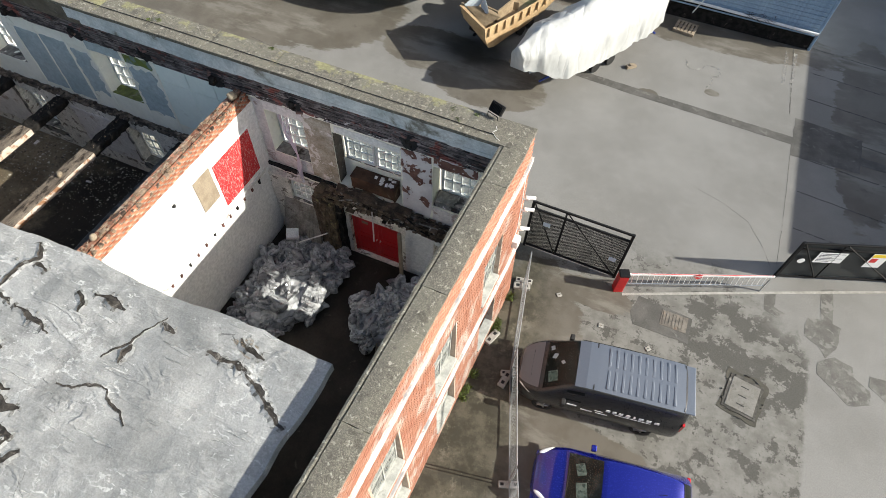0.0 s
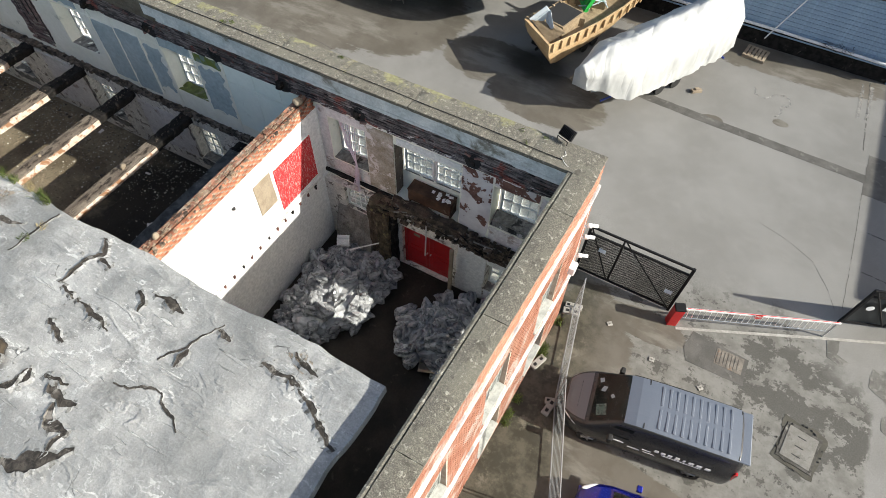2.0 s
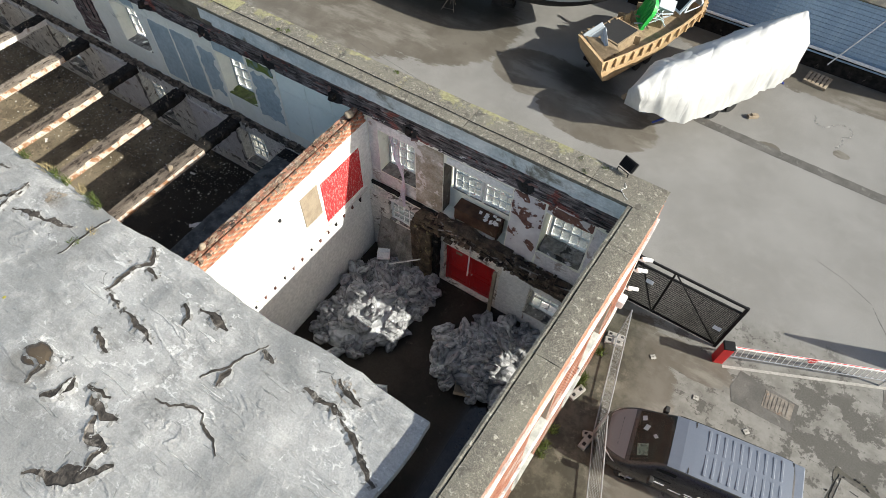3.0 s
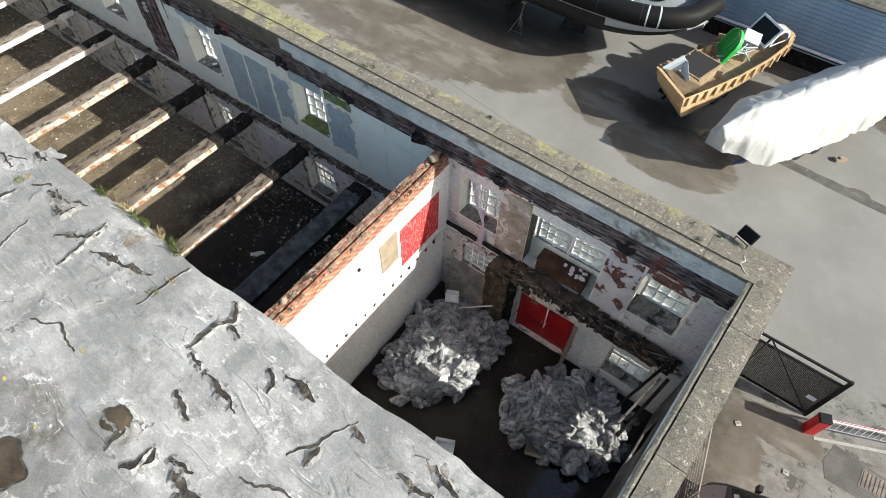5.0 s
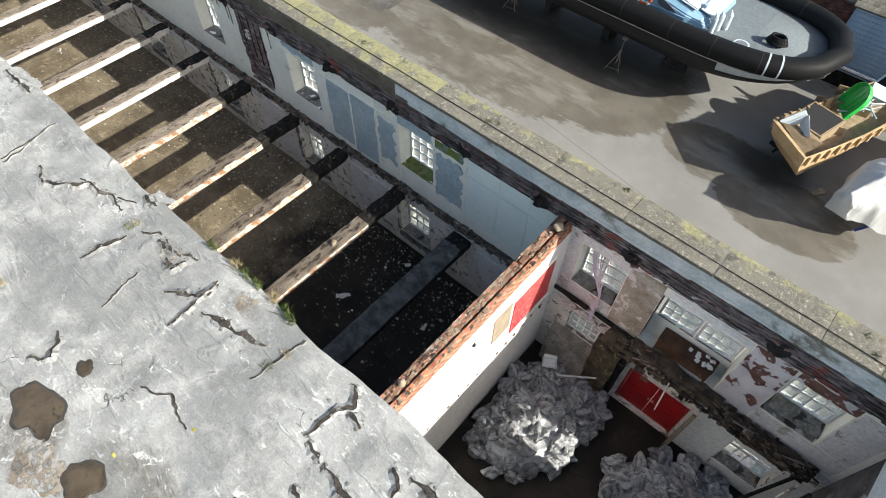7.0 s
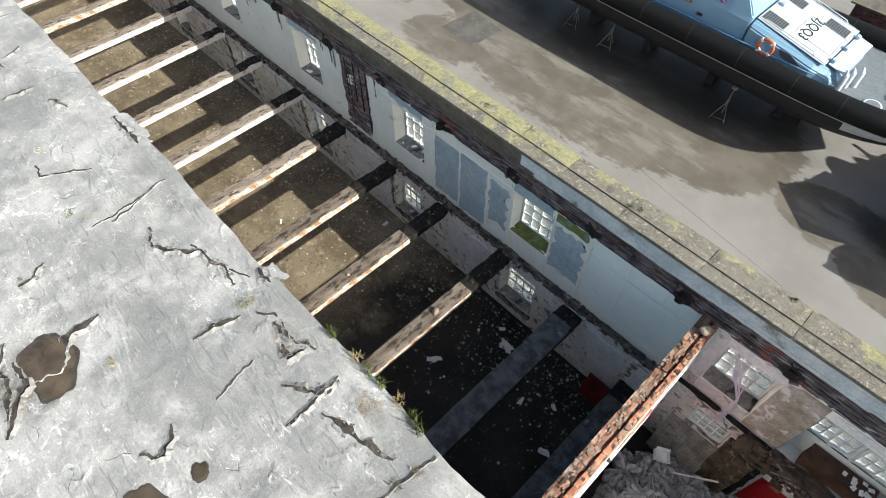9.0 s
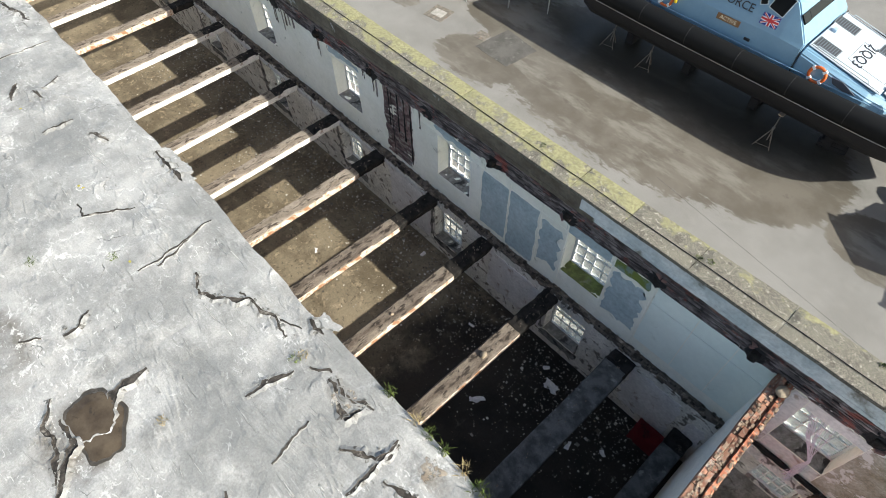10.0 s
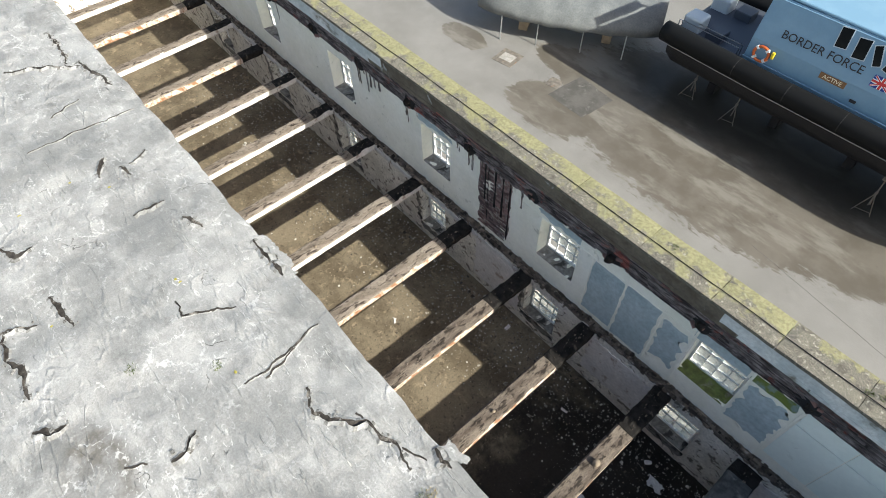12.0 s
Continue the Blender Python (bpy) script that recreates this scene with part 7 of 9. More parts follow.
CAR = [(-2.12, 0.36, 0.36, 0.50, 0.58, 0.26), (-2.05, 0.58, 0.30, 0.56, 0.68, 0.44), (-1.92, 0.72, 0.25, 0.62, 0.77, 0.56), (-1.6, 0.83, 0.22, 0.74, 0.90, 0.66), (-1.28, 0.865, 0.20, 0.84, 0.97, 0.71),
       (-1.20, 0.87, 0.20, 0.86, 1.00, 0.74), (-0.30, 0.87, 0.20, 0.95, 1.42, 0.60), (-0.15, 0.87, 0.20, 0.95, 1.46, 0.61), (0.5, 0.87, 0.20, 0.96, 1.50, 0.62),
       (1.45, 0.87, 0.20, 0.97, 1.46, 0.60), (1.92, 0.86, 0.22, 0.98, 1.38, 0.57), (2.18, 0.83, 0.26, 0.96, 1.12, 0.62), (2.28, 0.76, 0.32, 0.85, 0.95, 0.6)]
car = thing("car", (5.72, -4.72, 0), 9, "deep blue hatchback car parked beside the van", "car")
part("body", body_loft(CAR), M["car_blue"], car, smooth=True)
part("dashboard", surface_patch(CAR, 5, 6, -0.90, 0.90, 0.012), M["dash"], car, "dark cabin behind the windscreen")
for x, y, a, w in ((-0.86, 0.22, 15, 0.34), (-0.80, -0.34, 8, 0.40)):
    part("dash_paper", dash_sheet(CAR, x, y, a, w), M["teal_net"], car, "pale green sunshade behind the windscreen")
part("windscreen", surface_patch(CAR, 5, 6, -0.93, 0.93, 0.034), M["screen_glass"], car, "clear windscreen")
part("rear_window", surface_patch(CAR, 10, 11, -0.9, 0.9, 0.008), M["car_glass"], car)
for s in (-1, 1):
    part("side_window", surface_patch(CAR, 6, 9, 0.12, 0.95, 0.006, s), M["car_glass"], car)
    part("mirror", blk(-0.62, -0.46, min(s * 0.88, s * 1.06), max(s * 0.88, s * 1.06), 0.92, 1.06, 0.03, 2), M["car_blue"], car)
    part("headlight", lens((-1.80, s * 0.66, 0.74), (0.27, 0.07, 0.065), s * 27), M["lamp_clear"], car, smooth=True)
    part("tail_light", blk(2.13, 2.23, min(s * 0.7, s * 0.84), max(s * 0.7, s * 0.84), 0.75, 1.0, 0.02), M["lamp_red"], car)
for x in (-1.3, 1.42):
    for s in (-1, 1):
        wheel(car, x, s * 0.78, 0.31)
part("wiper", pipe([(-1.19, -0.5, 1.03), (-1.15, 0.2, 1.05)], 0.012, 5), M["tyre"], car)
part("roof_aerial", pipe([(1.2, 0, 1.48), (1.4, 0, 1.62)], 0.008, 5), M["tyre"], car)
part("front_bumper", blk(-2.08, -1.85, -0.7, 0.7, 0.24, 0.42, 0.04, 2), M["car_blue"], car)

# ---- patrol vessel on stands ----
M["collar"] = plain("black_rubber_collar", (0.009, 0.0095, 0.010), 0.6, grain=0.15)
M["collar"].node_tree.nodes["Principled BSDF"].inputs["Specular IOR Level"].default_value = 0.12
M["ship_blue"] = surf("pale_blue_ship_paint", (0.15, 0.275, 0.385), (0.172, 0.30, 0.41), (0.24, 0.36, 0.45), (0.66, 0.80), s1=1.0, s2=10, rough=(0.3, 0.45), relief=0.0, grain=0.05)
M["ship_white"] = plain("white_ship_paint", (0.42, 0.475, 0.515), 0.35, grain=0.04)
M["hull_grey"] = plain("grey_hull_paint", (0.40, 0.43, 0.46), 0.4, grain=0.1, scale=4)
M["hull_dark"] = plain("dark_bottom_and_shade", (0.014, 0.013, 0.015), 0.8)
M["deck_dark"] = plain("dark_deck", (0.055, 0.065, 0.085), 0.6)
M["deck_grey"] = plain("grey_deck", (0.125, 0.147, 0.16), 0.8, grain=0.2, scale=9)
M["ring_orange"] = plain("orange_lifebuoy", (0.62, 0.13, 0.03), 0.45)
M["ship_black"] = plain("black_lettering", (0.015, 0.015, 0.018), 0.4)
M["plate_brown"] = plain("brown_name_plate", (0.20, 0.10, 0.04), 0.4)
M["plate_gold"] = plain("gold_lettering", (0.82, 0.74, 0.55), 0.4)
M["flag_blue"] = plain("flag_blue", (0.01, 0.03, 0.22), 0.45)

ship = thing("patrol_vessel", (-14.95, 16.77, 0.97), 0.0, "pale blue patrol vessel with black rubber collar on shore stands", "boat")
BOW, STERN, HB, ZC = 9.3, -9.9, 2.62, 2.38


def sheer(x):
    """Half breadth of the collar's middle line."""
    if x < 3.0:
        return HB - 0.12 * max(0, (-x - 5) / 5)
    f = (x - 3.0) / (BOW - 3.0)
    return HB * math.sqrt(max(0.0, 1 - f ** 4.0))


bm = bmesh.new()
path = [Vector((x, -sheer(x), ZC + 0.25 * max(0, (x - 2) / 8) ** 2)) for x in [STERN + (BOW - 0.45 - STERN) * i / 40 for i in range(41)]]
path += [Vector((BOW, 0, ZC + 0.24))] + [Vector((p.x, -p.y, p.z)) for p in path[::-1]]
rings = []
for i, p in enumerate(path):
    d = (path[min(i + 1, len(path) - 1)] - path[max(i - 1, 0)]).normalized()
    side = d.cross(Vector((0, 0, 1))).normalized()
    up = side.cross(d)
    rings.append([p + side * 0.43 * math.cos(a) + up * (0.40 if math.sin(a) > 0 else 0.52) * math.sin(a) for a in [2 * math.pi * k / 16 for k in range(16)]])
loft(bm, rings)
bmesh.ops.recalc_face_normals(bm, faces=bm.faces[:])
collar = part("collar", bm, M["collar"], ship, "black inflatable rubber collar", smooth=True)
for i in (8, 13, 18, 23, 28, 32, 36, 46, 50, 54, 59, 64, 69, 74):
    bm = bmesh.new()
    p, q = path[i], path[i + 1]
    d = (q - p).normalized()
    side = d.cross(Vector((0, 0, 1))).normalized()
    up = side.cross(d)
    loft(bm, [[p + d * o + side * 0.437 * math.cos(a) + up * (0.407 if math.sin(a) > 0 else 0.527) * math.sin(a) for a in [2 * math.pi * k / 16 for k in range(16)]] for o in (0, 0.035)])
    bmesh.ops.recalc_face_normals(bm, faces=bm.faces[:])
    part("collar_seam", bm, M["tyre"], collar)
for i in (36, 37):
    bm = bmesh.new()
    p, q = path[i], path[i + 1]
    d = (q - p).normalized()
    side = d.cross(Vector((0, 0, 1))).normalized()
    up = side.cross(d)
    loft(bm, [[p + d * (0.25 + o) + side * 0.439 * math.cos(a) + up * (0.409 if math.sin(a) > 0 else 0.529) * math.sin(a) for a in [2 * math.pi * k / 16 for k in range(16)]] for o in (0, 0.07)])
    bmesh.ops.recalc_face_normals(bm, faces=bm.faces[:])
    part("white_band", bm, M["ship_white"], collar)
bm = bmesh.new()
rings = []
for i in range(41):
    x = STERN + 0.2 + (BOW - 0.25 - STERN) * i / 40
    h = max(0.05, sheer(x) - 0.15)
    rise = max(0, (x - 3.5) / (BOW - 3.5)) ** 2
    keel, bilge, chine = -0.42 + 1.9 * rise, 0.30 + 1.45 * rise, 1.15 + 0.85 * rise
    rings.append([(x, -h, ZC - 0.15 + 0.2 * rise), (x, -h * 0.93, chine), (x, -h * 0.6, bilge), (x, 0, keel), (x, h * 0.6, bilge), (x, h * 0.93, chine), (x, h, ZC - 0.15 + 0.2 * rise)])
loft(bm, rings)
bmesh.ops.recalc_face_normals(bm, faces=bm.faces[:])
bm.normal_update()
# aft of 4.6 the grey side is blackened for shade under the collar
for fc in bm.faces:
    fc.material_index = 2 if fc.normal.z > 0.8 else 1 if fc.calc_center_median().x < 4.6 or fc.calc_center_median().z < 1.75 else 0
part("hull", bm, [M["hull_grey"], M["hull_dark"], M["deck_grey"]], ship, smooth=True)
bm = bmesh.new()
rings = [[(x, -max(0.03, sheer(x) - 0.2), 2.27), (x, max(0.03, sheer(x) - 0.2), 2.27)] for x in [STERN + 0.2 + (BOW - 0.7 - STERN) * i / 40 for i in range(41)]]
loft(bm, rings, closed=False, caps=(False, False))
bmesh.ops.recalc_face_normals(bm, faces=bm.faces[:])
part("deck", bm, M["deck_grey"], ship)
part("aft_deck", blk(-9.5, -6.5, -2.2, 2.2, 2.28, 2.31), M["deck_dark"], ship, "dark after deck")


def cabin(sections):
    """Superstructure: rings over (x, half width at the base, z base, z shoulder, half width at the shoulder, z top, half width at the top)."""
    bm = bmesh.new()
    rings = []
    for x, wb, zb, zs, ws, zt, wt in sections:
        half = [(wb, zb), (ws, zs), (wt, zt), (wt * 0.4, zt + 0.05)]
        rings.append([(x, -y, z) for y, z in half] + [(x, y, z) for y, z in half[::-1]])
    loft(bm, rings)
    bmesh.ops.recalc_face_normals(bm, faces=bm.faces[:])
    bmesh.ops.bevel(bm, geom=[e for e in bm.edges if len(e.link_faces) == 2 and e.calc_face_angle() > 0.35], offset=0.05, segments=2, affect="EDGES")
    return bm


house = part("wheelhouse", cabin([(-6.3, 2.07, 2.1, 3.5, 1.965, 5.15, 1.48), (-1.5, 2.08, 2.1, 3.5, 1.965, 5.2, 1.46), (-0.55, 2.08, 2.1, 3.5, 1.965, 4.85, 1.55), (0.42, 2.08, 2.1, 3.42, 1.95, 3.62, 1.86)]), M["ship_blue"], ship)
part("wheelhouse_roof", blk(-6.2, -1.6, -1.40, 1.40, 5.18, 5.30, 0.06, 2), M["ship_blue"], ship, "pale blue wheelhouse roof")
SLOPE = 11.5


def on_trunk(x, y, lift=0.0):
    """A pose on the sloping white top of the trunk cabin."""
    return pose(x, y, 3.58 - (x - 0.45) * math.tan(radians(SLOPE)) + lift, 0, SLOPE, 0)


trunk = part("trunk_cabin", cabin([(0.46, 2.08, 2.1, 3.3, 1.98, 3.50, 1.80), (3.3, 1.98, 2.1, 2.72, 1.88, 2.90, 1.62), (4.0, 1.75, 2.1, 2.5, 1.62, 2.70, 1.35), (4.35, 1.35, 2.1, 2.3, 1.25, 2.36, 1.1)]), M["ship_blue"], ship)
part("trunk_top", blk(0.06, 3.25, -1.62, 1.62, -0.05, 0.0, 0.02, 1, on_trunk(0.45, 0, 0.02)), M["ship_white"], ship, "white foredeck top")
part("front_coaming", blk(3.3, 4.02, -1.35, 1.35, -0.04, 0.0, 0.015, 1, on_trunk(0.45, 0, 0.0)), M["ship_white"], ship, "white sloping cabin front")
for y0, x0, n, w in ((-1.42, 0.42, 9, 0.62), (0.55, 0.30, 9, 0.55), (0.62, 2.30, 9, 0.55)):
    part("vent_frame", blk(-0.05, n * 0.105 + 0.01, -0.04, w + 0.04, 0.0, 0.012, 0.004, 1, on_trunk(x0 + 0.2, y0, 0.022)), M["deck_grey"], ship)
    for k in range(n):
        part("vent_slot", blk(k * 0.105, k * 0.105 + 0.065, 0.0, w, 0.0, 0.016, 0, 1, on_trunk(x0 + 0.2, y0, 0.022)), M["ship_black"], ship)
seams = bmesh.new()
for x0, x1, y0, y1 in ((1.45, 3.1, -0.95, -0.935), (1.45, 3.1, 0.55, 0.565), (1.45, 1.465, -0.95, 0.56), (3.09, 3.105, -0.95, 0.56), (0.1, 3.2, -1.56, -1.53), (0.1, 3.2, 1.53, 1.56)):
    box(seams, x0, x1, y0, y1, 0.0, 0.006, on_trunk(0.45, 0, 0.021))
part("deck_panel", seams, M["deck_dark"], ship, "grey panel outline")
for y in (-1.5, 1.5):
    part("grab_rail", pipe([(0.8, y * 1.03, 3.5), (0.85, y * 1.03, 3.62), (3.0, y * 1.0, 3.2), (3.1, y, 3.05)], 0.02, 6), M["ship_white"], ship)
for x, y in ((3.75, -1.1), (3.75, 0.0), (3.75, 1.1), (0.75, 0.0)):
    lamp = part("deck_lamp", blk(-0.09, 0.09, -0.11, 0.11, 0.0, 0.14, 0.03, 2, on_trunk(x, y, 0.01)), M["clad_blue"], ship, "small blue deck fitting")
for s in (-1, 1):
    part("wheelhouse_seam", blk(0.425, 0.455, min(s * 2.07, s * 2.1), max(s * 2.07, s * 2.1), 2.2, 3.4), M["ship_black"], ship)
tilt_low = math.degrees(math.atan2(0.10, 1.17))
tilt_up = math.degrees(math.atan2(0.49, 1.67))


def on_side(u, f, upper, out=0.006):
    """A pose on the near side of the wheelhouse, x along it, f up the panel."""
    if upper:
        y, z, tilt = -(1.965 + (1.475 - 1.965) * f), 3.5 + 1.67 * f, tilt_up
    else:
        y, z, tilt = -(2.07 + (1.965 - 2.07) * f), 2.33 + 1.17 * f, tilt_low
    return pose(u, y - out, z, 90 - tilt, 0, 0)


for u, w, f, lean in ((-3.2, 0.42, 0.76, 8), (-2.46, 0.44, 0.70, 8), (-1.86, 0.26, 0.70, 24), (-1.08, 0.66, 0.66, -14)):
    m = on_side(u, f, True) @ pose(0, 0, 0, 0, 0, lean)
    part("side_window", blk(-w / 2, w / 2, -0.36, 0.36, -0.02, 0.012, 0.03, 2, m), M["car_glass"], house)
    rim = bmesh.new()
    for x0, x1, y0, y1 in ((-w / 2 - 0.03, -w / 2, -0.39, 0.39), (w / 2, w / 2 + 0.03, -0.39, 0.39), (-w / 2, w / 2, -0.39, -0.36), (-w / 2, w / 2, 0.36, 0.39)):
        box(rim, x0, x1, y0, y1, -0.01, 0.018, m)
    part("window_rim", rim, M["ship_white"], house)
part("front_window", blk(-1.1, 1.1, -0.2, 0.2, -0.01, 0.02, 0.01, 1, pose(-0.12, 0, 4.36, 0, 50, 0) @ pose(0, 0, 0, 0, 0, 90)), M["car_glass"], house)
for y in (-1.42, 1.42):
    part("front_window", blk(-0.2, 0.2, -0.25, 0.25, -0.02, 0.05, 0.01, 1, pose(-0.12, y * 0.98, 4.34, 0, 50, 0)), M["car_glass"], house)
lettering("2JQQ3", 0.62, on_trunk(2.25, -0.2, 0.03) @ pose(0, 0, 0, 0, 0, -90), M["ship_black"], ship)
lettering("BORDER FORCE", 0.46, on_side(-3.62, 0.33, True, 0.02), M["ship_black"], ship)
pl = part("name_plate", blk(-0.52, 0.52, -0.13, 0.13, 0.0, 0.02, 0, 1, on_side(-2.71, 0.84, False, 0.01)), M["plate_brown"], ship, "brown name plate")
lettering("ACTIVE", 0.23, on_side(-2.71, 0.84, False, 0.035), M["plate_gold"], ship)
fl = part("flag_panel", blk(-0.36, 0.36, -0.22, 0.22, 0.0, 0.012, 0, 1, on_side(-1.19, 0.25, True, 0.01)), M["flag_blue"], ship, "union flag panel")
for nm, mt, lift, w in (("flag_cross", "sign_white", 0.014, 0.075), ("flag_cross", "sign_red", 0.018, 0.04)):
    bm = bmesh.new()
    m = on_side(-1.19, 0.25, True, lift + 0.008)
    box(bm, -0.36, 0.36, -w, w, 0, 0.003, m)
    box(bm, -w, w, -0.22, 0.22, 0.0, 0.0035, m)
    for a in (31, -31):
        box(bm, -0.37, 0.37, -w * 0.5, w * 0.5, -0.004, 0.001, m @ pose(0, 0, 0, 0, 0, a))
    part(nm, bm, M[mt], fl)
for u, up, f in ((-5.63, False, 0.61), (1.42, False, 0.47)):
    ring = bmesh.new()
    loft(ring, [[((0.31 + 0.065 * math.cos(b)) * math.cos(a), (0.31 + 0.065 * math.cos(b)) * math.sin(a), 0.06 + 0.05 * math.sin(b)) for b in [2 * math.pi * k / 8 for k in range(8)]] for a in [2 * math.pi * i / 28 for i in range(29)]], caps=(False, False))
    bmesh.ops.recalc_face_normals(ring, faces=ring.faces[:])
    r = part("lifebuoy", ring, M["ring_orange"], ship, "orange lifebuoy", smooth=True)
    r.matrix_basis = on_side(u, f, False, 0.012)
    for a in (45, 135, 225, 315):
        part("band", blk(0.235, 0.385, -0.05, 0.05, 0.0, 0.118, 0, 1, pose(0, 0, 0, 0, 0, a)), M["sign_white"], r)
part("float_light", blk(-5.22, -5.09, -2.14, -2.02, 3.05, 3.35, 0.03, 2), M["sign_yellow"], ship, "yellow float light")
bm = bmesh.new()
panel = [(1.92, 3.02), (2.35, 3.02), (2.96, 2.72), (2.5, 2.68), (2.05, 2.80)]
loft(bm, [[(x, -2.045 + 0.03 * (x - 2), z) for x, z in panel], [(x, -2.0 + 0.03 * (x - 2), z) for x, z in panel]])
bmesh.ops.recalc_face_normals(bm, faces=bm.faces[:])
part("vent_panel", bm, M["deck_dark"], ship, "dark slanted vent grille")
part("port_slot", blk(-1.80, -1.54, -2.075, -2.0, 2.86, 2.98, 0.03, 2), M["ship_black"], ship)
part("side_rail", pipe([(-6.3, -2.13, 2.7), (0.0, -2.13, 2.68), (3.6, -1.98, 2.62)], 0.025, 6), M["ship_blue"], ship)
for k in range(4):
    part("grab_rail", pipe([(-9.6 + k * 0.08, -2.0 + 0.3 * (k % 2), 2.16), (-9.6 + k * 0.08, -2.0 + 0.3 * (k % 2), 2.8), (-6.6, -2.0 + 0.3 * (k % 2), 2.8), (-6.6, -2.0 + 0.3 * (k % 2), 2.16)], 0.022, 6), M["galv"], ship)
for y in (-1.3, 1.0):
    part("engine_cover", blk(-9.6, -8.7, y - 0.42, y + 0.42, 2.16, 2.95, 0.12, 3), M["ship_white"], ship, "white engine cover")
    part("deck_box", blk(-8.4, -7.6, y - 0.35, y + 0.35, 2.16, 2.7, 0.03), M["deck_dark"], ship)
bm = bmesh.new()
tube(bm, (5.87, -1.55, 2.27), (5.87, -1.55, 2.32), 0.36, 28, 0.34)
hatch = part("fore_hatch", bm, M["ship_white"], ship, "round white deck hatch")
bm = bmesh.new()
tube(bm, (5.87, -1.55, 2.321), (5.87, -1.55, 2.328), 0.26, 24)
part("hatch_plate", bm, M["deck_grey"], hatch)
coil = [Vector((6.95 + (0.42 - 0.03 * (i // 20)) * math.cos(i * 0.314), -0.55 + (0.33 - 0.03 * (i // 20)) * math.sin(i * 0.314), 2.40 + 0.0028 * i + 0.03 * noise.noise(Vector((i * 0.4, 2, 1))))) for i in range(100)]
part("rope_coil", pipe(coil, 0.055, 6), M["collar"], ship, "coiled black mooring rope")
for k, (x, y) in enumerate([(4.62, -1.25), (4.85, -0.95), (4.5, -1.6)]):
    bm = bmesh.new()
    tube(bm, (x, y, 2.28), (x, y, 2.95), 0.12, 12)
    tube(bm, (x, y, 2.95), (x - 0.05, y, 3.15), 0.10, 12, 0.03)
    part("fender", bm, M["ship_white"], ship, "white fender")
mast = part("radar_arch", pipe([(-5.2, -1.2, 5.28), (-5.4, -0.9, 6.0), (-5.4, 0.9, 6.0), (-5.2, 1.2, 5.28)], 0.06, 8), M["ship_white"], ship)
part("radar", blk(-5.7, -5.1, -0.9, 0.9, 6.06, 6.18, 0.04, 2), M["ship_white"], ship)
part("bow_fitting", pipe([(8.7, 0, 1.75), (9.15, 0, 1.55), (9.3, 0.1, 1.75)], 0.06, 8), M["galv"], ship, "steel towing eye under the bow")
part("edge_rope", pipe([Vector((p.x, p.y - 0.30, p.z - 0.42)) for p in path[:37]], 0.018, 5), M["concrete_foot"], ship, "pale rope under the collar")
for x, h in ((-7.6, 0.0), (-4.2, 0.0), (-0.6, 0.0), (3.0, 0.0)):
    part("keel_block", blk(x - 0.2, x + 0.2, -0.55, 0.55, -0.97, -0.40 + h, 0.02), M["hull_dark"], ship)


def boat_stand(x, y, turn):
    """A steel tripod with a screw jack leaning to the hull."""
    st = thing("boat_stand", (x, y, 0), turn, "rusty tripod shore stand under the patrol vessel", "boat stand", "boat stands")
    part("prop", pipe([(0.02, 0.18, 0.32), (-0.08, 0.72, 1.38)], 0.03, 6), M["iron"], st)
    for a, b in ((-0.36, -0.12), (0.34, 0.02), (0.06, 0.66)):
        part("leg", pipe([(-0.03, 0.42, 0.80), (a, b, 0.0)], 0.022, 5), M["iron"], st)
    part("brace", pipe([(-0.30, -0.06, 0.12), (0.29, 0.06, 0.12)], 0.014, 5), M["iron"], st)
    part("collar_nut", blk(-0.09, 0.03, 0.38, 0.50, 0.78, 0.88, 0.01), M["iron"], st)
    part("pad", blk(-0.20, 0.04, 0.60, 0.84, 1.36, 1.41, 0.01), M["board"], st)


for fx, fy in ((-13.88, 14.28), (-20.75, 14.95), (-23.12, 15.15)):
    boat_stand(fx, fy, 0)
for fx, fy in ((-22.0, 18.7), (-17.5, 18.9), (-12.5, 18.9)):
    boat_stand(fx, fy, 180)
bow_block = thing("keel_chock", (-11.75, 16.5, 0), 12, "dark stacked timber chocks under the bow", "chock")
for k in range(3):
    part("timber", blk(-0.62 + 0.08 * k, 0.62 - 0.05 * k, -0.22, 0.22, k * 0.21 + 0.002, k * 0.21 + 0.205, 0.02), M["hull_dark"], bow_block)


# ---- open wooden boat ----
M["ply_orange"] = surf("orange_plywood", (0.42, 0.28, 0.15), (0.50, 0.36, 0.21), (0.30, 0.19, 0.10), (0.6, 0.72), s1=2, s2=16, relief=0.1, rough=(0.45, 0.6))
M["ply_inner"] = surf("dusty_plywood", (0.22, 0.165, 0.105), (0.30, 0.23, 0.15), (0.16, 0.12, 0.09), (0.58, 0.68), s1=3, s2=18, relief=0.2)
M["green_plastic"] = plain("bright_green_plastic", (0.03, 0.40, 0.07), 0.35, coat=0.3)
M["trailer_blue"] = plain("blue_trailer_steel", (0.015, 0.04, 0.28), 0.45)
EDGE = [(-4.45, 11.75), (-3.95, 13.4), (-3.45, 15.2), (-3.0, 17.2), (-2.75, 19.0), (-2.95, 19.9), (-3.6, 20.3), (-4.3, 19.9), (-4.75, 18.8), (-5.3, 17.0), (-5.75, 15.4), (-6.2, 14.0), (-6.35, 13.3)]
EDGE = [(x + 0.7 * (y - 12.0) / 8.0, 12.0 + (y - 12.0) * 0.9) for x, y in EDGE]
cx, cy = -4.1, 15.7


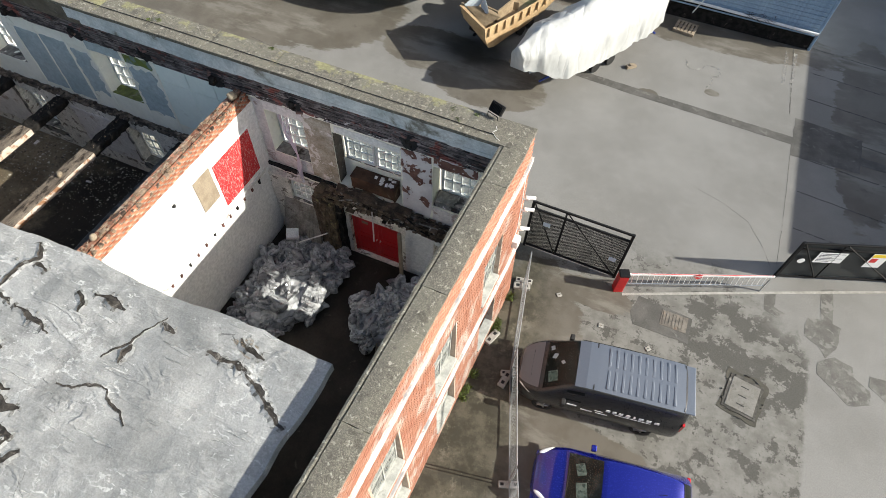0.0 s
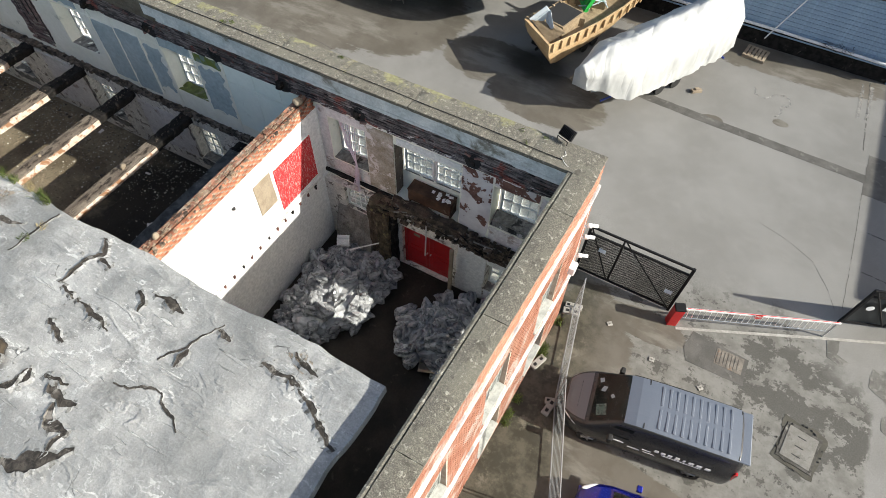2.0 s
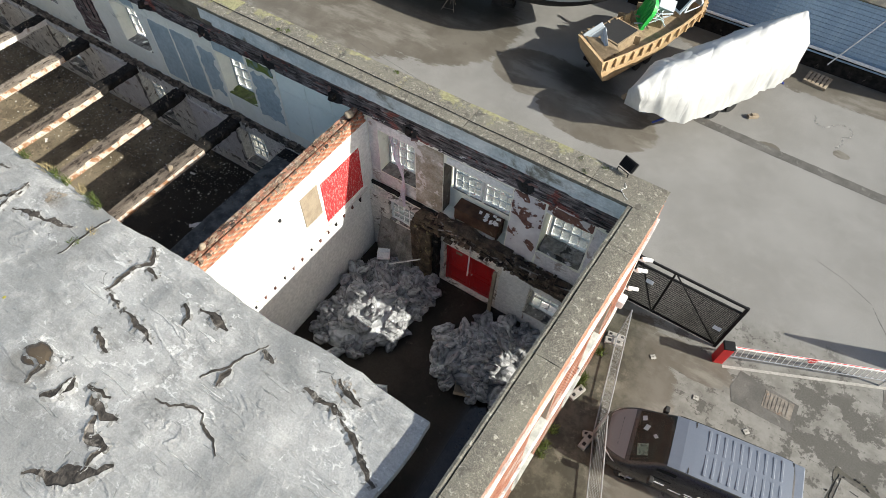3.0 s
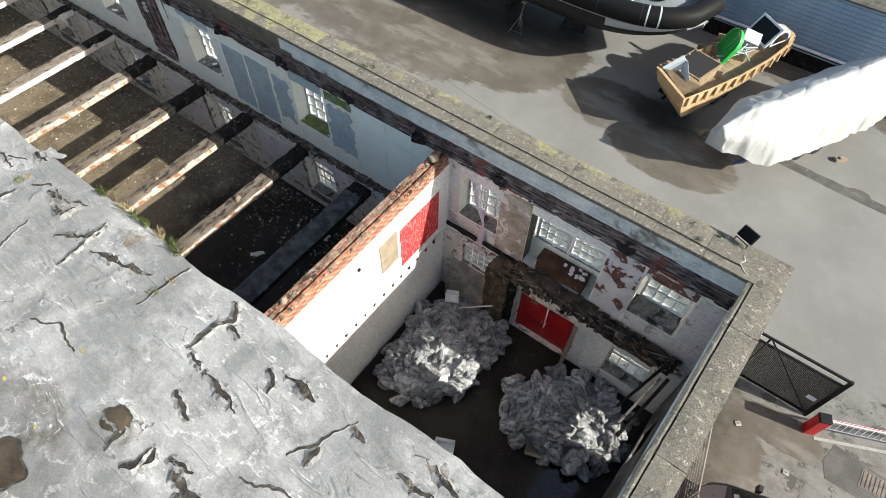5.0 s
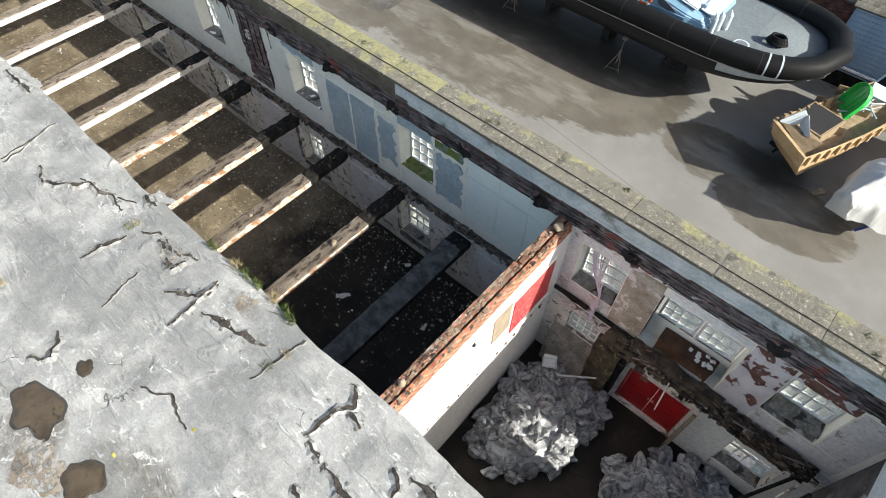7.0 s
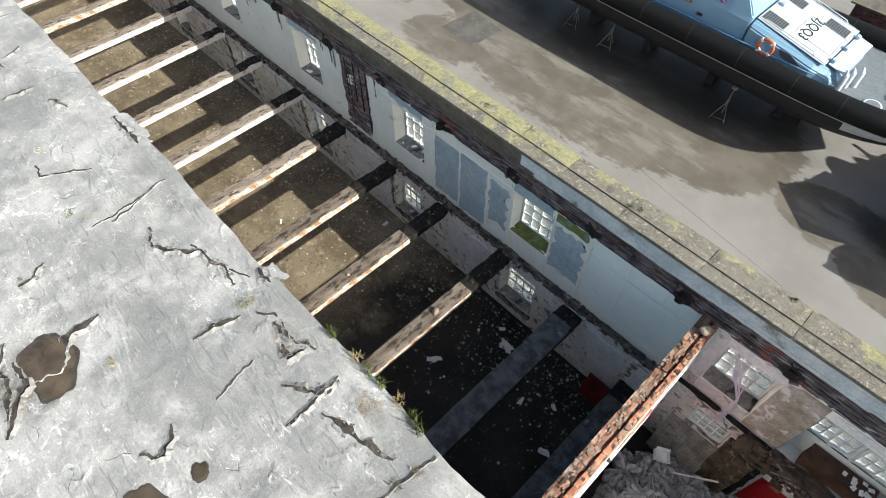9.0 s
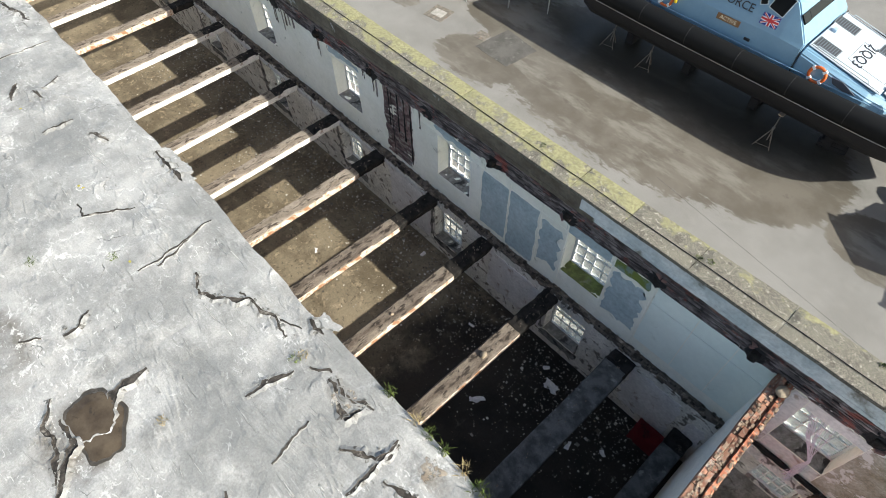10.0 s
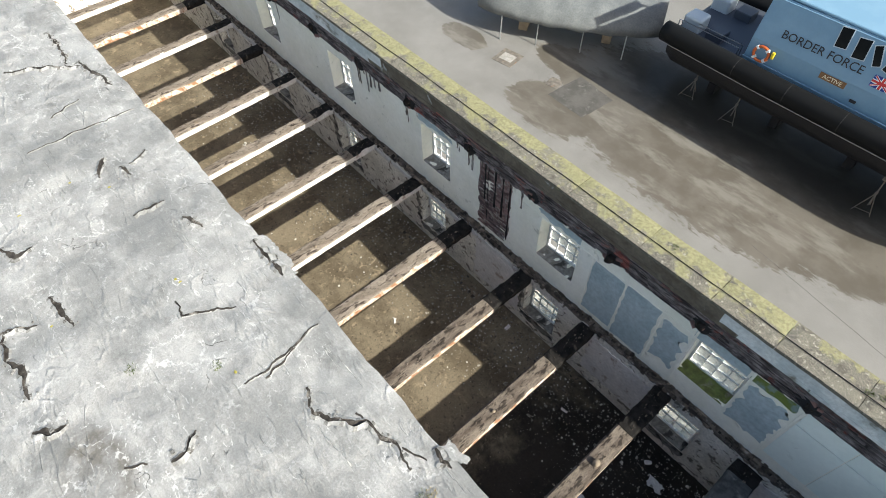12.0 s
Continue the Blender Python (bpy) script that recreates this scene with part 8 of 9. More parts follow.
def outline(z, f, edge=EDGE, c=(cx, cy)):
    return [(c[0] + (x - c[0]) * f, c[1] + (y - c[1]) * (0.55 + 0.45 * f), z + 0.18 * (abs(y - c[1]) / 4) ** 2) for x, y in edge]


boat = thing("open_boat", (0, 0, 0.55), 0, "unfinished orange plywood open boat full of scrap", "boat")
bm = bmesh.new()
loft(bm, [outline(0.12, 0.45), outline(0.35, 0.74), outline(0.95, 0.93), outline(1.55, 1.0), outline(1.56, 0.955), outline(1.02, 0.86)], caps=(True, False))
bmesh.ops.recalc_face_normals(bm, faces=bm.faces[:])
part("hull", bm, M["ply_orange"], boat)
bm = bmesh.new()
ins = outline(1.05, 0.85)
bm.faces.new([bm.verts.new(p) for p in ins])
part("inner_floor", bm, M["ply_inner"], boat)
bm = bmesh.new()
loft(bm, [outline(1.54, 1.02), outline(1.60, 1.02), outline(1.60, 0.95), outline(1.54, 0.95), outline(1.54, 1.02)], caps=(False, False))
bmesh.ops.recalc_face_normals(bm, faces=bm.faces[:])
part("gunwale", bm, M["ply_orange"], boat)
for (ax, ay), (bx, by) in zip(EDGE[:5], EDGE[1:6]):
    for k in range(3):
        f = (k + 0.5) / 3
        x, y = ax + (bx - ax) * f, ay + (by - ay) * f
        a = math.degrees(math.atan2(by - ay, bx - ax))
        part("rib", blk(-0.06, 0.06, -0.10, -0.0, -0.42, 0.02, 0.01, 1, pose(x, y, 1.58 + 0.18 * (abs(y - cy) / 4) ** 2, 0, 0, a)), M["ply_orange"], boat)
for (ax, ay), (bx, by) in zip(EDGE[8:12], EDGE[9:13]):
    for k in range(3):
        f = (k + 0.5) / 3
        x, y = ax + (bx - ax) * f, ay + (by - ay) * f
        a = math.degrees(math.atan2(by - ay, bx - ax))
        part("rib", blk(-0.05, 0.05, -0.03, 0.10, -0.42, 0.12, 0.01, 1, pose(x, y, 1.58 + 0.18 * (abs(y - cy) / 4) ** 2, 0, 0, a)), M["ply_inner"], boat)
bm = bmesh.new()
bm.faces.new([bm.verts.new(p) for p in ((-4.6, 12.1, 1.66), (-4.25, 13.2, 1.6), (-5.0, 13.9, 1.58), (-6.05, 13.9, 1.66), (-6.15, 13.35, 1.70))])
bmesh.ops.solidify(bm, geom=bm.faces[:], thickness=0.03)
part("end_deck", bm, M["ply_inner"], boat)
for x, y, t in ((-4.9, 14.6, 15), (-4.5, 16.4, 15), (-4.05, 17.7, 15)):
    part("frame", blk(-1.05, 1.05, -0.03, 0.03, 1.06, 1.5, 0.005, 1, pose(x, y, 0, 0, 0, t)), M["ply_inner"], boat)
hatch = part("hatch_coaming", blk(-0.72, 0.72, -0.85, 0.85, 1.06, 1.66, 0.01, 1, pose(-4.95, 14.45, 0, 0, 0, -14)), M["ply_inner"], boat)
part("hatch_hole", blk(-0.64, 0.64, -0.77, 0.77, 1.661, 1.665, 0, 1, pose(-4.95, 14.45, 0, 0, 0, -14)), M["dark"], hatch)
tr = thing("boat_trailer", (-4.45, 16.0, 0), 74, "dark low boat trailer under the open boat", "trailer")
for y in (-0.5, 0.5):
    part("rail", blk(-2.6, 3.0, y - 0.05, y + 0.05, 0.42, 0.54, 0.01), M["black_steel"], tr)
for x in (-2.4, 0, 2.2):
    part("cross_member", blk(x - 0.05, x + 0.05, -0.9, 0.9, 0.55, 0.72, 0.01), M["black_steel"], tr)
    for y in (-0.45, 0.45):
        part("bunk", blk(x - 0.12, x + 0.12, y - 0.12, y + 0.12, 0.721, 0.86, 0.01), M["hull_dark"], tr)
for y in (-0.85, 0.85):
    for x in (-0.4, 0.4):
        bm = bmesh.new()
        tube(bm, (x, y - 0.08, 0.3), (x, y + 0.08, 0.3), 0.3, 18)
        part("wheel", bm, M["tyre"], tr)
for nm, lab, mat, at, rot, dims in (
        ("plastic_tray", "bright green plastic tray standing among scrap", "green_plastic", (-4.25, 16.2, 2.5), (68, 0, -58), (1.2, 1.2, 0.10)),
        ("television", "old white-framed television lying in the open boat", "ship_white", (-3.35, 17.75, 2.72), (52, 10, -22), (1.2, 1.0, 0.14)),
        ("plastic_bin", "white plastic bin among the scrap", "ship_white", (-3.7, 17.25, 2.45), (30, 15, 20), (0.75, 0.55, 0.3)),
        ("white_panel", "loose white panel in the boat's end", "ship_white", (-5.62, 13.45, 2.4), (74, -38, 40), (0.95, 0.5, 0.04)),
        ("loose_sheet", "loose grey sheet in the boat's end", "hull_grey", (-5.15, 13.4, 2.35), (70, 30, -50), (0.85, 0.42, 0.03))):
    o = thing(nm, at, 0, lab, nm.split("_")[-1])
    o.matrix_basis = pose(*at, *rot)
    w, d, h = dims
    if nm == "plastic_tray":
        bm = bmesh.new()
        prof = [(-w / 2, -d / 2), (w / 2, -d / 2)] + [(w / 2 * math.cos(a), d * 0.1 + d * 0.45 * math.sin(a)) for a in [math.pi * k / 14 for k in range(15)]]
        loft(bm, [[(x, y, -h) for x, y in prof], [(x * 1.06, y * 1.06, h) for x, y in prof], [(x * 1.0, y * 1.0, h) for x, y in prof], [(x * 0.92, y * 0.92, -h * 0.6) for x, y in prof]])
        bmesh.ops.recalc_face_normals(bm, faces=bm.faces[:])
        part("tray", bm, M[mat], o)
        for k in range(3):
            part("rib", blk(-0.3 + k * 0.25, -0.24 + k * 0.25, -d * 0.4, d * 0.35, -h * 0.6, -h * 0.3), M[mat], o)
    else:
        part("body", blk(-w / 2, w / 2, -d / 2, d / 2, -h / 2, h / 2, 0.02, 2), M[mat], o)
        if nm == "television":
            part("screen", blk(-w * 0.42, w * 0.42, -d * 0.4, d * 0.4, h / 2, h / 2 + 0.006), M["car_glass"], o)
        elif nm == "plastic_bin":
            part("lid", blk(-w * 0.52, w * 0.52, -d * 0.52, d * 0.52, h / 2 + 0.001, h / 2 + 0.03, 0.01), M[mat], o)
        else:
            part("batten", blk(-w * 0.45, w * 0.45, -0.03, 0.03, h / 2, h / 2 + 0.03), M[mat], o)
for n in range(26):
    p = Vector((rnd(-4.3, -3.4), rnd(15.9, 17.6), rnd(2.0, 2.4)))
    d = Vector((rnd(-0.5, 0.6), rnd(0.2, 1.0), rnd(-0.1, 0.2)))
    bm = bmesh.new()
    tube(bm, p - d * 0.5, p + d * 0.5, rnd(0.012, 0.035), 5)
    tagged(part("scrap_strip", bm, M["ship_white" if n % 3 else "hull_grey"]), "loose pale strip of scrap in the open boat", "scrap", "scrap strips")

hood = thing("plastic_hood", (-2.85, 18.35, 2.15), 65, "curved white plastic hood standing in the boat's end", "hood")
bm = bmesh.new()
loft(bm, [[(0.62 * math.cos(a), 0.0 + o, 0.62 * math.sin(a)) for a in [math.pi * k / 12 for k in range(13)]] + [(0.5 * math.cos(a), 0.0 + o, 0.5 * math.sin(a)) for a in [math.pi * k / 12 for k in range(12, -1, -1)]] for o in (-0.28, -0.1, 0.1, 0.28)])
bmesh.ops.recalc_face_normals(bm, faces=bm.faces[:])
part("shell", bm, M["ship_white"], hood)
part("rim", blk(-0.64, 0.64, -0.30, -0.27, -0.02, 0.04, 0.008), M["ship_white"], hood)

# ---- boat under a white tarpaulin ----
covered = thing("covered_boat", (0, 0, 0), 0, "boat wrapped in a white tarpaulin on a blue trailer", "boat")
A, B = Vector((-2.55, 10.95, 0)), Vector((1.80, 18.3, 0))
ax = (B - A).normalized()
px = Vector((ax.y, -ax.x, 0))
bm = bmesh.new()
rings = []
N = 110
for i in range(N + 1):
    f = i / N
    c = A + (B - A) * f
    half = 1.22 * min(1.0, 0.30 + f * 3.2) * (1.0 if f < 0.8 else 1 - 0.25 * ((f - 0.8) / 0.2) ** 2)
    ridge = 2.62 + 0.42 * min(1, f * 7) + 0.55 * max(0, f - 0.3) / 0.7
    hem = 1.55 - 0.62 * min(1, f * 4.5) + 0.25 * max(0, f - 0.6) / 0.4 + 0.16 * noise.noise(Vector((f * 9, 1, 0))) + 0.07 * noise.noise(Vector((f * 31, 4, 0)))
    hem2 = 1.25 + 0.2 * noise.noise(Vector((f * 9, 7, 0)))
    ring = []
    prof = [(1.12, 0.0), (1.08, 0.2), (1.03, 0.40), (0.98, 0.58), (0.72, 0.70), (0.38, 0.86), (0.03, 1.0), (-0.03, 1.0), (-0.40, 0.84), (-0.76, 0.68), (-1.0, 0.56), (-1.05, 0.28), (-1.12, 0.0)]
    for k, (u, v) in enumerate(prof):
        low = hem if k < 6 else hem2
        z = low + (ridge - low) * v
        fold = 0.16 * (0.3 - abs(noise.noise(Vector((f * 6 + k * 0.22, k * 0.22, 3))))) + 0.12 * (0.3 - abs(noise.noise(Vector((f * 17 - k * 0.3, k * 0.12, 8))))) * (1.2 - v)
        ring.append(c + px * (half * u + fold * (1 if u > 0 else -1)) + Vector((0, 0, z + fold * 0.6 * v)))
    rings.append(ring)
loft(bm, rings, closed=False, caps=(False, False))
for end, sgn in ((rings[0], -1), (rings[-1], 1)):
    mid = [p + ax * sgn * 0.18 * (1 - abs(i - 6) / 6) for i, p in enumerate(end)]
    vs = loft(bm, [end, mid], closed=False, caps=(False, False))[1]
    bm.faces.new(vs if sgn < 0 else vs[::-1])
bmesh.ops.remove_doubles(bm, verts=bm.verts[:], dist=0.001)
bmesh.ops.recalc_face_normals(bm, faces=bm.faces[:])
part("tarpaulin", bm, M["tarp_white"], covered, "creased white tarpaulin", smooth=True)
bm = bmesh.new()
loft(bm, [[(*(A + (B - A) * f + px * w * u)[:2], z) for u, z in ((-1, 1.75), (-0.8, 1.1), (0, 0.75), (0.8, 1.1), (1, 1.75))] for f, w in ((0.10, 0.3), (0.25, 0.9), (0.6, 1.0), (0.97, 0.85))])
bmesh.ops.recalc_face_normals(bm, faces=bm.faces[:])
part("hull", bm, M["hull_grey"], covered)
for s in (-0.55, 0.55):
    part("trailer_rail", pipe([A + ax * 1.0 + px * s + Vector((0, 0, 0.62)), B + px * s + Vector((0, 0, 0.62))], 0.05, 6), M["trailer_blue"], covered, "blue trailer rail")
for f in (0.35, 0.55, 0.75, 0.95):
    c = A + (B - A) * f
    part("trailer_cross", pipe([c + px * -1.05 + Vector((0, 0, 0.72)), c + px * 1.15 + Vector((0, 0, 0.72))], 0.05, 6), M["trailer_blue"], covered)
for f in (0.5, 0.62):
    for s in (-0.95, 0.95):
        c = A + (B - A) * f + px * s + Vector((0, 0, 0.28))
        bm = bmesh.new()
        tube(bm, c - px * 0.09, c + px * 0.09, 0.28, 18)
        part("wheel", bm, M["tyre"], covered)
for x, y in ((2.05, 15.2), (-3.3, 13.2)):
    b = thing("timber_block", (x, y, 0), rnd(0, 90), "wooden chock block on the concrete", "block", "timber blocks")
    part("block", blk(-0.25, 0.25, -0.1, 0.1, 0, 0.15, 0.01), M["board"], b)
    part("wedge", blk(-0.1, 0.1, -0.08, 0.08, 0.15, 0.22, 0.01), M["board"], b)

# ---- boat under a grey cover ----
M["tarp_grey"] = surf("grey_canvas_cover", (0.135, 0.145, 0.148), (0.17, 0.18, 0.182), (0.20, 0.21, 0.21), (0.62, 0.76), s1=1.2, s2=12, rough=(0.5, 0.7), relief=0.12, rs=7)
gb = thing("grey_covered_boat", (-30.6, 15.0, 0), 31, "boat under a taut grey canvas cover on props", "boat")
bm = bmesh.new()
rings = []
for i in range(33):
    f = i / 32
    x = -5.2 + 9.8 * f
    w = 1.75 * math.sqrt(max(0.02, 1 - (abs(f - 0.52) / 0.54) ** 2.6))
    sag = 0.07 * math.sin(f * 40)
    rings.append([(x, -w * 0.72, 1.05), (x, -w, 1.35 + sag), (x, -w * 1.02, 1.75), (x, -w * 0.6, 2.35 + sag), (x, 0, 2.75), (x, w * 0.6, 2.35 + sag), (x, w * 1.02, 1.75), (x, w, 1.35 + sag), (x, w * 0.72, 1.05)])
loft(bm, rings)
bmesh.ops.recalc_face_normals(bm, faces=bm.faces[:])
part("canvas_cover", bm, M["tarp_grey"], gb, smooth=True)
bm = bmesh.new()
loft(bm, [[(x, -w, 1.2), (x, -w * 0.6, 0.8), (x, 0, 0.55), (x, w * 0.6, 0.8), (x, w, 1.2)] for x, w in ((-4.4, 0.3), (-2.5, 1.0), (1.0, 1.2), (4.0, 0.8))])
bmesh.ops.recalc_face_normals(bm, faces=bm.faces[:])
part("hull", bm, M["hull_dark"], gb)
for x in (-3.6, -1.6, 0.8, 3.0):
    for s in (-1, 1):
        part("prop", pipe([(x, s * 1.55, 0.0), (x, s * 1.35, 1.3)], 0.035, 6), M["galv"], gb)
for x in (-2.6, 2.0):
    part("keel_block", blk(x - 0.25, x + 0.25, -0.4, 0.4, 0.0, 0.72, 0.02), M["board"], gb)

# ---- flat roof: tears, puddles, plants ----
M["tear_dark"] = surf("torn_felt", (0.024, 0.022, 0.02), (0.075, 0.066, 0.058), (0.21, 0.195, 0.175), (0.55, 0.65), s1=6, s2=30, relief=0.9, rs=30)
M["roof_dirty"] = surf("dirty_roof_felt", (0.17, 0.17, 0.162), (0.26, 0.26, 0.25), (0.085, 0.08, 0.074), (0.52, 0.62), s1=3, s2=22, relief=0.6, stain_scale=7, grain=0.6)
M["puddle_brown"] = surf("brown_silt", (0.17, 0.135, 0.10), (0.27, 0.235, 0.19), (0.33, 0.32, 0.30), (0.52, 0.60), s1=2.5, s2=18, relief=0.3, rough=(0.35, 0.7))
M["leaf"] = surf("grass_green", (0.065, 0.095, 0.022), (0.12, 0.15, 0.045), (0.22, 0.19, 0.09), (0.52, 0.62), s1=6, s2=20, relief=0.0, vary=0.3)
M["straw"] = surf("dry_grass", (0.26, 0.21, 0.11), (0.34, 0.28, 0.16), s1=6, s2=20, relief=0.0)
M["lichen"] = surf("yellow_lichen", (0.32, 0.29, 0.06), (0.40, 0.36, 0.10), s1=6, s2=20, relief=0.4)


ragged_alpha(M["puddle_brown"], 4.5, 0.44, 0.53)
M["puddle_wet"] = surf("brown_rain_water", (0.042, 0.031, 0.020), (0.085, 0.066, 0.045), (0.035, 0.028, 0.02), (0.56, 0.64), s1=1.4, s2=9, relief=0.0, rough=(0.05, 0.10), grain=0.15)
M["puddle_wet"].node_tree.nodes["Principled BSDF"].inputs["Specular IOR Level"].default_value = 0.5
M["wet_rim"] = surf("soaked_dark_felt", (0.030, 0.025, 0.019), (0.06, 0.052, 0.042), (0.10, 0.092, 0.08), (0.55, 0.66), s1=3, s2=18, relief=0.5, rough=(0.3, 0.6))


def roof_z(x, y):
    return 6.89 + noise.noise(Vector((x * 0.5, y * 0.5, 2))) * 0.05 + noise.noise(Vector((x * 1.9, y * 1.9, 5))) * 0.02


def felt_tear(pts, w, seed, thin=False):
    """A split in the membrane: crumbling dark bottom between low broken lips."""
    line = []
    for (ax_, ay), (bx, by) in zip(pts, pts[1:]):
        n = max(2, int(math.hypot(bx - ax_, by - ay) / (0.035 if thin else 0.028)))
        line += [Vector((ax_ + (bx - ax_) * i / n, ay + (by - ay) * i / n, 0)) for i in range(n)]
    line.append(Vector((*pts[-1], 0)))
    rs = random.Random(seed)
    bm = bmesh.new()
    rings = []
    last = len(line) - 1
    for i, p in enumerate(line):
        d = (line[min(i + 1, last)] - line[max(i - 1, 0)]).normalized()
        s = Vector((-d.y, d.x, 0))
        f = noise.noise_vector(Vector((p.x * 3.0, p.y * 3.0, seed)))
        g = noise.noise_vector(Vector((p.x * 9, p.y * 9, seed + 4)))
        p = p + s * (f.x * 0.09 + g.x * 0.035) + d * f.y * 0.04
        p.y = min(p.y, -6.72)
        taper = math.sin(math.pi * max(0.02, min(0.98, i / max(1, last)))) ** 0.7
        wl = w * taper * max(0.10, 0.45 + 1.2 * f.z + 0.35 * g.y + rs.uniform(-0.05, 0.05)) + 0.004
        wr = w * taper * max(0.10, 0.45 - 1.0 * f.y + 0.35 * g.z + rs.uniform(-0.05, 0.05)) + 0.004
        z = roof_z(p.x, p.y)
        curl = (0.004 if thin else 0.02 + 0.045 * abs(f.x + 0.4)) * taper
        mid = [rs.uniform(0.008, 0.012 if thin else 0.018) for _ in range(3)]
        rings.append([(p + s * o) + Vector((0, 0, z + h)) for o, h in (
            (-wl - (0.04 if thin else 0.10 + 0.10 * abs(g.x)), -0.012), (-wl - 0.010, 0.010 + curl), (-wl * 0.9, 0.010), (-wl * 0.4, mid[0]), (0, mid[1]), (wr * 0.4, mid[2]), (wr * 0.9, 0.011), (wr + 0.012, 0.012 + curl * 0.3), (wr + (0.04 if thin else 0.08 + 0.10 * abs(g.z)), -0.012))])
    loft(bm, rings, closed=False, caps=(False, False))
    for i, fc in enumerate(bm.faces):
        fc.material_index = (2 if i // 8 % 11 < 3 else 0) if i % 8 in (0, 7) else 1
    bmesh.ops.recalc_face_normals(bm, faces=bm.faces[:])
    return part("felt_tear", bm, [M["roof"], M["tear_dark"], M["roof_dirty"]], roof)


TEARS = [
    [(-4.94, -7.21), (-4.55, -7.33)], [(-3.24, -6.89), (-2.9, -7.09), (-2.51, -7.05)], [(-2.82, -7.4), (-2.36, -7.59), (-1.38, -8.21)], [(-5.18, -7.9), (-5.19, -8.32)],
    [(-3.68, -7.37), (-2.65, -7.45)], [(-12.54, -7.75), (-11.66, -7.55), (-10.81, -7.38)], [(-8.86, -6.63), (-8.5, -7.03), (-8.76, -7.43), (-8.79, -8.07)]]
CRUMBS = []
TEARS_MID = [
    [(-8.46, -7.08), (-8.07, -7.22)], [(-8.67, -8.06), (-8.19, -8.22)], [(-8.15, -8.18), (-7.57, -8.25), (-6.96, -8.4)], [(-6.73, -7.22), (-6.31, -7.26), (-5.86, -7.33)],
    [(-7.1, -7.36), (-6.79, -7.56), (-6.75, -7.75)], [(-8.27, -8.79), (-7.57, -9.02)], [(-9.02, -9.87), (-8.43, -9.95), (-8.35, -10.34)], [(-7.86, -10.4), (-7.7, -10.02), (-7.71, -9.78)],
    [(-7.33, -9.74), (-6.72, -9.66)], [(-15.77, -8.79), (-15.8, -8.27), (-15.58, -7.73)], [(-14.94, -7.29), (-14.35, -7.28), (-13.77, -6.98)]]
TEARS_FAR = [
    [(-19.32, -7.98), (-18.73, -8.2), (-18.24, -7.9), (-17.74, -7.51), (-17.08, -7.31), (-16.39, -7.38)], [(-14.42, -7.53), (-13.95, -7.58), (-13.93, -7.01)], [(-12.78, -8.44), (-12.89, -7.67), (-12.94, -7.05)],
    [(-18.57, -11.81), (-18.03, -12.07), (-17.39, -12.08), (-16.75, -12.38)], [(-26.76, -8.84), (-26.68, -7.92)], [(-25.8, -7.83), (-25.11, -7.56)], [(-28.73, -8.06), (-29.02, -7.46)],
    [(-29.55, -8.58), (-28.79, -8.95)], [(-28.85, -8.34), (-28.29, -8.23)], [(-36.0, -9.5), (-35.54, -8.64), (-34.41, -7.32)]]
TEARS_WEST = [
    [(-37.41, -7.59), (-36.28, -7.5), (-34.88, -7.68)], [(-34.78, -7.34), (-33.87, -7.19), (-32.74, -6.95)], [(-25.63, -11.5), (-25.06, -11.47), (-24.35, -11.36)], [(-25.38, -12.77), (-25.27, -12.41), (-25.0, -12.04)],
    [(-25.42, -12.7), (-24.56, -12.95), (-24.14, -12.7), (-23.18, -12.84)], [(-22.36, -12.97), (-22.01, -12.66), (-22.03, -12.35)], [(-19.78, -11.0), (-19.78, -10.68), (-20.07, -10.28)], [(-28.07, -11.98), (-27.47, -11.72), (-27.49, -11.28)]]
SPLITS = [
    [(-10.52, -8.02), (-10.38, -7.38), (-10.3, -6.66)], [(-18.1, -7.5), (-17.3, -7.34), (-16.31, -7.06)], [(-5.58, -8.38), (-5.22, -7.71), (-4.93, -7.08)], [(-15.42, -7.42), (-14.96, -7.15)],
    [(-14.28, -9.14), (-14.37, -8.55), (-14.41, -8.11)], [(-20.1, -8.55), (-20.56, -6.91)], [(-23.4, -9.17), (-22.9, -9.22), (-22.26, -8.12)], [(-31.26, -10.21), (-31.28, -8.83), (-31.11, -6.94)],
    [(-20.32, -11.81), (-20.09, -11.41)], [(-20.29, -8.98), (-20.3, -8.16), (-20.46, -7.13)], [(-32.44, -9.12), (-32.79, -8.08)], [(-12.0, -9.6), (-11.4, -9.3), (-10.6, -9.5)], [(-6.0, -9.2), (-5.0, -8.9), (-4.2, -9.3)]]
for n, p in enumerate(TEARS + TEARS_MID):
    felt_tear(p, 0.085, n * 3.7)
for n, p in enumerate(TEARS_FAR + TEARS_WEST):
    felt_tear(p, 0.08, 60 + n * 3.7)
for n, p in enumerate([[(-7.29, -9.7), (-6.78, -9.9), (-6.25, -9.81)], [(-6.73, -10.01), (-6.46, -10.44), (-6.04, -10.34), (-6.02, -10.88)], [(-6.9, -11.5), (-6.5, -11.23), (-6.02, -10.88), (-5.6, -10.47)], [(-7.61, -10.22), (-7.67, -9.76)]]):
    felt_tear(p, 0.16, 800 + n * 4.3)
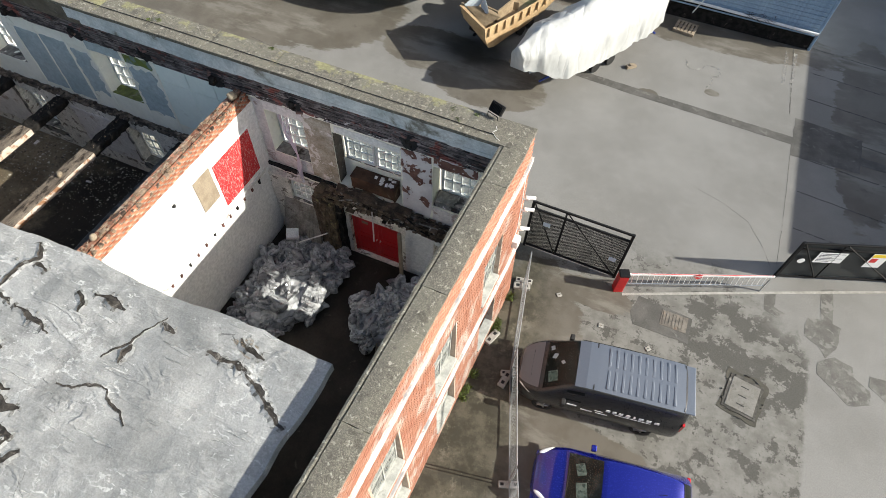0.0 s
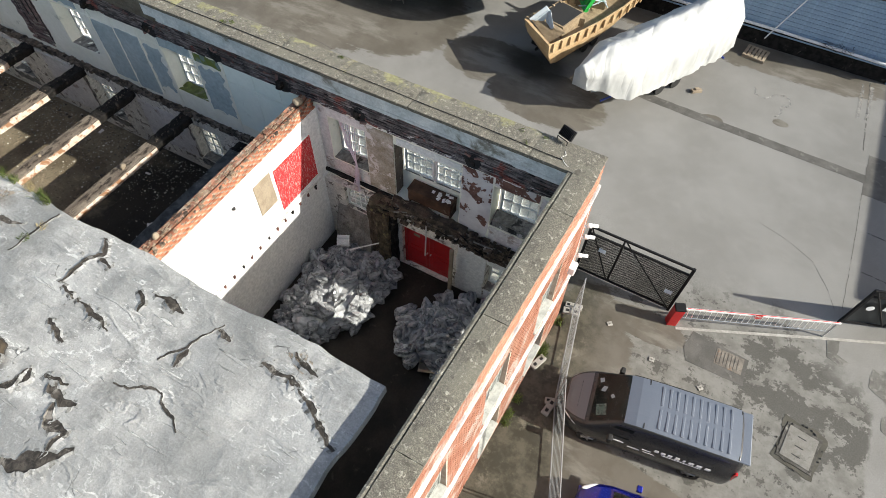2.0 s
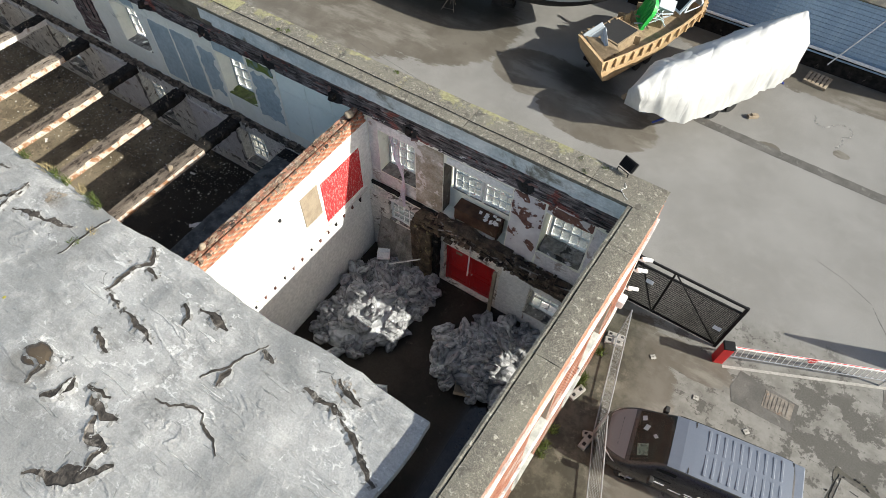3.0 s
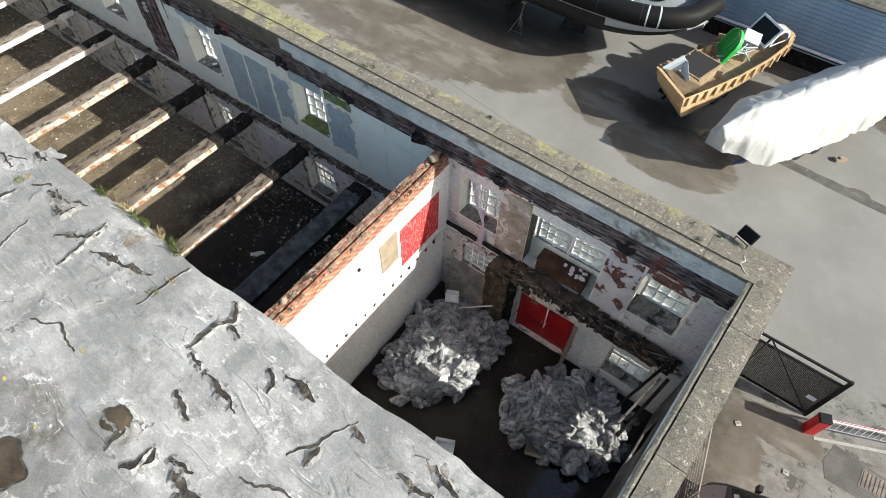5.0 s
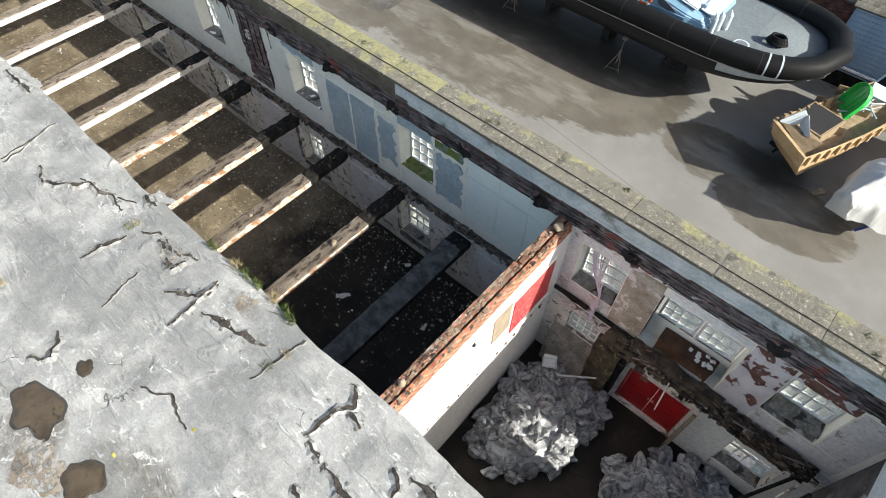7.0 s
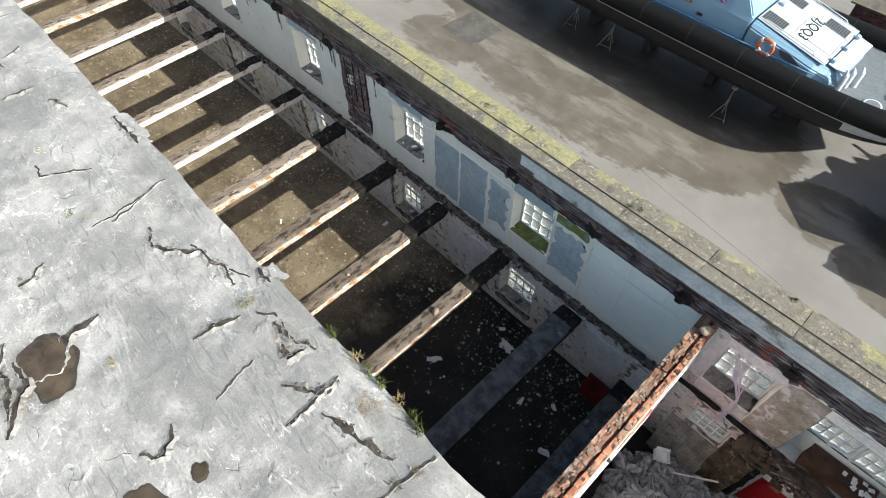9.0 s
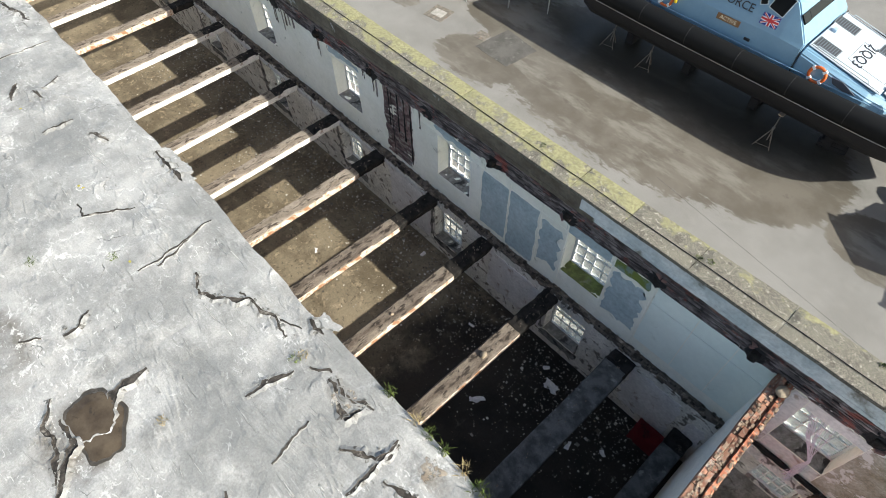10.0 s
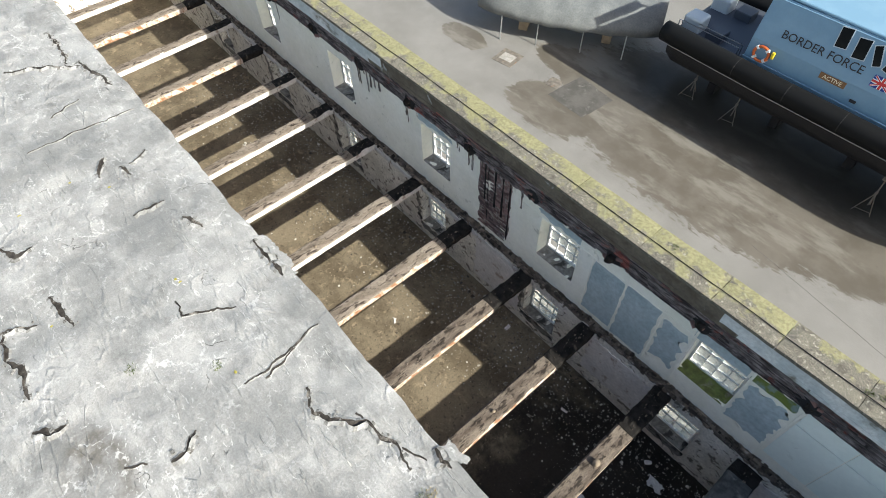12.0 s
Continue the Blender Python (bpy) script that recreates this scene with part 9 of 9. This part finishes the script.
for n, p in enumerate([[(-16.38, -12.53), (-17.3, -11.79), (-17.97, -11.86)], [(-17.3, -11.8), (-17.12, -11.23), (-17.8, -10.78), (-17.82, -9.99)], [(-14.3, -10.8), (-13.9, -10.45), (-14.43, -10.07)], [(-12.82, -7.12), (-12.94, -7.61), (-13.6, -8.0)], [(-14.8, -7.15), (-14.4, -7.3), (-13.8, -7.05)]]):
    felt_tear(p, 0.17 if n < 2 else 0.08, 500 + n * 5.1)
for p in TEARS + TEARS_MID + TEARS_FAR + TEARS_WEST:
    for (ax_, ay), (bx, by) in zip(p, p[1:]):
        for n in range(int(math.hypot(bx - ax_, by - ay) * 45)):
            f, q = random.random(), abs(random.gauss(0, 0.013)) + 0.006
            x, y = ax_ + (bx - ax_) * f + random.gauss(0, 0.09), min(-6.75, ay + (by - ay) * f + random.gauss(0, 0.09))
            CRUMBS.append((x, x + q * rnd(1, 2.5), y, y + q * rnd(1, 2.5), roof_z(x, y) - 0.02, roof_z(x, y) + 0.008 + q * 0.6))
rows_of_boxes("felt_crumbs", CRUMBS[::5], M["roof_dirty"], roof)
for n, p in enumerate(SPLITS):
    felt_tear(p, 0.028, 150 + n * 2.9, True)


def roof_sheet(cx_, cy_, rx, ry, seed, lift=0.012, wob=0.3):
    """A blotch that follows the roof's surface."""
    bm = bmesh.new()
    mid = bm.verts.new((cx_, cy_, roof_z(cx_, cy_) + lift))
    rings = []
    for q in (0.33, 0.66, 1.0):
        ring = []
        for i in range(96):
            a = 2 * math.pi * i / 96
            r = q * (1 + wob * noise.noise(Vector((math.cos(a) * 1.6 + seed, math.sin(a) * 1.6, seed))) + 0.18 * wob * noise.noise(Vector((math.cos(a) * 4, math.sin(a) * 4, seed))) + 0.07 * wob * noise.noise(Vector((math.cos(a) * 15, math.sin(a) * 15, seed))))
            x, y = cx_ + rx * r * math.cos(a), cy_ + ry * r * math.sin(a)
            ring.append(bm.verts.new((x, y, roof_z(x, y) + (lift if q < 1 else 0.004))))
        rings.append(ring)
    for i in range(96):
        j = (i + 1) % 96
        bm.faces.new((mid, rings[0][i], rings[0][j]))
        for a, b in zip(rings, rings[1:]):
            bm.faces.new((a[i], b[i], b[j], a[j]))
    bmesh.ops.recalc_face_normals(bm, faces=bm.faces[:])
    return bm


for n, (x, y, rx, ry) in enumerate([(-14.32, -7.34, 0.32, 0.2), (-12.06, -6.95, 0.24, 0.2), (-3.0, -6.98, 0.28, 0.16), (-11.9, -11.7, 0.6, 0.4)]):
    tagged(part("silt_patch", roof_sheet(x, y, rx, ry, n * 3.1, wob=0.75), M["puddle_brown"]), "patch of brown silt on the flat roof", "silt patch", "silt patches")
for n, (x, y, rx, ry) in enumerate([(-17.4, -11.35, 0.85, 0.55), (-13.12, -11.2, 0.62, 0.40), (-13.22, -10.12, 0.20, 0.17), (-11.2, -11.3, 0.44, 0.36), (-8.68, -9.85, 0.30, 0.26), (-9.7, -11.6, 0.5, 0.4)]):
    pd = thing("roof_puddle", (0, 0, 0), 0, "shallow brown rain puddle in a torn hollow of the roof", "puddle", "roof puddles")
    part("wet_rim", roof_sheet(x, y, rx * 1.05, ry * 1.06, n * 2.3 + 40, 0.016, wob=0.34), M["wet_rim"], pd, "soaked dark rim")
    part("water", roof_sheet(x, y, rx, ry, n * 2.3 + 40, 0.024, wob=0.34), M["puddle_wet"], pd)
for n, (x, y, w, t) in enumerate([(-23.2, -6.52, 0.75, 4), (-22.55, -6.5, 0.4, -9), (-16.1, -6.5, 0.35, 6)]):
    ob = part("felt_flap", ragged_sheet(-w, w, -0.17, 0.17, 0, 0.025, 0.3, 60 + n, cell=0.05), M["roof"], roof, "torn pale felt flap at the roof edge")
    ob.matrix_basis = pose(x, y, 6.84, 78, 0, t)
    felt_tear([(x - w * 0.8, y - 0.25), (x, y - 0.3), (x + w * 0.7, y - 0.26)], 0.07, 700 + n)
for n in range(12):
    x, y = rnd(-30, -4), rnd(-12.5, -7.2)
    tagged(part("lichen_spot", roof_sheet(x, y, rnd(0.02, 0.06), rnd(0.02, 0.05), n * 1.7, 0.01), M["lichen"]), "small yellow lichen spot on the roof", "lichen", "lichen spots")


def tuft(at, count, h, spread, mat, name="grass_tuft", label="tuft of grass rooted in a crack", seed=0):
    g = bmesh.new()
    rs = random.Random(seed)
    for n in range(count):
        a, r = rs.uniform(0, 6.28), spread * math.sqrt(rs.random())
        p = Vector((r * math.cos(a), r * math.sin(a), 0))
        lean = Vector((rs.uniform(-1, 1), rs.uniform(-1, 1), 0)) * h * 0.6
        w = Vector((math.cos(a + 1.5), math.sin(a + 1.5), 0)) * rs.uniform(0.005, 0.012)
        hh = h * rs.uniform(0.5, 1.1)
        m_, t_ = p + lean * 0.35 + Vector((0, 0, hh * 0.6)), p + lean + Vector((0, 0, hh))
        v = [g.verts.new(q) for q in (p - w, p + w, m_ + w * 0.8, m_ - w * 0.8, t_)]
        g.faces.new(v[:4])
        g.faces.new((v[3], v[2], v[4]))
    ob = part(name, g, M[mat])
    ob.location = at
    return tagged(ob, label, "grass", "grass tufts")


for n, (x, y) in enumerate([(-13.81, -6.5), (-12.99, -6.5), (-12.6, -6.52), (-12.18, -6.5), (-11.63, -6.5), (-11.2, -6.55), (-10.94, -6.6), (-15.74, -7.36), (-21.13, -9.25), (-22.36, -10.79), (-16.54, -10.31), (-15.81, -7.52), (-10.46, -7.62), (-10.36, -7.2)]):
    tuft((x, y, roof_z(x, y) - 0.02), 48, 0.10 if y < -6.7 else 0.24, 0.14, "leaf" if n % 3 != 1 else "straw", seed=n)
for n, (x, y) in enumerate([(-10.95, 0.55), (-7.25, 0.82), (-11.2, 0.45), (-1.35, 0.35), (-1.6, 0.7), (-0.95, 0.75), (-16.0, 0.6)]):
    tuft((x, y, 7.67), 40, 0.05, 0.09, "leaf", label="small green weed on the coping", seed=30 + n)
for n, (x, y) in enumerate([(1.02, 0.5), (0.98, -0.62), (0.96, -0.85), (1.02, -1.0), (0.90, -2.75), (0.86, -3.3), (0.88, -3.6)]):
    tuft((x, y, 0.0), 110, 0.22, 0.17, "leaf", label="weeds growing at the foot of the brick wall", seed=60 + n)

# ---- debris ----
M["floor_chips"] = surf("floor_chips", (0.20, 0.18, 0.15), (0.42, 0.40, 0.36), (0.08, 0.065, 0.05), (0.52, 0.6), s1=5, s2=26, relief=0.3, pieces=0.8)
boxes = []
for n in range(6500):
    x, y = rnd(-40, -8.6), -0.15 - abs(random.gauss(0, 1.6))
    if y < -9:
        continue
    s = abs(random.gauss(0, 0.013)) + 0.004 if n % 5 else abs(random.gauss(0, 0.022)) + 0.010
    boxes.append((x, x + s * rnd(1, 2.2), y, y + s * rnd(1, 2), Z_FLOOR, Z_FLOOR + s * rnd(0.3, 0.8)))
rows_of_boxes("floor_debris", boxes, M["floor_chips"], label="scattered plaster chips and rubble on the floor")
boxes = []
for n in range(1800):
    x, y = rnd(-40, -8.6), rnd(-9, -0.2)
    s = abs(random.gauss(0, 0.010)) + 0.004
    boxes.append((x, x + s * rnd(1, 2.2), y, y + s * rnd(1, 2), Z_FLOOR, Z_FLOOR + s * rnd(0.3, 0.8)))
rows_of_boxes("floor_debris", boxes, M["board"], label="scattered leaves and wood chips on the floor")
for n, (x, y, s) in enumerate([(-12.85, -1.1, 0.32), (-14.2, -3.2, 0.28), (-19.8, -0.6, 0.15), (-22.8, -3.5, 0.15), (-16.3, -1.4, 0.12), (-13.4, -0.7, 0.14), (-11.2, -2.2, 0.16), (-10.3, -1.6, 0.14), (-9.6, -2.9, 0.2)]):
    ob = part("plaster_piece", ragged_sheet(-s, s, -s * 0.55, s * 0.55, 0, 0.02, s * 0.8, n, cell=0.05), M["plaster_mauve"])
    ob.matrix_basis = pose(x, y, Z_FLOOR + 0.025, 90, 0, n * 47)
    tagged(ob, "pale piece of fallen plaster on the dark floor", "plaster piece", "plaster pieces")
for i, x in enumerate([-11.45] + BEAM_X[:8]):
    boxes = []
    for n in range(60):
        y, s = rnd(-6.8, -0.1), abs(random.gauss(0, 0.013)) + 0.008
        u = rnd(-0.12, 0.1)
        boxes.append((x + u, x + u + s, y, y + s * 1.5, 2.99, 3.02 + s * 0.8) if x < -12 else (x + u, x + u + s, y, y + s * 1.5, 2.87, 2.9 + s * 0.8))
    rows_of_boxes("beam_debris", boxes, M["beam_top"], label="crumbs of rotten wood and mortar on the beam")
for n, (x, y, z, s) in enumerate([(-14.25, -3.05, 3.08, 0.11), (-17.1, -4.1, 3.06, 0.06), (-8.2, -0.28, 6.46, 0.13), (-8.3, -5.9, 6.41, 0.09), (-25.4, -4.6, 3.05, 0.05)]):
    bm = bmesh.new()
    bmesh.ops.create_icosphere(bm, subdivisions=2, radius=s)
    ragged(bm, s * 0.5, 5, n)
    ob = part("rubble_stone", bm, M["board"])
    ob.location = (x, y, z)
    tagged(ob, "loose tan lump of masonry rubble", "rubble", "rubble stones")
M["red_dull"] = surf("dull_dark_red_paint", (0.10, 0.008, 0.012), (0.14, 0.014, 0.018), (0.04, 0.012, 0.012), (0.55, 0.66), s1=2, s2=14, relief=0.2)
red_sheet = tagged(part("red_sheet", ragged_sheet(-10.15, -8.75, -0.62, 0.55, 0, 0.02, 0.05, 5), M["red_dull"]), "dark red board leaning in the shadow by the partition", "board")
red_sheet.matrix_basis = pose(0, -0.42, 0.36, -28, 0, 0)
red_sheet.location.z = Z_FLOOR + 0.32
for a, b, c, d in ((-11.2, -9.4, 0.4, 2.75), (-17.0, -14.4, 0.6, 2.7), (-22.3, -19.9, 0.4, 2.7), (-9.1, -8.5, 0.5, 2.4)):
    tagged(part("plaster_skin", ragged_sheet(a, b, c, d, Y_LOW, 0.013, 0.25, a), M["plaster_mauve"]), "pale flaking plaster on the lower wall", "plaster", kind="structure")

# ---- brickwork ----
M["brick_head"] = surf("broken_orange_brick", (0.36, 0.13, 0.075), (0.46, 0.20, 0.12), (0.34, 0.27, 0.21), (0.50, 0.58), s1=2, s2=26, relief=0.6, vary=0.4, stain_scale=5)
M["brick_back"] = surf("mortar_smeared_brick", (0.22, 0.10, 0.068), (0.32, 0.17, 0.115), (0.30, 0.245, 0.20), (0.52, 0.60), s1=2, s2=26, relief=0.6, pieces=0.5, stain_scale=5)
M["mortar_pale"] = surf("crumbled_mortar", (0.20, 0.14, 0.10), (0.30, 0.23, 0.17), (0.07, 0.05, 0.04), (0.52, 0.60), s1=5, s2=30, relief=0.5, pieces=0.4)
M["soot_crust"] = surf("burnt_wall_crust", (0.085, 0.072, 0.07), (0.23, 0.20, 0.195), (0.24, 0.085, 0.07), (0.55, 0.64), s1=2.5, s2=24, relief=0.6, pieces=0.7, stain_scale=1.5)
M["brick_burnt"] = surf("burnt_brick", (0.095, 0.072, 0.072), (0.19, 0.115, 0.105), (0.27, 0.245, 0.24), (0.58, 0.68), s1=1.3, s2=24, relief=0.6, vary=0.6)

def laid_bricks(parent, spots, dims, material, name="brick", jit=0.012, tilt=1.0):
    """One object for each brick at (x, y, z), all on one mesh."""
    me = brick_mesh(*dims, material)
    for x, y, z in spots:
        ob = new(name, me)
        ob.parent = parent
        ob.matrix_basis = pose(x + rnd(-jit, jit) * 0.4, y + rnd(-jit, jit), z + rnd(-jit, jit) * 0.3, rnd(-2, 2) * tilt, rnd(-2, 2) * tilt, rnd(-4, 4) * tilt)


near, rest, crust = [], [], []
for k in range(11):
    z = Z_BRICK + 0.04 + k * 0.078
    out = 0.035 + 0.145 * (k / 10) ** 0.8
    for i in range(200):
        x = -0.08 - i * 0.228 - (0.114 if k % 2 else 0)
        hollow = noise.noise(Vector((x * 0.9, z * 2.4, 1)))
        if any(abs(x - p) < 0.24 and abs(z - 6.52) < 0.25 for p in POCKETS) or hollow < -0.52 or k == 0 and rnd(0, 1) < 0.5:
            continue
        if x > -8.0:
            near.append((x, Y_UP + 0.05 - out * (0.92 + 0.16 * hollow), z))
        else:
            rest.append((x - 0.108 + rnd(0, 0.03), x + 0.108 - rnd(0, 0.03), Y_UP - out * (0.92 + 0.16 * hollow) + rnd(-0.007, 0.007), Y_UP + 0.03, z - 0.034, z + rnd(0.026, 0.034)))
for n in range(3200):
    x, z = rnd(-42, -0.1), rnd(Z_BRICK - 0.03, Z_BAND)
    o, w = 0.05 + 0.14 * max(0.0, (z - Z_BRICK) / 0.87) ** 0.8, abs(random.gauss(0, 0.20)) + 0.03
    crust.append((x - w, x + w, Y_UP - o - rnd(0.0, 0.022), Y_UP, z - rnd(0.006, 0.016), z + rnd(0.002, 0.014)))
laid_bricks(wall_brick, near, (0.220, 0.10, 0.070), M["brick_burnt"], jit=0.006, tilt=0.5)
rows_of_boxes("brickwork", rest, M["brick_band"], wall_brick)
rows_of_boxes("burnt_crust", crust, M["soot_crust"], wall_brick)
for n in range(26):
    x = 0.3 - n * 1.75
    part("render_skirt", ragged_sheet(x - 1.8, x, Z_BAND - rnd(0.03, 0.10), Z_BAND + 0.06, 0.03, 0.012, 0.05, 900 + n, cell=0.035), M["render_dirty" if -27.0 < x < -13.0 else "render_grey"], wall_band)
face, back, lumps = [], [], []
for k in range(6):
    z = 5.99 + k * 0.070
    for i in range(31):
        y = 0.1 - i * 0.228 - (0.114 if k % 2 else 0)
        worn = noise.noise(Vector((y * 0.8, 0, 0))) * 0.5 + rnd(0, 1)
        if k < 4 or k == 4 and worn > -0.12 or k == 5 and worn > 1.05:
            face.append((PART_X - 0.050 - 0.012 * k + rnd(-0.004, 0.004), y + rnd(-0.004, 0.004), z))
        for c in (0.15, 0.27, 0.385):
            worn = noise.noise(Vector((y * 1.1, c * 9, 2))) * 0.5 + rnd(0, 1)
            if k < (3 if c == 0.15 else 4) or c != 0.15 and (k == 4 and worn > -0.10 or k == 5 and worn > 1.05):
                a = rnd(-0.02, 0.02)
                back.append((PART_X - c - 0.054 + rnd(-0.004, 0.004), PART_X - c + 0.052, y - 0.110 + a * 0.3, y + 0.110 + a * 0.3, z - 0.036, z + rnd(0.028, 0.036)))
for n in range(900):
    y, s_ = rnd(-6.9, 0.15), abs(random.gauss(0, 0.010)) + 0.006
    x = PART_X - rnd(0.02, 0.42)
    z = 6.29 + rnd(-0.02, 0.03) - (0.09 if 0.11 < PART_X - x < 0.2 else 0)
    lumps.append((x - s_, x + s_, y - s_ * 1.8, y + s_ * 1.8, z - 0.05, z + s_))
laid_bricks(partition, face, (0.10, 0.222, 0.068), M["brick_head"], jit=0.004, tilt=0.6)
rows_of_boxes("brickwork", back, M["brick_back"], partition)
rows_of_boxes("mortar_rubble", lumps, M["mortar_pale"], partition)
near, rest = [], []
for k in range(96):
    z = 0.05 + k * 0.078
    for i in range(58):
        y = Y_OUT - 0.1 - i * 0.228 - (0.114 if k % 2 else 0)
        if any(a - 0.08 < y < b + 0.08 and c - 0.03 < z < d + 0.03 for a, b, c, d in end_open) or 6.44 < z < 6.74 or 2.74 < z < 3.02:
            continue
        if z > 6.7 and y > -5.6 or z > 6.0 and y > -2.0:
            near.append(at_end(X_END - 0.035, y, z))
        else:
            x = at_end(X_END, y, z)[0]
            rest.append((x - 0.05, x + 0.014 + rnd(-0.004, 0.004), y - 0.108, y + 0.108, z - 0.034, z + 0.034))
laid_bricks(wall_end, near, (0.10, 0.216, 0.067), M["brick_orange"])
rows_of_boxes("brickwork", rest, M["brick_orange"], wall_end)
